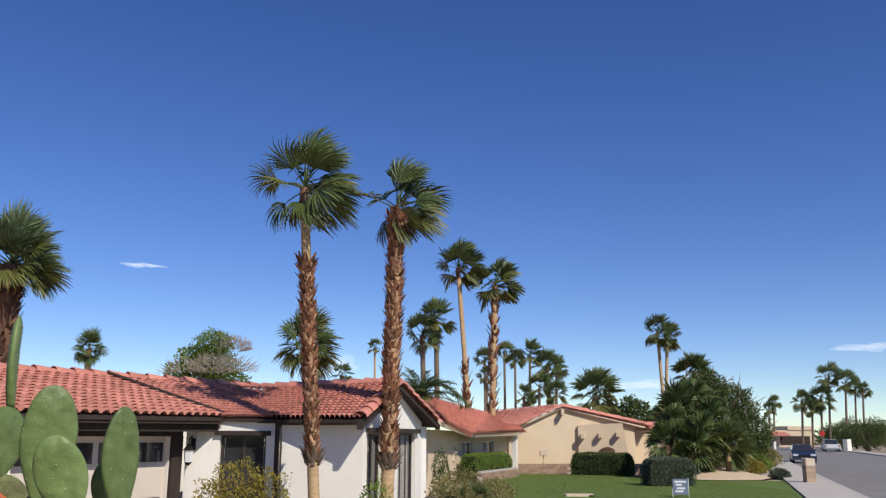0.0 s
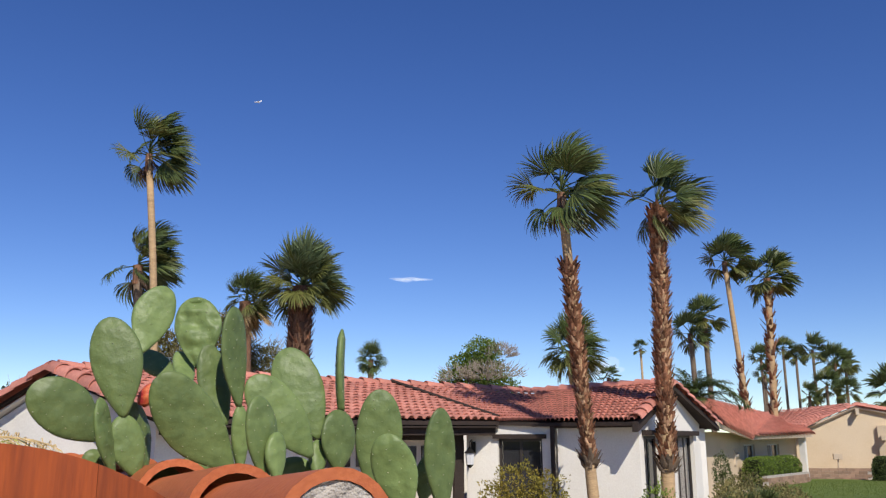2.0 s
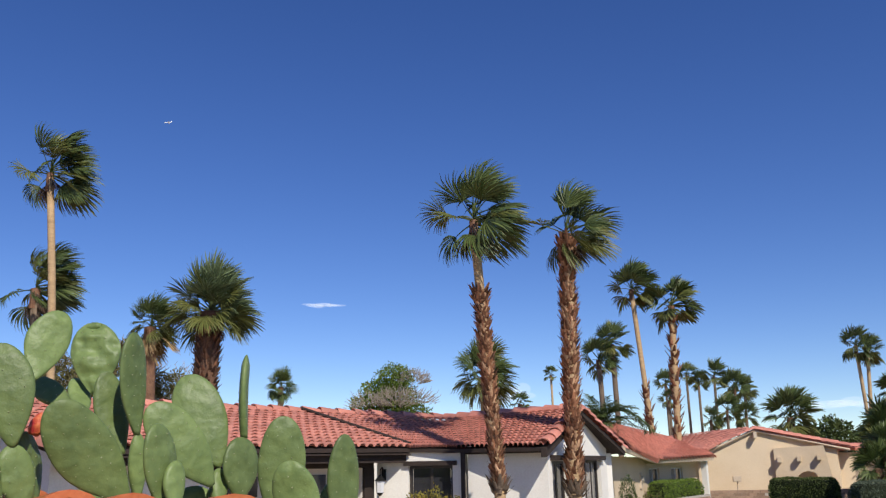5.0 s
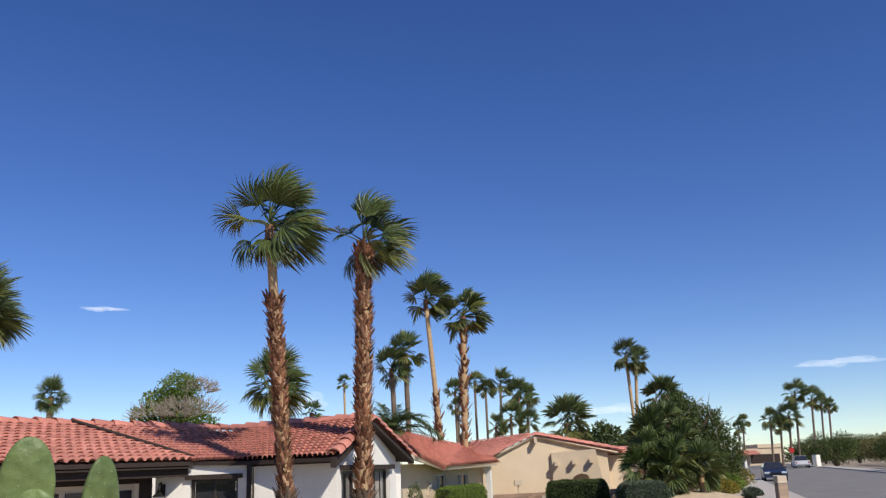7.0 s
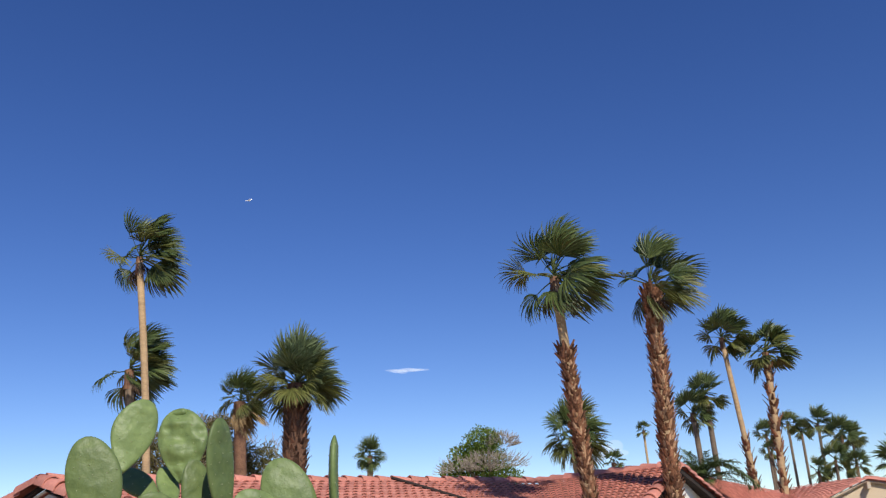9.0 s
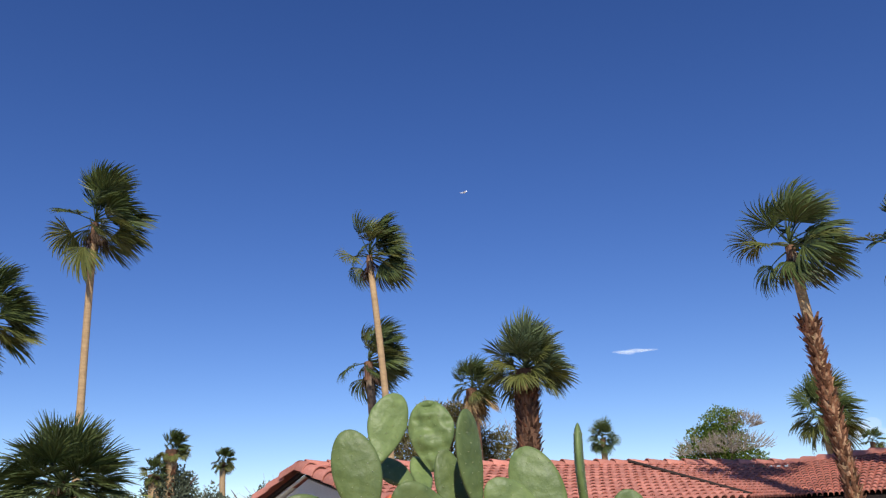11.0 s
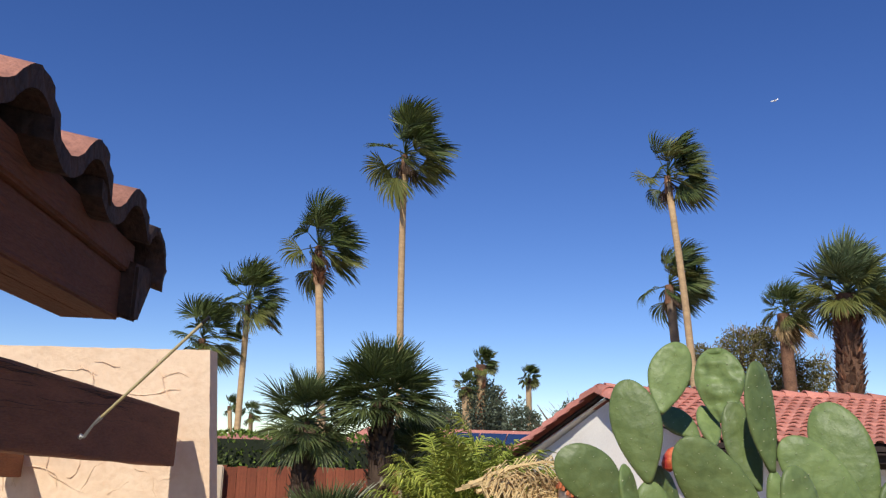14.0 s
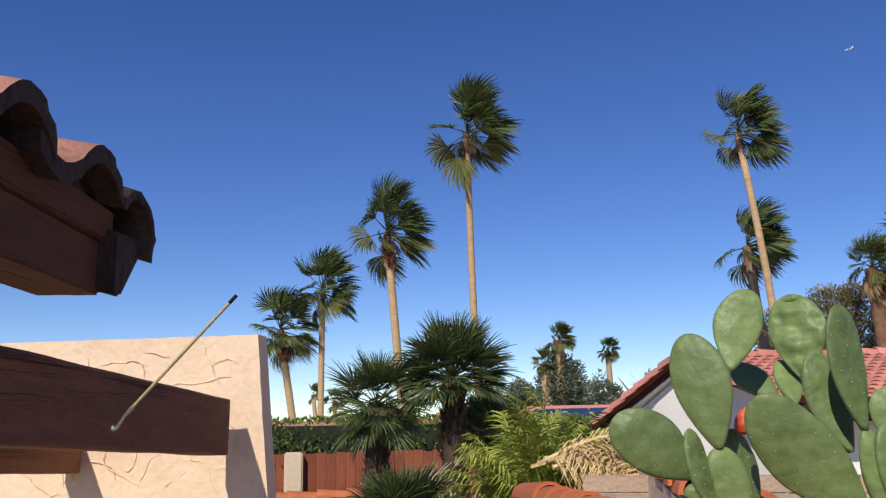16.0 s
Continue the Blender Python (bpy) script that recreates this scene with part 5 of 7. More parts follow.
def pad(plant, base, tip, width, twist, thick, material="pad", relief=0.004):
    """A flat pad from base to tip; twist turns it from facing the camera's side."""
    base, tip = Vector(base), Vector(tip)
    y = tip - base
    ln = y.length
    y.normalize()
    view = Vector((base.x + 0.1, base.y, 0)).normalized()
    x = y.cross(view).normalized()
    x = Matrix.Rotation(radians(twist), 3, y) @ x
    z = x.cross(y)
    full = width
    rnd = random.Random(int(abs(base.x * 977 + tip.z * 3571)))
    bend, waves = rnd.uniform(-0.05, 0.05), rnd.uniform(0, 6)
    skew = rnd.uniform(-0.06, 0.06)
    rim = [rnd.uniform(-0.02, 0.02) for _ in range(3)]

    def outline(s):
        k = math.sqrt(max(0.0, 1 - ((s - 0.57) / 0.43) ** 2)) if s > 0.57 else 0.13 + 0.87 * math.sin(math.pi / 2 * s / 0.57) ** 0.96
        return full / 2 * k * (1 + rim[0] * math.sin(9 * s + waves))

    def surf(s, a):
        w = outline(s)
        t = thick * (0.72 + 0.28 * math.sin(math.pi * min(1, s * 0.98 + 0.02)) ** 0.5) * min(1.0, math.sqrt(max(0.0, (1 - s) * 7)) + 0.05)
        cx, sx = math.cos(a), math.sin(a)
        px = w * math.copysign(abs(cx) ** 0.9, cx) + skew * full * math.sin(math.pi * s)
        lump = relief * noise.noise(Vector((s * ln * 26, px * 26, waves))) + 0.5 * relief * noise.noise(Vector((s * ln * 60, px * 60, waves)))
        pz = t * 0.5 * math.copysign(abs(sx) ** 0.8, sx) + lump * abs(sx) * math.copysign(1, sx) + bend * ln * math.sin(math.pi * s) * 0.6 + 0.12 * bend * px
        return base + y * (s * ln) + x * px + z * pz
    bm = bmesh.new()
    ns, na = 30, 36
    rings = [[bm.verts.new(surf(1 - (1 - k / ns) ** 1.35, 2 * math.pi * q / na)) for q in range(na)] for k in range(ns)]
    for r0, r1 in zip(rings, rings[1:]):
        for q in range(na):
            bm.faces.new((r0[q], r0[(q + 1) % na], r1[(q + 1) % na], r1[q]))
    top = bm.verts.new(base + y * ln + z * 0 + x * 0)
    for q in range(na):
        bm.faces.new((rings[-1][q], rings[-1][(q + 1) % na], top))
    bm.faces.new(rings[0][::-1])
    ob = part("pad", bm, M[material], None, smooth=True)
    place(ob, plant, Matrix.Identity(4))
    bm = bmesh.new()
    step = 0.027
    for k in range(1, int(ln / step)):
        s = k * step / ln
        if s > 0.97:
            continue
        w = outline(s)
        for side in (-1, 1):
            nn = int(w * 1.7 / step)
            for i in range(nn + 1):
                fx = ((i + 0.5 * (k % 2)) / max(1, nn) - 0.5) * 1.75 + rnd.uniform(-0.05, 0.05)
                if abs(fx) > 0.93:
                    continue
                p = surf(s + rnd.uniform(-0.01, 0.01), side * math.acos(fx))
                r = rnd.uniform(0.0013, 0.0023)
                o = z * side
                vs = [bm.verts.new(p + (x * math.cos(g) + y * math.sin(g)) * r - o * 0.001) for g in (0, 1.57, 3.14, 4.71)]
                tp = bm.verts.new(p + o * r * 1.6)
                for g in range(4):
                    bm.faces.new((vs[g], vs[(g + 1) % 4], tp))
    ar = tagged(part("areole", bm, M["areole"], None, "pale dots of spine cushions"), kind="stuff")
    ar.parent = ob
    return ob


def fruit(plant, base, tip):
    base, tip = Vector(base), Vector(tip)
    bm = bmesh.new()
    d = tip - base
    tube(bm, [base, base + d * 0.15, base + d * 0.45, base + d * 0.8, base + d * 0.97, base + d], [0.010, 0.018, 0.023, 0.021, 0.013, 0.005], 14)
    for v in bm.verts:
        v.co += (v.co - base - d * 0.5) * 0.18 * noise.noise(v.co * 90)
    ob = part("fruit", bm, M["fruit"], None, "ripe orange-red prickly pear fruit", True)
    return place(ob, plant, Matrix.Identity(4))



fan_palm("tall fan palm, brown leaf bases below a smooth upper trunk", (-1.98, 14.07, 0), (-2.39, 14, 6.16), 0.098, 0.078, 1.06, 30, 0.75, booted=(0.285, 0.80), boot=0.10, seed=11, kinds=('green', 'green', 'olive', 'green'), skirt=9, flare=True)
fan_palm("fan palm with a thick shaggy trunk of brown leaf bases", (-0.98, 15.27, 0), (-0.86, 15.28, 6.14), 0.118, 0.112, 0.98, 22, 0.65, booted=(0.27, 0.99), boot=0.115, seed=12, skirt=6, flare=True)
fan_palm("tall slender fan palm behind the houses", (1.76, 49.98, 0), (0.92, 49.99, 11.83), 0.17, 0.14, 1.68, 34, 0.6, booted=(0.3, 0.55), boot=0.3, far=True, seed=13)
fan_palm("tall fan palm with a rough brown trunk", (2.78, 49.93, 0), (3.12, 49.9, 10.7), 0.21, 0.19, 1.68, 34, 0.6, booted=(0.3, 0.97), boot=0.3, far=True, seed=14)
fan_palm("fan palm behind the houses", (-0.31, 60, 0), (-0.49, 60, 9.99), 0.2, 0.18, 1.6, 28, 0.5, far=True, bare='trunk_grey', seed=15)
fan_palm("fan palm behind the houses", (-1.22, 59.98, 0), (-1.46, 59.98, 8.93), 0.2, 0.18, 1.6, 28, 0.5, far=True, bare='trunk_grey', seed=16)
fan_palm("low fan palm behind the tiled roof", (-5.33, 35.61, 0), (-5.76, 35.54, 5.51), 0.22, 0.22, 1.5, 46, 0.3, seed=17)
fan_palm("small far palm behind the tiled roof", (-7.03, 89.71, 0), (-7.23, 89.71, 11.12), 0.12, 0.12, 0.95, 18, 0.2, far=True, seed=18)
fan_palm("small palm behind the tiled roof", (-6.86, 59.65, 0), (-7.07, 59.58, 6.11), 0.15, 0.15, 0.9, 18, 0.3, far=True, seed=19)
fan_palm("small fan palm behind the tiled roof", (-17.33, 41.57, 0), (-17.4, 41.5, 6.09), 0.16, 0.15, 0.9, 32, 0.1, seed=20, kinds=('green',))
fan_palm("slender fan palm in a pair", (17.68, 67.73, 0), (17.34, 67.82, 10.17), 0.13, 0.13, 1.45, 24, 0.4, far=True, seed=21, low=-50)
fan_palm("slender fan palm in a pair", (17.42, 67.8, 0), (18.04, 67.63, 9.7), 0.15, 0.13, 1.35, 24, 0.4, far=True, seed=22, low=-50)
fan_palm("distant fan palm in a grove", (4.5, 89.89, 0), (4.44, 89.89, 9.81), 0.15, 0.13, 1.34, 28, 0.4, far=True, bare='trunk_grey', seed=30, group='distant palm grove')
fan_palm("distant fan palm in a grove", (6.91, 94.75, 0), (6.91, 94.75, 10.98), 0.15, 0.13, 1.40, 28, 0.4, far=True, bare='trunk_grey', seed=31, group='distant palm grove')
fan_palm("distant fan palm in a grove", (8.06, 94.66, 0), (8.09, 94.66, 10.21), 0.15, 0.13, 1.23, 28, 0.4, far=True, bare='trunk_grey', seed=32, group='distant palm grove')
fan_palm("distant fan palm in a grove", (9.13, 89.53, 0), (9.22, 89.53, 10.25), 0.15, 0.13, 1.79, 28, 0.4, far=True, bare='trunk_grey', seed=33, group='distant palm grove')
fan_palm("distant fan palm in a grove", (10.99, 89.32, 0), (11.07, 89.32, 9.04), 0.15, 0.13, 1.79, 28, 0.4, far=True, bare='trunk_grey', seed=34, group='distant palm grove')
fan_palm("distant fan palm in a grove", (12.49, 94.18, 0), (12.61, 94.16, 9.23), 0.15, 0.13, 1.46, 28, 0.4, far=True, bare='trunk_grey', seed=35, group='distant palm grove')
fan_palm("distant fan palm in a grove", (4.68, 89.88, 0), (4.66, 89.88, 8.14), 0.15, 0.13, 1.12, 28, 0.4, far=True, bare='trunk_grey', seed=36, group='distant palm grove')
fan_palm("distant fan palm in a grove", (9.51, 84.46, 0), (9.57, 84.46, 6.55), 0.15, 0.13, 1.57, 28, 0.4, far=True, bare='trunk_grey', seed=37, group='distant palm grove')
fan_palm("distant fan palm in a grove", (8.03, 84.62, 0), (8.06, 84.62, 5.73), 0.15, 0.13, 1.34, 28, 0.4, far=True, bare='trunk_grey', seed=38, group='distant palm grove')
fan_palm("distant fan palm in a grove", (11.14, 84.26, 0), (11.21, 84.26, 5.99), 0.15, 0.13, 1.46, 28, 0.4, far=True, bare='trunk_grey', seed=39, group='distant palm grove')
fan_palm("broad low fan palm beyond the tan house", (11.12, 63, 0), (11.29, 63, 4.67), 0.25, 0.25, 2.2, 34, 0.2, far=True, seed=42)
fan_palm("distant fan palm along the street", (61.45, 136.83, 0), (62.06, 136.56, 11.23), 0.19, 0.17, 2.3400000000000003, 26, 0.3, far=True, bare='trunk_grey', seed=50, group='palms along the street')
fan_palm("distant fan palm along the street", (63.63, 135.85, 0), (64.2, 135.56, 10.1), 0.19, 0.17, 2.3400000000000003, 26, 0.3, far=True, bare='trunk_grey', seed=51, group='palms along the street')
fan_palm("distant fan palm along the street", (73.5, 153.29, 0), (74.12, 152.99, 10.52), 0.19, 0.17, 1.8, 26, 0.3, far=True, bare='trunk_grey', seed=52, group='palms along the street')
fan_palm("distant fan palm along the street", (74.61, 152.74, 0), (75.21, 152.46, 9.89), 0.19, 0.17, 1.71, 26, 0.3, far=True, bare='trunk_grey', seed=53, group='palms along the street')
fan_palm("distant fan palm along the street", (57.77, 138.43, 0), (58.14, 138.27, 7.37), 0.19, 0.17, 1.9800000000000002, 26, 0.3, far=True, bare='trunk_grey', seed=54, group='palms along the street')
fan_palm("distant fan palm along the street", (60.38, 137.32, 0), (60.78, 137.13, 7.68), 0.19, 0.17, 2.52, 26, 0.3, far=True, bare='trunk_grey', seed=55, group='palms along the street')
fan_palm("distant fan palm along the street", (59.12, 137.86, 0), (59.46, 137.71, 6.45), 0.19, 0.17, 1.8, 26, 0.3, far=True, bare='trunk_grey', seed=56, group='palms along the street')
fan_palm("distant fan palm along the street", (68.23, 177.32, 0), (68.62, 177.17, 8.62), 0.19, 0.17, 1.71, 26, 0.3, far=True, bare='trunk_grey', seed=57, group='palms along the street')
fan_palm("distant fan palm along the street", (67.39, 177.65, 0), (67.71, 177.52, 7.37), 0.19, 0.17, 1.71, 26, 0.3, far=True, bare='trunk_grey', seed=58, group='palms along the street')
fan_palm("tall bent fan palm with a slim tan trunk", (-12.52, 16.9, 0), (-12.98, 16.55, 8.86), 0.095, 0.08, 1.15, 28, 0.9, seed=61, bow=0.16, kinds=('green', 'green', 'olive', 'green', 'olive', 'green', 'olive', 'olive', 'green'), skirt=3)
fan_palm("fan palm behind a taller one, swept by wind", (-15.69, 20.79, 0), (-16.11, 20.46, 7.0), 0.15, 0.13, 1.42, 28, 0.9, seed=62, bare='trunk_grey', kinds=('green', 'green', 'olive', 'green', 'green'), skirt=4)
fan_palm("stout fan palm with a shaggy dark trunk", (-11.28, 21.2, 0), (-11.11, 21.29, 6.22), 0.31, 0.29, 1.34, 66, 0.22, seed=63, booted=(0.2, 0.98), boot=0.17, bootmat='boot_dark', bare='boot_dark', low=-12, kinds=('grey', 'grey', 'grey', 'olive'), skirt=6)
fan_palm("shabby fan palm with dry fronds", (-15.36, 25.8, 0), (-15.58, 25.67, 6.71), 0.22, 0.2, 1.1, 36, 0.5, seed=64, skirt=14, kinds=('green', 'green', 'olive', 'dry'), low=-78, bare='boot_dark')
fan_palm("tall fan palm with a slender tan trunk", (-34.84, 23.57, 0), (-35.07, 23.23, 16.72), 0.19, 0.16, 2.7, 30, 0.7, seed=65, bow=-0.15, kinds=('green', 'green', 'olive'), low=-45, skirt=5)
fan_palm("fan palm with windswept fronds", (-35.06, 19.54, 0), (-35.48, 18.76, 11.15), 0.21, 0.18, 2.35, 28, 0.8, seed=66, booted=(0.86, 0.98), boot=0.25, skirt=5)
fan_palm("fan palm with windswept fronds", (-42.33, 18.3, 0), (-42.32, 18.35, 9.22), 0.18, 0.15, 2.3, 28, 0.7, seed=67, skirt=4)
fan_palm("leaning fan palm with windswept fronds", (-42.93, 17.44, 0), (-43.33, 16.38, 7.08), 0.2, 0.2, 2.25, 26, 0.6, seed=68, skirt=4, booted=(0.8, 0.98), boot=0.25)
fan_palm("distant fan palm behind the garden", (-92.08, 39.32, 0), (-92.31, 38.78, 5.7), 0.25, 0.25, 1.3, 18, 0.3, far=True, seed=69)
fan_palm("distant fan palm behind the garden", (-91.23, 41.26, 0), (-91.35, 41, 4.87), 0.25, 0.25, 1.5, 18, 0.3, far=True, seed=70)
fan_palm("fan palm with a stout trunk before dark trees", (-46.58, 38.05, 0), (-46.55, 38.08, 7.74), 0.42, 0.38, 1.25, 32, 0.3, far=True, seed=71, booted=(0.4, 0.98), boot=0.3)
fan_palm("fan palm with drooping fronds before dark trees", (-47.04, 37.49, 0), (-47.17, 37.3, 6.16), 0.42, 0.38, 1.05, 28, 0.1, far=True, seed=72, low=-70)
fan_palm("fan palm among far trees", (-53.06, 48.87, 0), (-53.24, 48.69, 7.84), 0.28, 0.24, 1.15, 30, 0.3, far=True, seed=73)
# cactus pads
pad(cactus, (-1.503, 1.691, 2.096), (-1.587, 1.550, 2.221), 0.128, 8, 0.026)
pad(cactus, (-1.498, 1.772, 2.152), (-1.554, 1.753, 2.406), 0.126, -6, 0.024, relief=0.003)
pad(cactus, (-1.469, 1.807, 2.001), (-1.503, 1.768, 2.157), 0.090, 18, 0.026)
pad(cactus, (-1.497, 1.747, 2.012), (-1.507, 1.688, 2.197), 0.086, 66, 0.022)
pad(cactus, (-1.508, 1.890, 2.021), (-1.543, 1.864, 2.194), 0.100, 58, 0.022)
pad(cactus, (-1.548, 1.885, 2.326), (-1.527, 1.951, 2.518), 0.110, 8, 0.022)
pad(cactus, (-1.571, 2.188, 2.314), (-1.611, 2.209, 2.533), 0.143, -12, 0.026, relief=0.016)
pad(cactus, (-1.542, 2.038, 2.266), (-1.669, 2.045, 2.349), 0.075, 25, 0.024)
pad(cactus, (-1.569, 2.141, 2.246), (-1.650, 2.207, 2.365), 0.068, 30, 0.022)
pad(cactus, (-1.305, 1.978, 2.016), (-1.426, 1.802, 2.258), 0.153, 6, 0.028)
pad(cactus, (-1.408, 2.102, 2.136), (-1.471, 2.086, 2.366), 0.096, 25, 0.022)
pad(cactus, (-1.349, 2.068, 2.186), (-1.360, 2.038, 2.466), 0.114, 54, 0.022, relief=0.003)
pad(cactus, (-1.348, 2.092, 2.003), (-1.346, 2.070, 2.192), 0.053, 30, 0.028)
pad(cactus, (-1.211, 2.301, 2.098), (-1.330, 2.286, 2.370), 0.149, 4, 0.024)
pad(cactus, (-1.194, 2.221, 2.047), (-1.335, 2.100, 2.270), 0.136, 12, 0.024)
pad(cactus, (-1.196, 1.960, 1.992), (-1.206, 1.920, 2.207), 0.115, 48, 0.026)
pad(cactus, (-1.153, 1.949, 1.987), (-1.168, 1.964, 2.115), 0.066, 40, 0.024)
pad(cactus, (-1.190, 2.245, 1.983), (-1.205, 2.282, 2.094), 0.055, 20, 0.030)
pad(cactus, (-1.146, 2.298, 2.000), (-1.151, 2.307, 2.183), 0.127, 38, 0.026)
pad(cactus, (-1.149, 2.319, 2.180), (-1.155, 2.327, 2.429), 0.105, 88, 0.027, relief=0.001)
pad(cactus, (-0.942, 2.070, 1.956), (-0.916, 2.059, 2.225), 0.124, 8, 0.026)
pad(cactus, (-0.798, 1.954, 1.921), (-0.847, 1.904, 2.107), 0.109, -8, 0.026)
pad(cactus, (-0.778, 2.171, 1.897), (-0.780, 2.150, 2.178), 0.102, 38, 0.026)
pad(cactus, (-0.872, 2.267, 1.925), (-0.836, 2.258, 2.058), 0.077, 20, 0.022)
pad(cactus, (-1.621, 1.828, 1.982), (-1.625, 1.824, 2.073), 0.067, 10, 0.022)
pad(cactus, (-1.454, 1.904, 1.966), (-1.456, 1.903, 2.043), 0.081, 10, 0.022)
pad(cactus, (-1.470, 2.122, 1.938), (-1.507, 2.098, 2.057), 0.120, 10, 0.024)
pad(cactus, (-1.601, 2.336, 2.294), (-1.657, 2.299, 2.403), 0.089, 30, 0.022)
pad(cactus, (-1.275, 2.292, 1.915), (-1.292, 2.283, 2.045), 0.133, 10, 0.028)
pad(cactus, (-1.355, 2.134, 1.893), (-1.378, 2.120, 2.025), 0.143, 10, 0.030, "pad_dry")
pad(cactus, (-1.489, 1.830, 1.872), (-1.492, 1.827, 2.012), 0.118, 10, 0.034, "pad_dry", relief=0.005)
pad(cactus, (-1.149, 2.297, 1.839), (-1.146, 2.298, 2.010), 0.146, 5, 0.034, "pad_dry", relief=0.005)
pad(cactus, (-0.916, 2.102, 1.823), (-0.942, 2.092, 1.978), 0.131, 5, 0.034, "pad_dry", relief=0.005)
pad(cactus, (-0.799, 2.185, 1.776), (-0.786, 2.190, 1.917), 0.118, 5, 0.034, relief=0.005)
pad(cactus, (-1.237, 2.086, 1.812), (-1.253, 2.077, 1.997), 0.153, 5, 0.034, "pad_dry", relief=0.005)
pad(cactus, (-1.418, 2.037, 1.782), (-1.385, 2.058, 1.974), 0.172, 0, 0.036, "pad_dry", relief=0.005)
fruit(cactus, (-1.517, 1.865, 2.184), (-1.494, 1.881, 2.236))
# old woody trunk pads down to the ground
for x_, y_, z_ in ((-1.40, 2.10, 1.80), (-1.20, 2.15, 1.70), (-0.90, 2.15, 1.65)):
    pad(cactus, (x_ * 0.5 - 0.62, 2.1, 0.85), (x_, y_, z_), 0.30, 10, 0.07, "pad_dry")
pad(cactus, (-1.22, 2.1, -0.05), (-1.15, 2.1, 0.95), 0.42, 10, 0.12, "pad_dry")

# ---- garden behind the wall: fence, hedge, low fan palms ----
fen = empty("wooden_fence", (-11.6, 4.3, 0), "reddish-brown wooden board fence", "fence")
bpy.context.view_layer.update()
fm = along((-12.9, 2.4, 0), (-9.9, 10.6, 0))
bd = bmesh.new()
box(bd, (0, 0, 0.05), (0.138, 0.022, 1.84))
bmesh_ = mesh_of(bd, "board", M["fence_wood"])
for k in range(58):
    place(new("board", bmesh_), fen, fm @ Matrix.Translation((k * 0.143, random.uniform(-0.004, 0.004), random.uniform(-0.02, 0.02))))
for z in (0.4, 1.45):
    place(part("rail", box(bmesh.new(), (0, 0.024, z), (8.4, 0.07, z + 0.09)), M["fence_wood"]), fen, fm)
for k in (2.55, 5.4):
    place(part("post", box(bmesh.new(), (k, -0.14, 0), (k + 0.26, 0.12, 1.86), None, 0.02), M["stucco_tan"], None, "tan stucco fence post"), fen, fm)
# low block wall in the garden, with a clay coping
lw = empty("block_wall", (-10.6, 4.6, 0), "low tan block wall with clay tile coping", "garden wall")
bpy.context.view_layer.update()
lm = along((-11.4, 3.0, 0), (-10.2, 6.2, 0))
place(part("core", box(bmesh.new(), (0, -0.1, 0), (3.2, 0.1, 1.30)), M["block"]), lw, lm)
tile_run(lw, "coping_tile", [lm @ Vector((0, 0, 1.30)), lm @ Vector((3.0, 0, 1.30))], CAP, 0.37, 0.0)
T0, T1 = Vector((-4.04, 3.23, 1.79)), Vector((-2.80, 2.69, 1.79))
tw = empty("garden_wall", (T1.x, T1.y, 0), "inner garden wall with overlapping orange clay coping", "garden wall")
bpy.context.view_layer.update()
place(part("wall", box(bmesh.new(), (0, -0.08, -1.84), ((T0 - T1).length, 0.08, 0), None, 0.01), M["stucco_peach"]), tw, along(T1, T0))
tile_run(tw, "coping_tile", [T1, T0], CAP, 0.22, 0.0)
bw = empty("block_wall", (-3.9, 3.7, 0), "tan concrete block garden wall", "garden wall")
bpy.context.view_layer.update()
bmx = along((-4.45, 3.90, 0), (-3.05, 5.25, 0))
place(part("core", box(bmesh.new(), (0, 0.01, 0), (2.0, 0.14, 1.86)), M["mortar"]), bw, bmx)
bl = bmesh.new()
box(bl, (0.004, 0, 0.004), (0.396, 0.15, 0.096))
BL = mesh_of(bl, "block", M["block"])
for r in range(11):
    for c in range(5):
        place(new("block", BL), bw, bmx @ Matrix.Translation((c * 0.4 - (0.2 if r % 2 else 0), random.uniform(-0.004, 0.004), 0.78 + r * 0.1)))

bush("shrub", "dark green shrubs spilling over the fence", "shrub", (-12.9, 3.7, 0), [((-0.3, -1.0, 1.55), (0.6, 0.9, 0.9)), ((0.1, 0.2, 1.5), (0.6, 0.9, 0.85)), ((0.4, 1.2, 1.45), (0.6, 0.8, 0.8)), ((-0.6, -2.4, 1.5), (0.6, 1.0, 0.9))], 12000, 0.07, "leaf", 41, 8)
hedge_box("bright green clipped hedge behind the fence", (-12.75, 4.2), (-10.7, 9.6), 0.7, 0.0, 2.32, 12000, 0.075, "leaf_bright", 42)


def low_palm(label, base, h, rad, size, n, seed, lowel, kinds=("stiff",), bootmat="dead_leaf"):
    rnd = random.Random(seed)
    th = empty("fan_palm", base, label, "palm tree")
    bpy.context.view_layer.update()
    top = Vector(base) + Vector((0, 0, h))
    pts = [(0, 0, -0.1), (0.02, 0.02, h * 0.35), (0, 0, h * 0.7), (0, 0, h)]
    part("trunk", tube(bmesh.new(), pts, [rad, rad * 0.95, rad, rad * 0.9], 12), M["dead_leaf"], th, smooth=True)
    boots(th, pts[1:], rad, int(h * 110), 0.075, M[bootmat], rnd)
    boots(th, pts[:3], rad * 1.65, int(h * 60), 0.050, M["pale_stub"], rnd, "cut_stub")
    crown_of(th, top, size, n, 0.10, kinds, rnd, False, 1.0, lowel, 0.10)
    return th


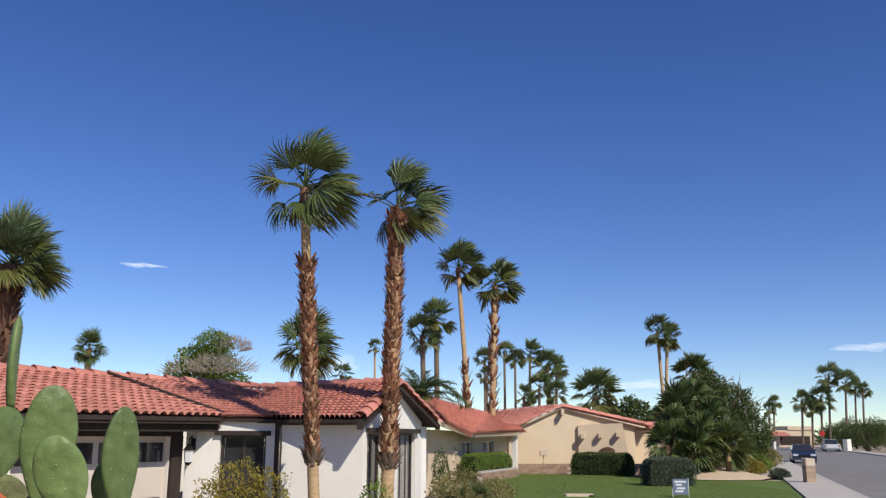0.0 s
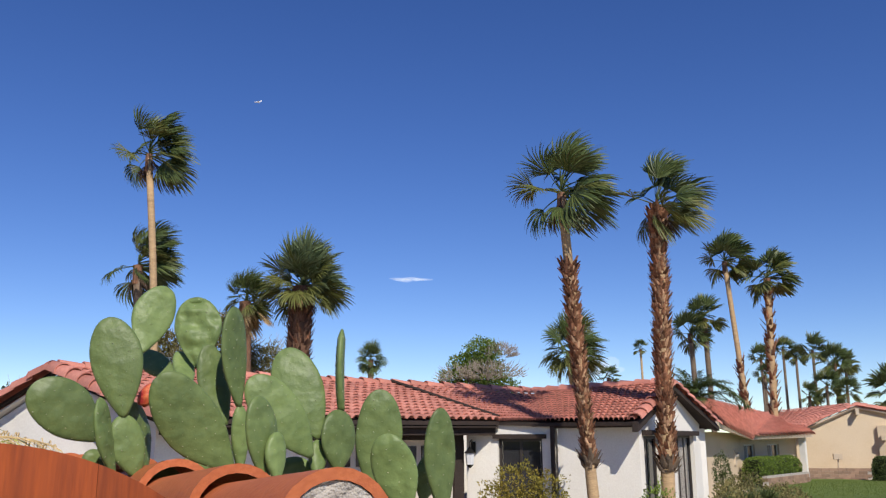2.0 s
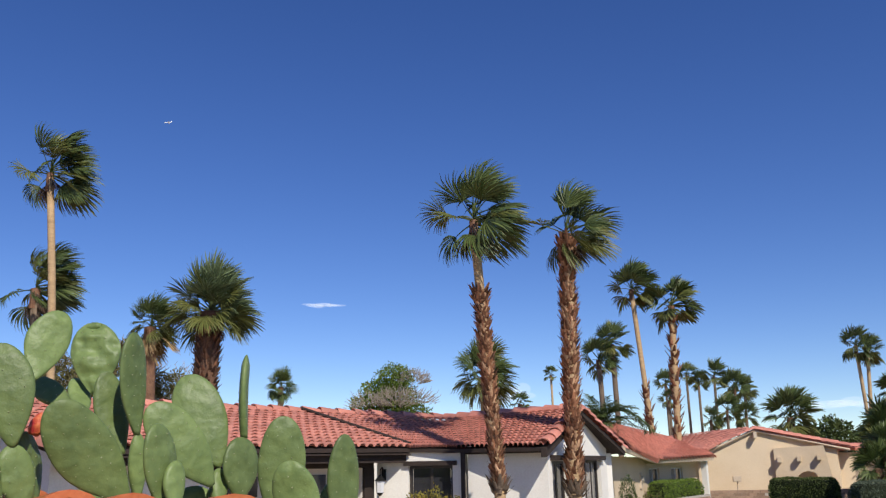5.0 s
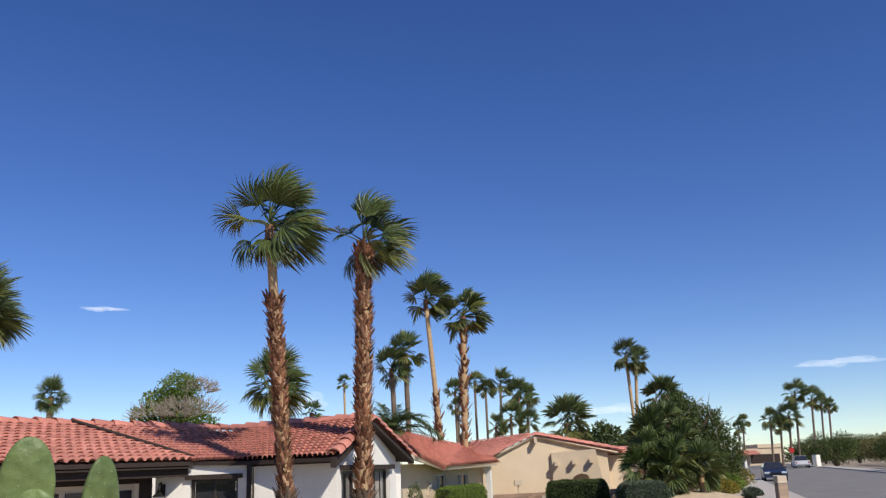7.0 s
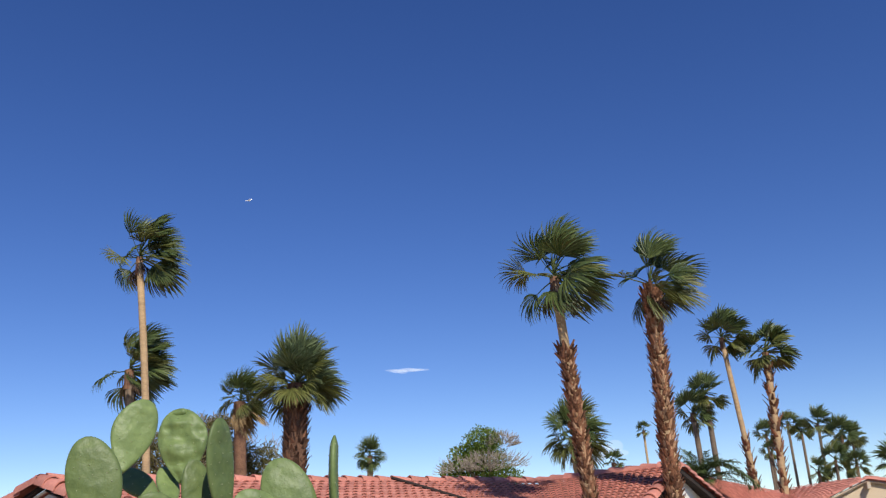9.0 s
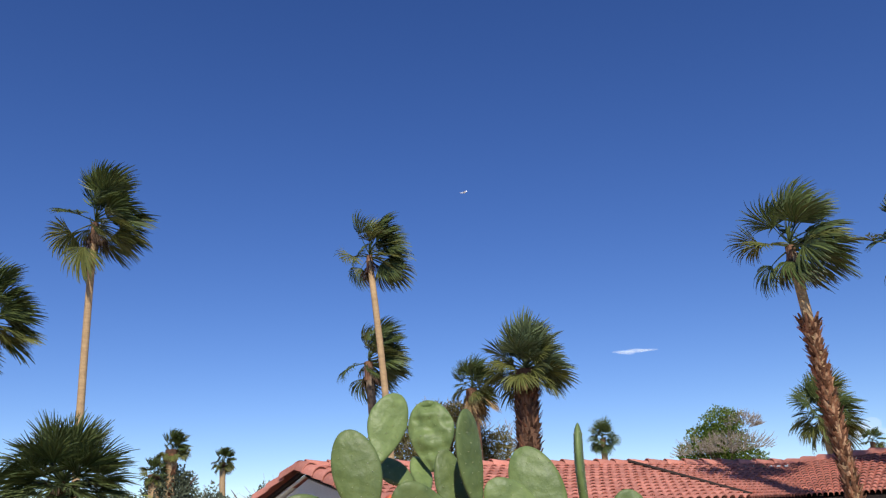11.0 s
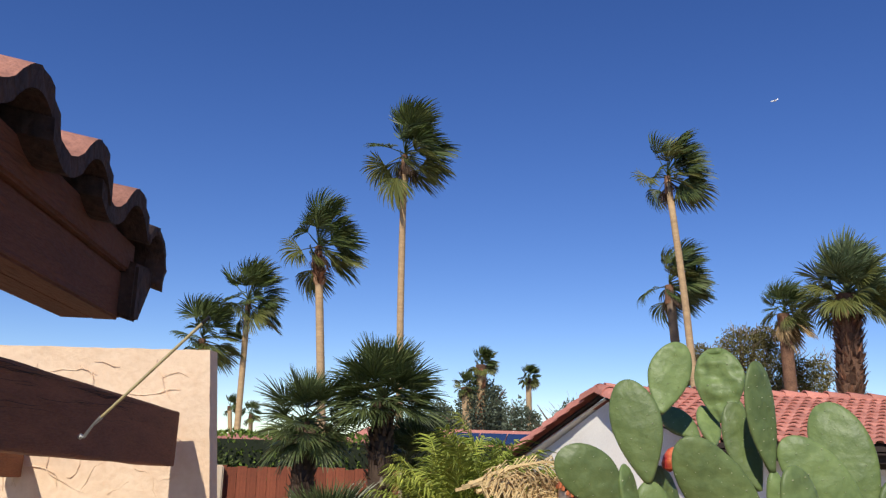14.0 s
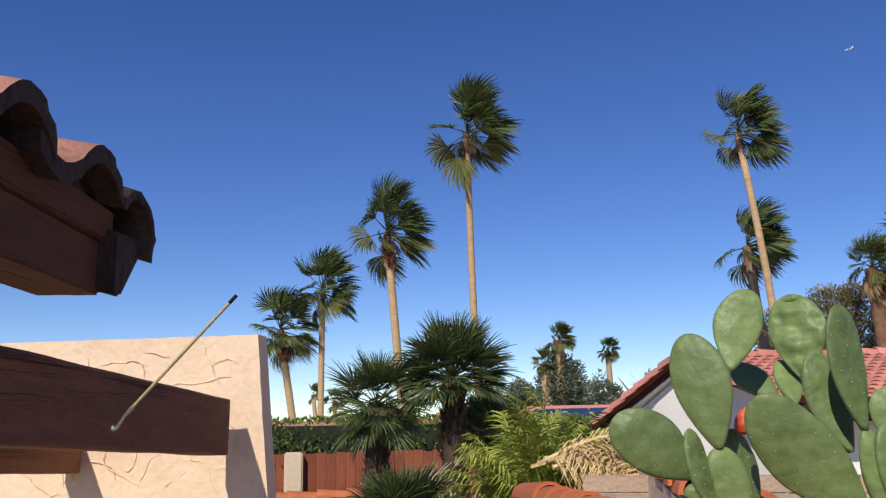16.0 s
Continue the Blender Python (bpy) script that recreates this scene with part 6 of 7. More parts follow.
low_palm("bushy fan palm with a dark fibrous trunk", (-7.58, 4.90, 0), 2.66, 0.125, 0.64, 54, 81, -18)
low_palm("leaning low fan palm with drooping fronds", (-8.05, 4.27, 0), 2.38, 0.12, 0.60, 34, 82, -48)
low_palm("low fan palm clump beside the taller one", (-8.15, 5.70, 0), 1.95, 0.10, 0.64, 24, 83, 20)
low_palm("young fan palm with bluish fronds", (-6.52, 3.72, 0), 1.36, 0.10, 0.55, 36, 84, 5)
FEA = [feather_frond("feather_frond", M["areca"], 1.35, a, 0.50, 40, 90 + i, c, 0.0095, 0.65) for i, (a, c) in enumerate(((0.45, 0.0), (0.65, 0.2), (0.25, -0.2)))]
FED = [feather_frond("dry_feather_frond", M["straw"], 1.3, a, 0.42, 44, 95 + i, c, 0.0062, 0.7) for i, (a, c) in enumerate(((0.75, 0.1), (0.95, -0.15), (0.6, 0.3)))]
arc = empty("feather_palm", (-6.3, 5.5, 0), "yellow-green feather palm clump with some dry fronds", "palm tree")
bpy.context.view_layer.update()
part("trunk", tube(bmesh.new(), [(0, 0, -0.1), (0.05, 0, 0.6), (0, 0, 1.15)], [0.12, 0.10, 0.09], 9), M["bark"], arc, smooth=True)
rnd = random.Random(77)
for k in range(84):
    az, tilt = k * 2.4, rnd.uniform(-55, -8)
    s = rnd.uniform(0.60, 0.86)
    place(new("frond", rnd.choice(FEA)), arc, Matrix.Translation((-6.48 + rnd.uniform(-.35, .35), 5.26 + rnd.uniform(-.35, .35), 1.36 + rnd.uniform(-0.25, 0.15))) @ Matrix.Rotation(az, 4, "Z") @ Matrix.Rotation(radians(tilt), 4, "Y") @ Matrix.Diagonal((s, s, s, 1)))
for k in range(20):
    place(new("dry_frond", FED[k % 3]), arc, Matrix.Translation((-5.95 + 0.025 * k, 4.62 + 0.05 * (k % 4), 1.86 + 0.03 * (k % 3))) @ Matrix.Rotation(radians(15 + 4 * k), 4, "Z") @ Matrix.Rotation(radians(4 + 9 * (k % 4)), 4, "Y") @ Matrix.Rotation(radians(25 * (k % 5) - 50), 4, "X"))

# bushy feather palm behind the wing
FEG = [feather_frond("green_feather_frond", M["frond"], 2.1, a, 0.55, 34, 290 + i, c, 0.022) for i, (a, c) in enumerate(((0.55, 0.0), (0.8, 0.2), (0.4, -0.2)))]
fp = empty("feather_palm", (-0.92, 29.99, 0), "bushy feather palm behind the white house", "palm tree")
bpy.context.view_layer.update()
part("trunk", tube(bmesh.new(), [(0, 0, -0.1), (0.05, 0, 1.6), (0.1, 0, 3.55)], [0.26, 0.22, 0.2], 9), M["bark"], fp, smooth=True)
rnd = random.Random(78)
for k in range(44):
    s = rnd.uniform(0.55, 0.8)
    place(new("frond", rnd.choice(FEG)), fp, Matrix.Translation((-0.80, 29.99, 3.35 + rnd.uniform(-0.1, 0.3))) @ Matrix.Rotation(k * 2.4, 4, "Z") @ Matrix.Rotation(radians(rnd.uniform(-35, 25)), 4, "Y") @ Matrix.Diagonal((s, s, s, 1)))
for k in range(3):
    place(new("frond", FEG[1]), fp, Matrix.Translation((-0.80, 29.99, 3.65 + 0.1 * k)) @ Matrix.Rotation(radians(-15 + 12 * k), 4, "Z") @ Matrix.Rotation(radians(6 + 4 * k), 4, "Y") @ Matrix.Diagonal((0.95, 0.95, 0.95, 1)))

# solar roof of a far house behind the garden
sh = empty("far_house", (-24, 20, 0), "far house with a clay roof and dark solar panels", "house")
bpy.context.view_layer.update()
place(part("wall", box(bmesh.new(), (-5, -0.2, 0), (4, 5, 2.15)), M["stucco_tan"]), sh, along((-24, 20, 0), (-20, 24, 0)))
rf = place(part("roof", slab(bmesh.new(), [(-5.4, -0.8, 2.15), (4.4, -0.8, 2.15), (4.0, 2.4, 2.85), (-5.0, 2.4, 2.85)], 0.1), M["roof_tile"]), sh, along((-24, 20, 0), (-20, 24, 0)))
for k in range(5):
    place(part("solar_panel", slab(bmesh.new(), [(-1.4 + k * 1.02, -0.3, 2.34), (-0.42 + k * 1.02, -0.3, 2.34), (-0.42 + k * 1.02, 1.4, 2.72), (-1.4 + k * 1.02, 1.4, 2.72)], 0.04), M["solar"], None, "dark blue solar panel"), sh, along((-24, 20, 0), (-20, 24, 0)))
# far low pink roof behind the fence
fr = empty("far_house", (-24, 11, 0), "far low house with a pink tile roof", "house")
bpy.context.view_layer.update()
place(part("wall", box(bmesh.new(), (-3, 0, 0), (7, 5, 2.0)), M["stucco_tan"]), fr, along((-26, 9, 0), (-23, 15, 0)))
place(part("roof", slab(bmesh.new(), [(-3.4, -0.5, 2.0), (7.4, -0.5, 2.0), (7.0, 2.4, 2.4), (-3.0, 2.4, 2.4)], 0.1), M["roof_tile"]), fr, along((-26, 9, 0), (-23, 15, 0)))

# trees beyond
tree("broad olive-toned tree behind the roof", (-18.1, 26.6, 0), 0.22, [((0.3, 0.1, 5.9), (1.2, 1.1, 0.9)), ((-1.1, -0.6, 5.6), (0.8, 0.8, 0.6)), ((1.3, 0.8, 5.2), (0.8, 0.9, 1.0)), ((-0.4, -0.2, 4.8), (1.4, 1.1, 0.8)), ((1.5, 0.9, 4.4), (0.9, 0.8, 0.6)), ((2.2, 1.3, 4.9), (0.8, 0.8, 0.9)), ((0.9, 0.5, 6.3), (0.6, 0.6, 0.5)), ((-1.6, -0.9, 5.0), (0.7, 0.7, 0.6))], 26000, 0.09, "leaf_olive", 101, twigs=40)
tree("half-bare tree with green top and grey twigs", (-10.4, 38.9, 0), 0.2, [((-0.11, 0, 6.25), (1.08, 0.99, 0.72)), ((-1.03, 0, 5.55), (0.96, 0.88, 0.72)), ((-0.23, 0.3, 5.35), (1.44, 0.99, 0.84)), ((-1.84, 0, 4.95), (0.6, 0.66, 0.48)), ((-0.9, 0.2, 4.45), (1.4, 0.9, 0.7)), ((0.6, 0.2, 4.5), (1.2, 0.9, 0.7))], 12500, 0.12, "leaf_bright", 102, twigs=330, bare=[((0.45, -0.6, 4.85), (1.7, 1.0, 0.85)), ((-0.6, -0.8, 4.75), (1.8, 1.0, 0.8)), ((0.75, 0, 5.9), (0.85, 0.9, 0.66))])
tree("bare grey shrub behind the roof", (-14.3, 41.0, 0), 0.08, [((0, 0, 3.6), (0.7, 0.6, 0.7))], 260, 0.12, "leaf_olive", 103, twigs=90)
tree("dark green tree among far palms", (-47.0, 38.5, 0), 0.4, [((0, 0, 4.6), (2.2, 2.0, 2.8)), ((-2.6, -1.5, 3.6), (1.6, 1.5, 2.0))], 11000, 0.24, "leaf_grey", 104)
tree("grey-green trees behind the garden", (-47.0, 46.5, 0), 0.3, [((-4.6, -3.5, 3.6), (2.2, 2.0, 1.5)), ((-2.6, -2, 3.9), (2.4, 2.0, 2.0)), ((1.5, 0, 4.1), (2.4, 2.0, 2.0)), ((5.0, 2, 3.4), (2.2, 2, 1.7)), ((8.0, 4, 3.0), (2.4, 2, 1.5))], 19000, 0.22, "leaf_grey", 105, twigs=30)
tree("grey-green trees behind the garden", (-57.0, 30.0, 0), 0.3, [((0, 0, 2.6), (3, 3, 1.6)), ((2, 6, 2.4), (3, 3, 1.5)), ((4, 12, 3.0), (3, 3, 2.0))], 11000, 0.24, "leaf", 106)
tree("far dark tree line", (26.0, 120.0, 0), 0.4, [((k * 3.4 - 6, 0, 3.6 + (k % 3) * 0.8), (2.6, 2.2, 2.6)) for k in range(5)], 7000, 0.55, "leaf", 107)
# big clump beside the tan house
tree("dense dark green tree beside the lawn", (15.9, 51.0, 0), 0.35, [((-0.2, 0, 4.7), (1.7, 1.8, 1.5)), ((1.6, 0.5, 3.9), (1.6, 1.5, 1.6)), ((-1.6, 0.3, 3.0), (1.6, 1.5, 1.7)), ((2.6, 0.5, 2.2), (1.5, 1.5, 1.9)), ((0.4, -0.3, 2.4), (2.2, 1.5, 1.9))], 36000, 0.14, "leaf", 108, twigs=20)
fan_palm("broad fan palm among dark foliage", (15.5, 52.6, 0), (15.5, 52.6, 5.5), 0.25, 0.25, 1.45, 44, 0.1, far=True, seed=109)
fan_palm("low fan palm at the edge of the lawn", (12.3, 44.7, 0), (12.3, 44.7, 3.2), 0.2, 0.2, 1.5, 46, 0.1, far=True, seed=110, low=-50)
for i_, (x_, y_, z_) in enumerate(((13.7, 44.3, 2.6), (11.8, 43.6, 2.3), (14.3, 43.3, 1.5), (12.5, 42.8, 1.2), (13.4, 45.2, 3.7))):
    fan_palm("low fan palm in a dense clump by the lawn", (x_, y_, 0), (x_, y_, z_), 0.16, 0.16, 1.25, 44, 0.05, ("green", "olive", "green"), far=True, seed=210 + i_, low=-60, group="fan palm clump by the lawn")
fan_palm("low fan palm at the edge of the lawn", (12.9, 43.2, 0), (12.9, 43.2, 1.7), 0.2, 0.2, 1.4, 40, 0.0, far=True, seed=111, low=-60)
fan_palm("low fan palm at the edge of the lawn", (11.3, 43.3, 0), (11.3, 43.3, 1.5), 0.2, 0.2, 1.3, 40, 0.0, far=True, seed=112, low=-60)
hedge_box("grey-green clipped hedge on the lawn", (8.75, 36.3), (10.75, 36.8), 1.1, 0.05, 1.22, 9000, 0.06, "leaf_grey", 113)
hedge_box("dark clipped hedge before the tan house", (6.9, 46.6), (9.95, 45.6), 1.0, 0.05, 1.2, 9000, 0.08, "leaf", 114)
hedge_box("bright green clipped hedge in the planter", (1.5, 39.8), (3.6, 44.8), 0.8, 0.1, 1.25, 9000, 0.075, "leaf_bright", 115)
bush("shrub", "tall clipped green shrub by the wall", "shrub", (-0.05, 30.0, 0), [((0, 0, 0.9), (0.35, 0.35, 0.85))], 2200, 0.06, "leaf", 116, 3)
# front garden of the white house
bush("shrub", "yellow-green flowering shrub by the entry", "shrub", (-3.05, 13.2, 0), [((0, 0, 1.28), (0.52, 0.5, 0.55)), ((-0.38, 0, 0.95), (0.42, 0.4, 0.6)), ((0.42, 0, 1.12), (0.42, 0.4, 0.55)), ((0, 0, 0.7), (0.5, 0.5, 0.6))], 6500, 0.05, "leaf_yellow", 121, 9)
bush("shrub", "dark low shrub at the base of the wall", "shrub", (-2.45, 14.2, 0), [((0, 0, 0.45), (0.45, 0.3, 0.42))], 1500, 0.05, "leaf", 122, 4)
bush("shrub", "bright green shrub before the gable wall", "shrub", (-1.05, 14.0, 0), [((0, 0, 0.85), (0.33, 0.35, 0.65)), ((0.15, 0.2, 0.5), (0.4, 0.4, 0.5))], 2600, 0.055, "leaf_bright", 123, 5)
bush("shrub", "tangled green and brown garden shrubs", "shrub", (0.05, 17.0, 0), [((0, 0, 0.7), (0.45, 0.8, 0.65)), ((0.5, 1.5, 0.5), (0.5, 0.9, 0.5)), ((0.2, 3.0, 0.8), (0.5, 0.9, 0.6))], 5000, 0.065, "leaf_olive", 124, 9)
bush("shrub", "dry straw-coloured ornamental grass", "shrub", (0.7, 16.0, 0), [((0, 0, 0.42), (0.55, 0.6, 0.4)), ((0.4, 2.0, 0.42), (0.5, 0.8, 0.42)), ((-0.5, -0.6, 0.3), (0.4, 0.5, 0.35))], 5000, 0.11, "frond_dry", 125, 5, aspect=0.12)
bush("shrub", "mixed low garden shrubs", "shrub", (1.2, 22.0, 0), [((0, 0, 0.5), (0.6, 1.2, 0.5)), ((0.3, 3, 0.5), (0.7, 1.5, 0.5)), ((-0.6, 1, 0.7), (0.5, 1.0, 0.7))], 4000, 0.07, "leaf_olive", 126, 6)
low_palm("small dark palmetto in the front garden", (0.25, 18.6, 0), 0.55, 0.08, 0.55, 26, 86, 0)
low_palm("small dark palmetto in the front garden", (0.75, 20.5, 0), 0.5, 0.08, 0.55, 26, 87, 0)
yu = empty("yucca", (-0.95, 13.0, 0), "pale spiky yucca at the foot of the palm", "yucca")
bm = bmesh.new()
rnd = random.Random(9)
for k in range(60):
    a, e = k * 2.4, rnd.uniform(0.35, 1.4)
    d = Vector((math.cos(a) * math.cos(e), math.sin(a) * math.cos(e), math.sin(e)))
    s = d.cross(Vector((0, 0, 1))).normalized() * 0.018
    p, q = d * 0.35, d * rnd.uniform(0.6, 0.85) - Vector((0, 0, 0.06))
    v = [bm.verts.new(x_ + Vector((0, 0, 0.35))) for x_ in (-s * 0.6, s * 0.6, p + s, p - s, q)]
    bm.faces.new((v[0], v[1], v[2], v[3])), bm.faces.new((v[3], v[2], v[4]))
part("leaves", bm, M["leaf_grey"], yu, "pale blue-green pointed leaves")
part("stem", tube(bmesh.new(), [(0, 0, 0), (0, 0, 0.4)], [0.06, 0.05], 7), M["bark"], yu)
# shrubs along the street
for i, (x, y, h, w, mt) in enumerate(((16.6, 47.0, 0.8, 1.0, "leaf_yellow"), (18.2, 50.5, 1.0, 1.1, "leaf_bright"), (19.6, 53.8, 1.3, 1.2, "leaf_olive"), (16.9, 43.6, 0.45, 0.55, "leaf_grey"), (21.5, 58.0, 1.2, 1.4, "leaf_yellow"), (23.0, 63.0, 1.5, 1.5, "leaf"), (17.6, 55.5, 1.6, 1.5, "leaf"), (20.0, 61.0, 2.2, 1.8, "leaf"))):
    bush("shrub", {"leaf_yellow": "yellow-green shrub by the pavement", "leaf_bright": "bright green shrub by the pavement", "leaf_olive": "olive-toned shrub by the pavement", "leaf_grey": "grey-green clipped shrub by the pavement", "leaf": "dark green shrub by the pavement"}[mt], "shrub", (x, y, 0), [((0, 0, h * 0.6), (w, w, h * 0.65)), ((0.4 * w, 0.3 * w, h * 0.5), (w * 0.7, w * 0.7, h * 0.5))], 2600, 0.10, mt, 130 + i, 6)
for i, (x, y, h, w) in enumerate(((66, 118, 5.2, 4.5), (62, 108, 4.6, 4.0), (58, 96, 5.4, 4.2), (72, 130, 5.0, 5), (53.5, 88, 5.6, 3.8), (49.5, 80.5, 6.2, 3.4), (47.0, 75.0, 5.0, 2.8), (78, 150, 5.0, 6), (85, 170, 5.5, 7), (63, 128, 5.0, 4), (66, 142, 5.4, 4))):
    tree("dark green tree across the street", (x, y, 0), 0.3, [((0, 0, h * 0.45), (w, w, h * 0.45)), ((w * 0.4, 0.2, h * 0.7), (w * 0.6, w * 0.6, h * 0.35)), ((-w * 0.5, 0, h * 0.5), (w * 0.5, w * 0.5, h * 0.35))], 9000, 0.22, "leaf" if i % 4 else "leaf_olive", 150 + i)

# ---- street things ----
def car(name, label, m, paint, L=4.6, W=1.8, H=1.45, pickup=False):
    th = empty(name, (0, 0, 0), label, "car" if not pickup else "pickup truck")
    th.matrix_world = m
    bpy.context.view_layer.update()
    hood, k = 0.78 * H / 1.45, H / 1.45
    if pickup:
        low = [(-L / 2, 0.35), (-L / 2, 1.05), (0.1, 1.05), (0.1, 1.05), (1.15, 1.05), (L / 2 - 0.1, 0.98), (L / 2, 0.6), (L / 2, 0.35)]
        cab = [(-0.75, 1.05), (-0.6, 1.72), (0.55, 1.72), (1.15, 1.05)]
    else:
        low = [(-L / 2, 0.35), (-L / 2, 0.85 * k), (-L / 2 + 0.5, 0.95 * k), (0.9, 0.95 * k), (L / 2 - 0.25, hood), (L / 2, 0.6), (L / 2, 0.30)]
        cab = [(-L / 2 + 0.35, 0.95 * k), (-1.05, 1.42 * k), (0.1, H), (1.0, 0.95 * k)]
    def loft(prof, w0, w1, zmid):
        bm = bmesh.new()
        rows = []
        for y in (-1, -0.9, 0.9, 1):
            rows.append([bm.verts.new((x, y * (w0 if z <= zmid else w1) / 2, z - (0.04 if abs(y) == 1 and z > zmid else 0))) for x, z in prof])
        for a, b in zip(rows, rows[1:]):
            for i in range(len(prof)):
                j = (i + 1) % len(prof)
                bm.faces.new((a[i], a[j], b[j], b[i]))
        bm.faces.new(rows[0][::-1]), bm.faces.new(rows[-1])
        bmesh.ops.recalc_face_normals(bm, faces=bm.faces)
        return bm
    body = part("body", loft(low, W, W, 9), M[paint], th, smooth=False)
    part("cabin", loft(cab, W * 0.94, W * 0.76, 1.0 * k), M["glass"], th, "dark tinted glass cabin")
    bm = bmesh.new()
    (xa, za), (xb, zb) = cab[1], cab[2]
    box(bm, (xa - 0.05, -W * 0.37, za - 0.02), (xb + 0.03, W * 0.37, zb + 0.02), None, 0.02)
    part("roof", bm, M[paint], th)
    for x in (-L * 0.31, L * 0.31):
        for y in (-1, 1):
            wh = part("wheel", tube(bmesh.new(), [(x, y * W * 0.40, 0.32), (x, y * W * 0.505, 0.32)], [0.32, 0.32], 16), M["rubber"], th)
            part("rim", tube(bmesh.new(), [(x, y * W * 0.5, 0.32), (x, y * W * 0.512, 0.32)], [0.2, 0.18], 12), M["steel"], wh)
    for y in (-1, 1):
        part("headlight", box(bmesh.new(), (L / 2 - 0.14, y * W * 0.36 - 0.2, 0.60), (L / 2 + 0.015, y * W * 0.36 + 0.2, 0.74), None, 0.02), M["lamp_glass"], th)
        part("tail_light", box(bmesh.new(), (-L / 2 - 0.012, y * W * 0.42 - 0.1, 0.68), (-L / 2 + 0.1, y * W * 0.42 + 0.1, 0.90), None, 0.01), M["red_lens"], th)
        part("mirror", box(bmesh.new(), (0.75, y * W * 0.5 - 0.09, 0.98 * k), (0.88, y * W * 0.5 + 0.12, 1.10 * k), None, 0.02), M[paint], th)
    part("grille", box(bmesh.new(), (L / 2 - 0.02, -0.45, 0.45), (L / 2 + 0.012, 0.45, 0.66)), M["iron"], th)
    part("number_plate", box(bmesh.new(), (L / 2 + 0.012, -0.24, 0.36), (L / 2 + 0.022, 0.24, 0.46)) if not pickup else box(bmesh.new(), (-L / 2 - 0.02, -0.24, 0.5), (-L / 2 - 0.01, 0.24, 0.6)), M["sign_white"], th)
    part("bumper", box(bmesh.new(), (-L / 2 - 0.06, -W * 0.48, 0.33), (-L / 2 + 0.05, W * 0.48, 0.55), None, 0.03), M["steel"] if pickup else M[paint], th)
    return th


face = math.degrees(math.atan2(-RD.y, -RD.x))
car("car", "dark blue saloon parked at the kerb", pose(*(KERB + RN * 1.25 + RD * 44), 0, 0, face), "paint_blue")
car("pickup_truck", "white pickup truck driving off down the street", pose(56.2, 125.0, 0, 0, 0, face + 180), "paint_white", 5.4, 1.95, 1.75, True)
car("car", "white van far down the street", pose(54.5, 158, 0, 0, 0, face + 90), "paint_white", 5.0, 1.95, 1.9)
car("car", "dark grey car far down the street", pose(47.5, 150, 0, 0, 0, face), "paint_grey", 4.4, 1.8, 1.5)
# brick mailbox pillar beside the pavement
pil = empty("mailbox_pillar", (16.4, 38.9, 0.0), "tan brick mailbox pillar with a pale top", "mailbox")
bpy.context.view_layer.update()
part("core", box(bmesh.new(), (-0.20, -0.20, 0), (0.20, 0.20, 1.12)), M["mortar"], pil)
bl = bmesh.new()
box(bl, (-0.21, -0.215, 0.004), (0.21, 0.215, 0.096))
bm_ = mesh_of(bl, "brick", M["block"])
for k in range(8):
    place(new("brick", bm_), pil, Matrix.Translation((16.4, 38.9, k * 0.1)))
part("cap", box(bmesh.new(), (-0.22, -0.22, 0.82), (0.22, 0.22, 1.16), None, 0.02), M["beige_trim"], pil, "pale stucco mailbox head")
tagged(part("white_pillar", box(bmesh.new(), (-0.42, -0.42, 0), (0.42, 0.42, 1.75), pose(58.6, 125.0, 0, 0, 0, 20), 0.05), M["stucco_white"]), "white stucco pillar across the street", "pillar")
for x, y in ((50.6, 140.0), (54.2, 141.0)):
    tagged(part("white_post", box(bmesh.new(), (-0.2, -0.2, 0), (0.2, 0.2, 1.3), pose(x, y, 0), 0.04), M["stucco_white"]), "small white post by the street", "post")
ss = empty("stop_sign", (59.5, 135.0, 0), "red octagonal sign on a steel pole", "road sign")
bpy.context.view_layer.update()
part("pole", tube(bmesh.new(), [(0, 0, 0), (0, 0, 2.9)], [0.05, 0.05], 6), M["steel"], ss)
part("plate", tube(bmesh.new(), [(0, -0.06, 2.6), (0, -0.10, 2.6)], [0.45, 0.45], 8), M["sign_red"], ss)
ls = empty("lawn_sign", (8.15, 29.9, 0.06), "small lawn sign on thin posts", "sign")
bpy.context.view_layer.update()
part("board", box(bmesh.new(), (-0.26, -0.015, 0.10), (0.26, 0.015, 0.62), None, 0.004), M["sign_blue"], ls)
for k, (a, b, z) in enumerate(((-0.2, 0.2, 0.5), (-0.16, 0.05, 0.40), (-0.12, 0.16, 0.28), (-0.18, 0.1, 0.18))):
    part("text_bar", box(bmesh.new(), (a, -0.022, z), (b, -0.016, z + 0.06)), M["sign_white"], ls, "pale bar of unreadable writing")
for x in (-0.27, 0.28):
    part("leg", tube(bmesh.new(), [(x, 0, -0.1), (x, 0, 0.66 if x > 0 else 0.3)], [0.012, 0.012], 6), M["frame_white"], ls)
ub = empty("utility_box", (4.8, 30.4, 0.0), "low beige utility box in the lawn", "utility box")
bpy.context.view_layer.update()
part("lid", box(bmesh.new(), (-0.55, -0.3, 0.0), (0.45, 0.3, 0.14), None, 0.03), M["beige_trim"], ub)
part("hatch", box(bmesh.new(), (0.25, -0.31, 0.02), (0.44, -0.29, 0.12)), M["iron"], ub, "dark hatch")
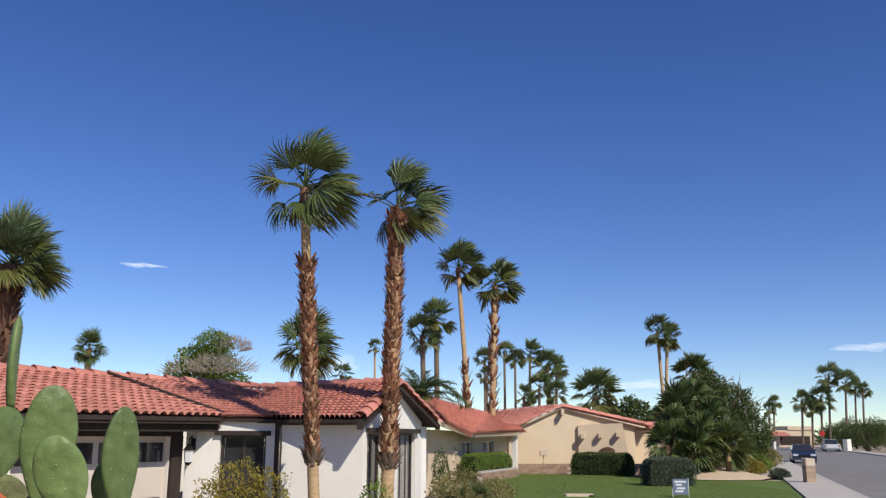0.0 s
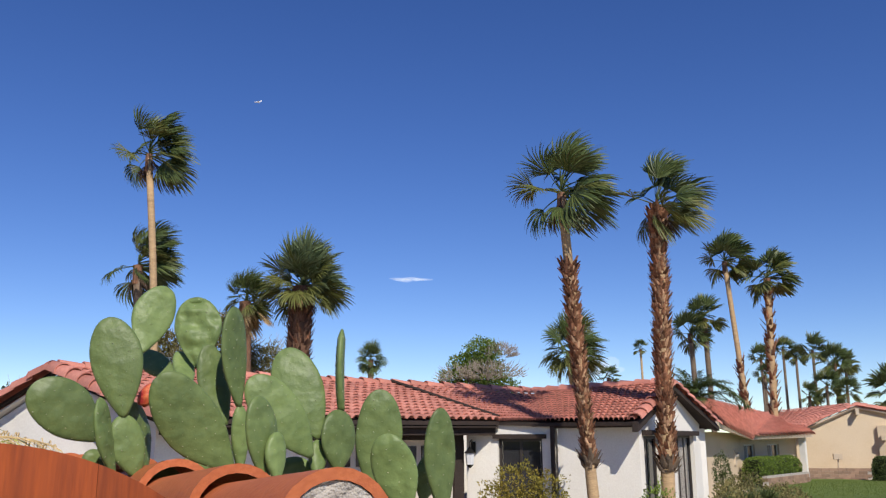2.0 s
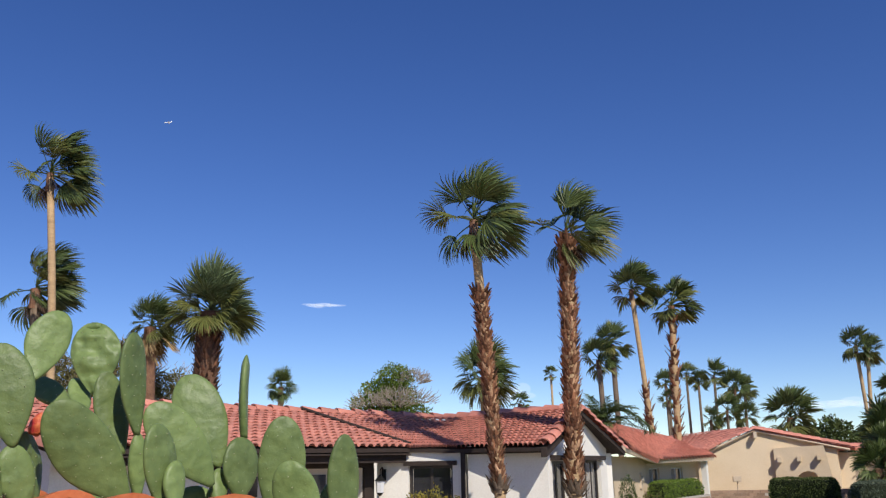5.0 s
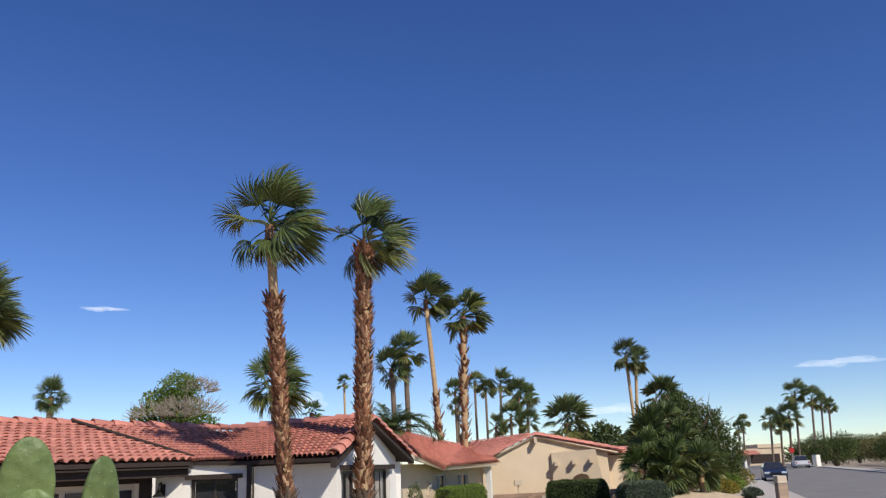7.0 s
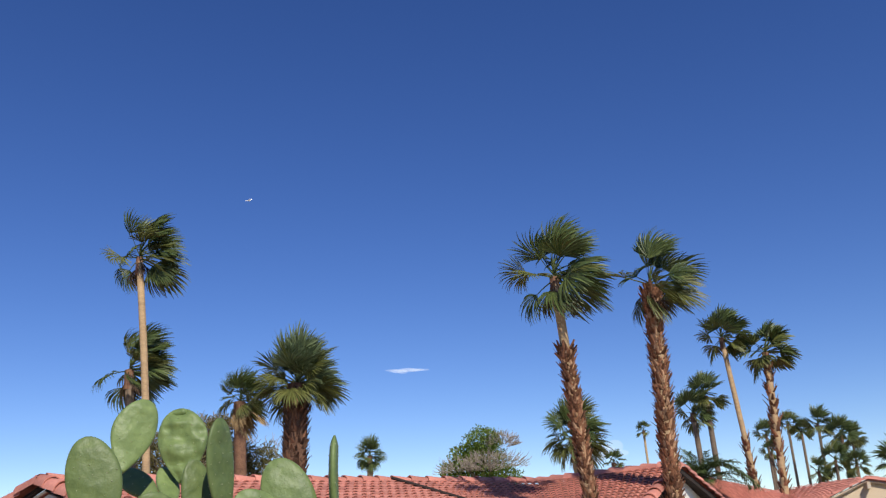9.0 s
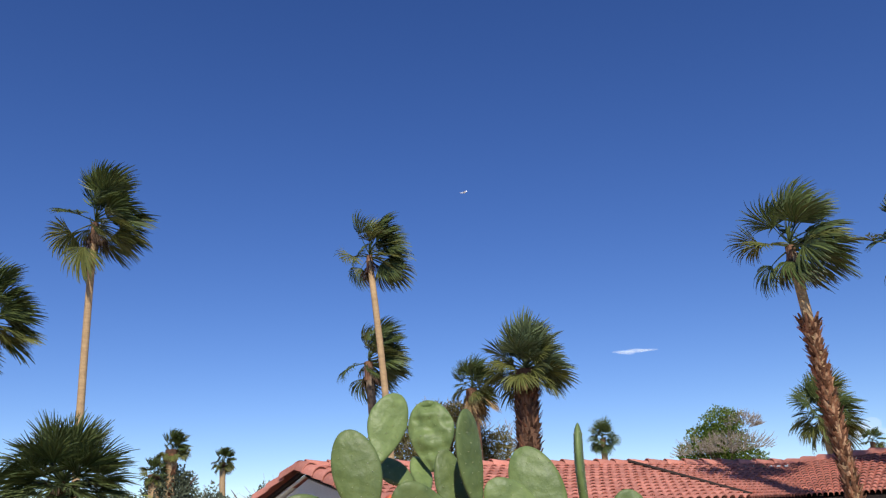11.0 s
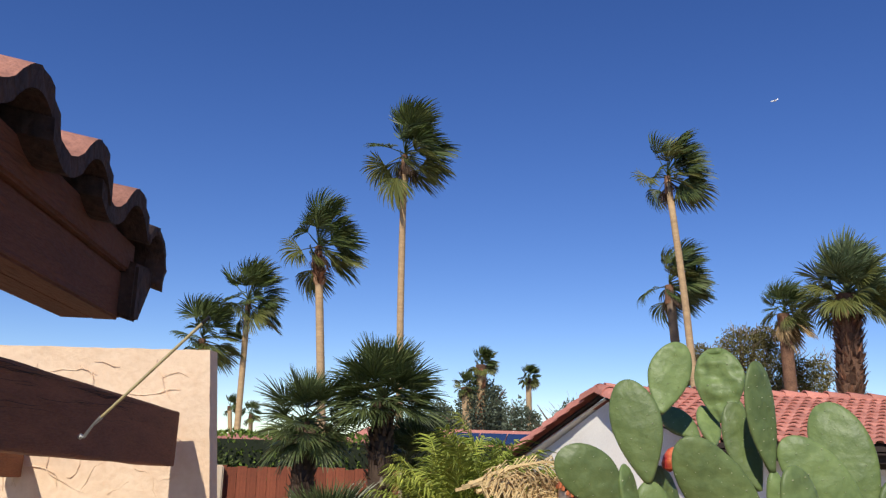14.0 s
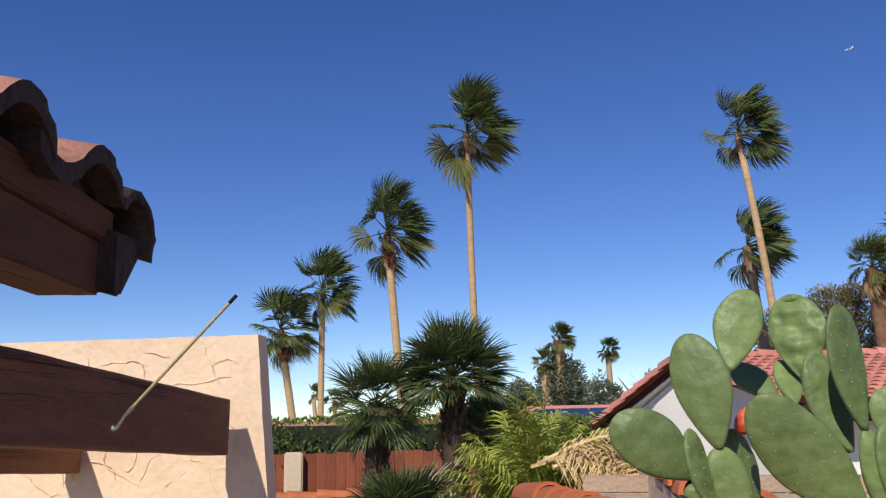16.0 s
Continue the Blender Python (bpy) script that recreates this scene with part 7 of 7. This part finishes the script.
# house across the end of the street
fh = empty("far_house", (73.5, 178, 0), "far tan house at the bend of the street", "house")
bpy.context.view_layer.update()
part("wall", box(bmesh.new(), (-5.5, -2, 0), (2.2, 6, 3.4)), M["stucco_tan"], fh)
part("parapet", box(bmesh.new(), (-3.0, -2.2, 3.4), (2.4, 6.2, 4.2), None, 0.05), M["stucco_tan"], fh)
part("roof", slab(bmesh.new(), [(-8, -4.5, 2.4), (-3.4, -4.5, 2.4), (-3.6, -2.0, 3.1), (-7.6, -2.0, 3.1)], 0.2), M["roof_tile"], fh)
# entrance shade put on as a flat dark box, without a recess
part("shade", box(bmesh.new(), (-4.6, -2.05, 0.4), (1.5, -1.9, 2.2)), M["dark_wood"], fh, "flat dark panel for the shade of an entrance")
# far woods that close the horizon
rnd = random.Random(300)
bm = bmesh.new()
for k in range(95):
    a = radians(-40 + 140 * k / 94)
    r = rnd.uniform(215, 250)
    c = Vector((-math.sin(a) * r, math.cos(a) * r, 0))
    h = rnd.uniform(2.2, 4.2)
    leaf_cloud(bm, [((c.x, c.y, h * 0.55), (rnd.uniform(5, 8), rnd.uniform(5, 8), h * 0.6))], 260, 1.0, rnd, 0.6)
tagged(part("far_woods", bm, M["leaf"]), "distant line of dark green trees", "trees", kind="stuff")
# small aircraft high in the sky
ac = empty("aircraft", (-308, 514, 246), "small white airliner high in the sky", "aircraft")
ac.matrix_world = pose(-308, 514, 246, 0, -8, 28)
bpy.context.view_layer.update()
part("fuselage", tube(bmesh.new(), [(-2.6, 0, 0), (-1.9, 0, 0), (1.6, 0, 0.0), (2.7, 0, 0.25)], [0.1, 0.32, 0.32, 0.08], 10), M["plane_white"], ac, smooth=True)
bm = bmesh.new()
slab(bm, [(-0.5, 0, -0.05), (0.7, 2.6, 0.1), (1.05, 2.6, 0.1), (0.7, 0, -0.05), (1.05, -2.6, 0.1), (0.7, -2.6, 0.1)], 0.06)
part("wing", bm, M["plane_white"], ac)
part("tail_fin", box(bmesh.new(), (2.0, -0.04, 0.2), (2.7, 0.04, 1.1)), M["plane_white"], ac)


# thin cloud streaks; they glow by themselves in place of sunlight
def cloud(label, at, w, h, n, seed):
    rnd = random.Random(seed)
    bm = bmesh.new()
    for k in range(n):
        f = k / max(1, n - 1) * 2 - 1
        bmesh.ops.create_icosphere(bm, subdivisions=2, radius=1.0, matrix=Matrix.Translation((f * w * 0.75, rnd.uniform(-.3, .3) * w * 0.2, rnd.uniform(-0.2, 0.2) * h)) @ Matrix.Diagonal((w * rnd.uniform(0.16, 0.42), w * 0.2, h * (1 - 0.6 * f * f) * rnd.uniform(0.35, 0.6), 1)))
    ob = tagged(part("cloud", bm, CLOUD, smooth=True), label, "cloud", kind="structure")
    ob.matrix_world = Matrix.Translation(at) @ Matrix.Rotation(math.atan2(-at[0], at[1]), 4, "Z")
    ob.visible_shadow = False
    return ob


CLOUD = bpy.data.materials.new("cloud_glow")
CLOUD.use_nodes = True
n_, l_ = CLOUD.node_tree.nodes, CLOUD.node_tree.links
tr_, mx_, em_ = n_.new("ShaderNodeBsdfTransparent"), n_.new("ShaderNodeMixShader"), n_.new("ShaderNodeEmission")
# emission gives the clouds their sunlit white
em_.inputs[0].default_value, em_.inputs[1].default_value = (0.86, 0.90, 0.96, 1), 1.35
mx_.inputs[0].default_value = 0.085
l_.new(tr_.outputs[0], mx_.inputs[1]), l_.new(em_.outputs[0], mx_.inputs[2]), l_.new(mx_.outputs[0], n_["Material Output"].inputs[0])

cloud("thin white cloud streak in the blue sky", (-306.7, 846, 171.5), 22, 4.5, 10, 1)
cloud("soft white cloud low behind the roof", (-118, 893, 76), 30, 20, 8, 2)
cloud("pale cloud low on the horizon", (205, 877, 54), 44, 9, 7, 3)
cloud("pale cloud low on the horizon", (411, 800, 86), 40, 8, 7, 4)
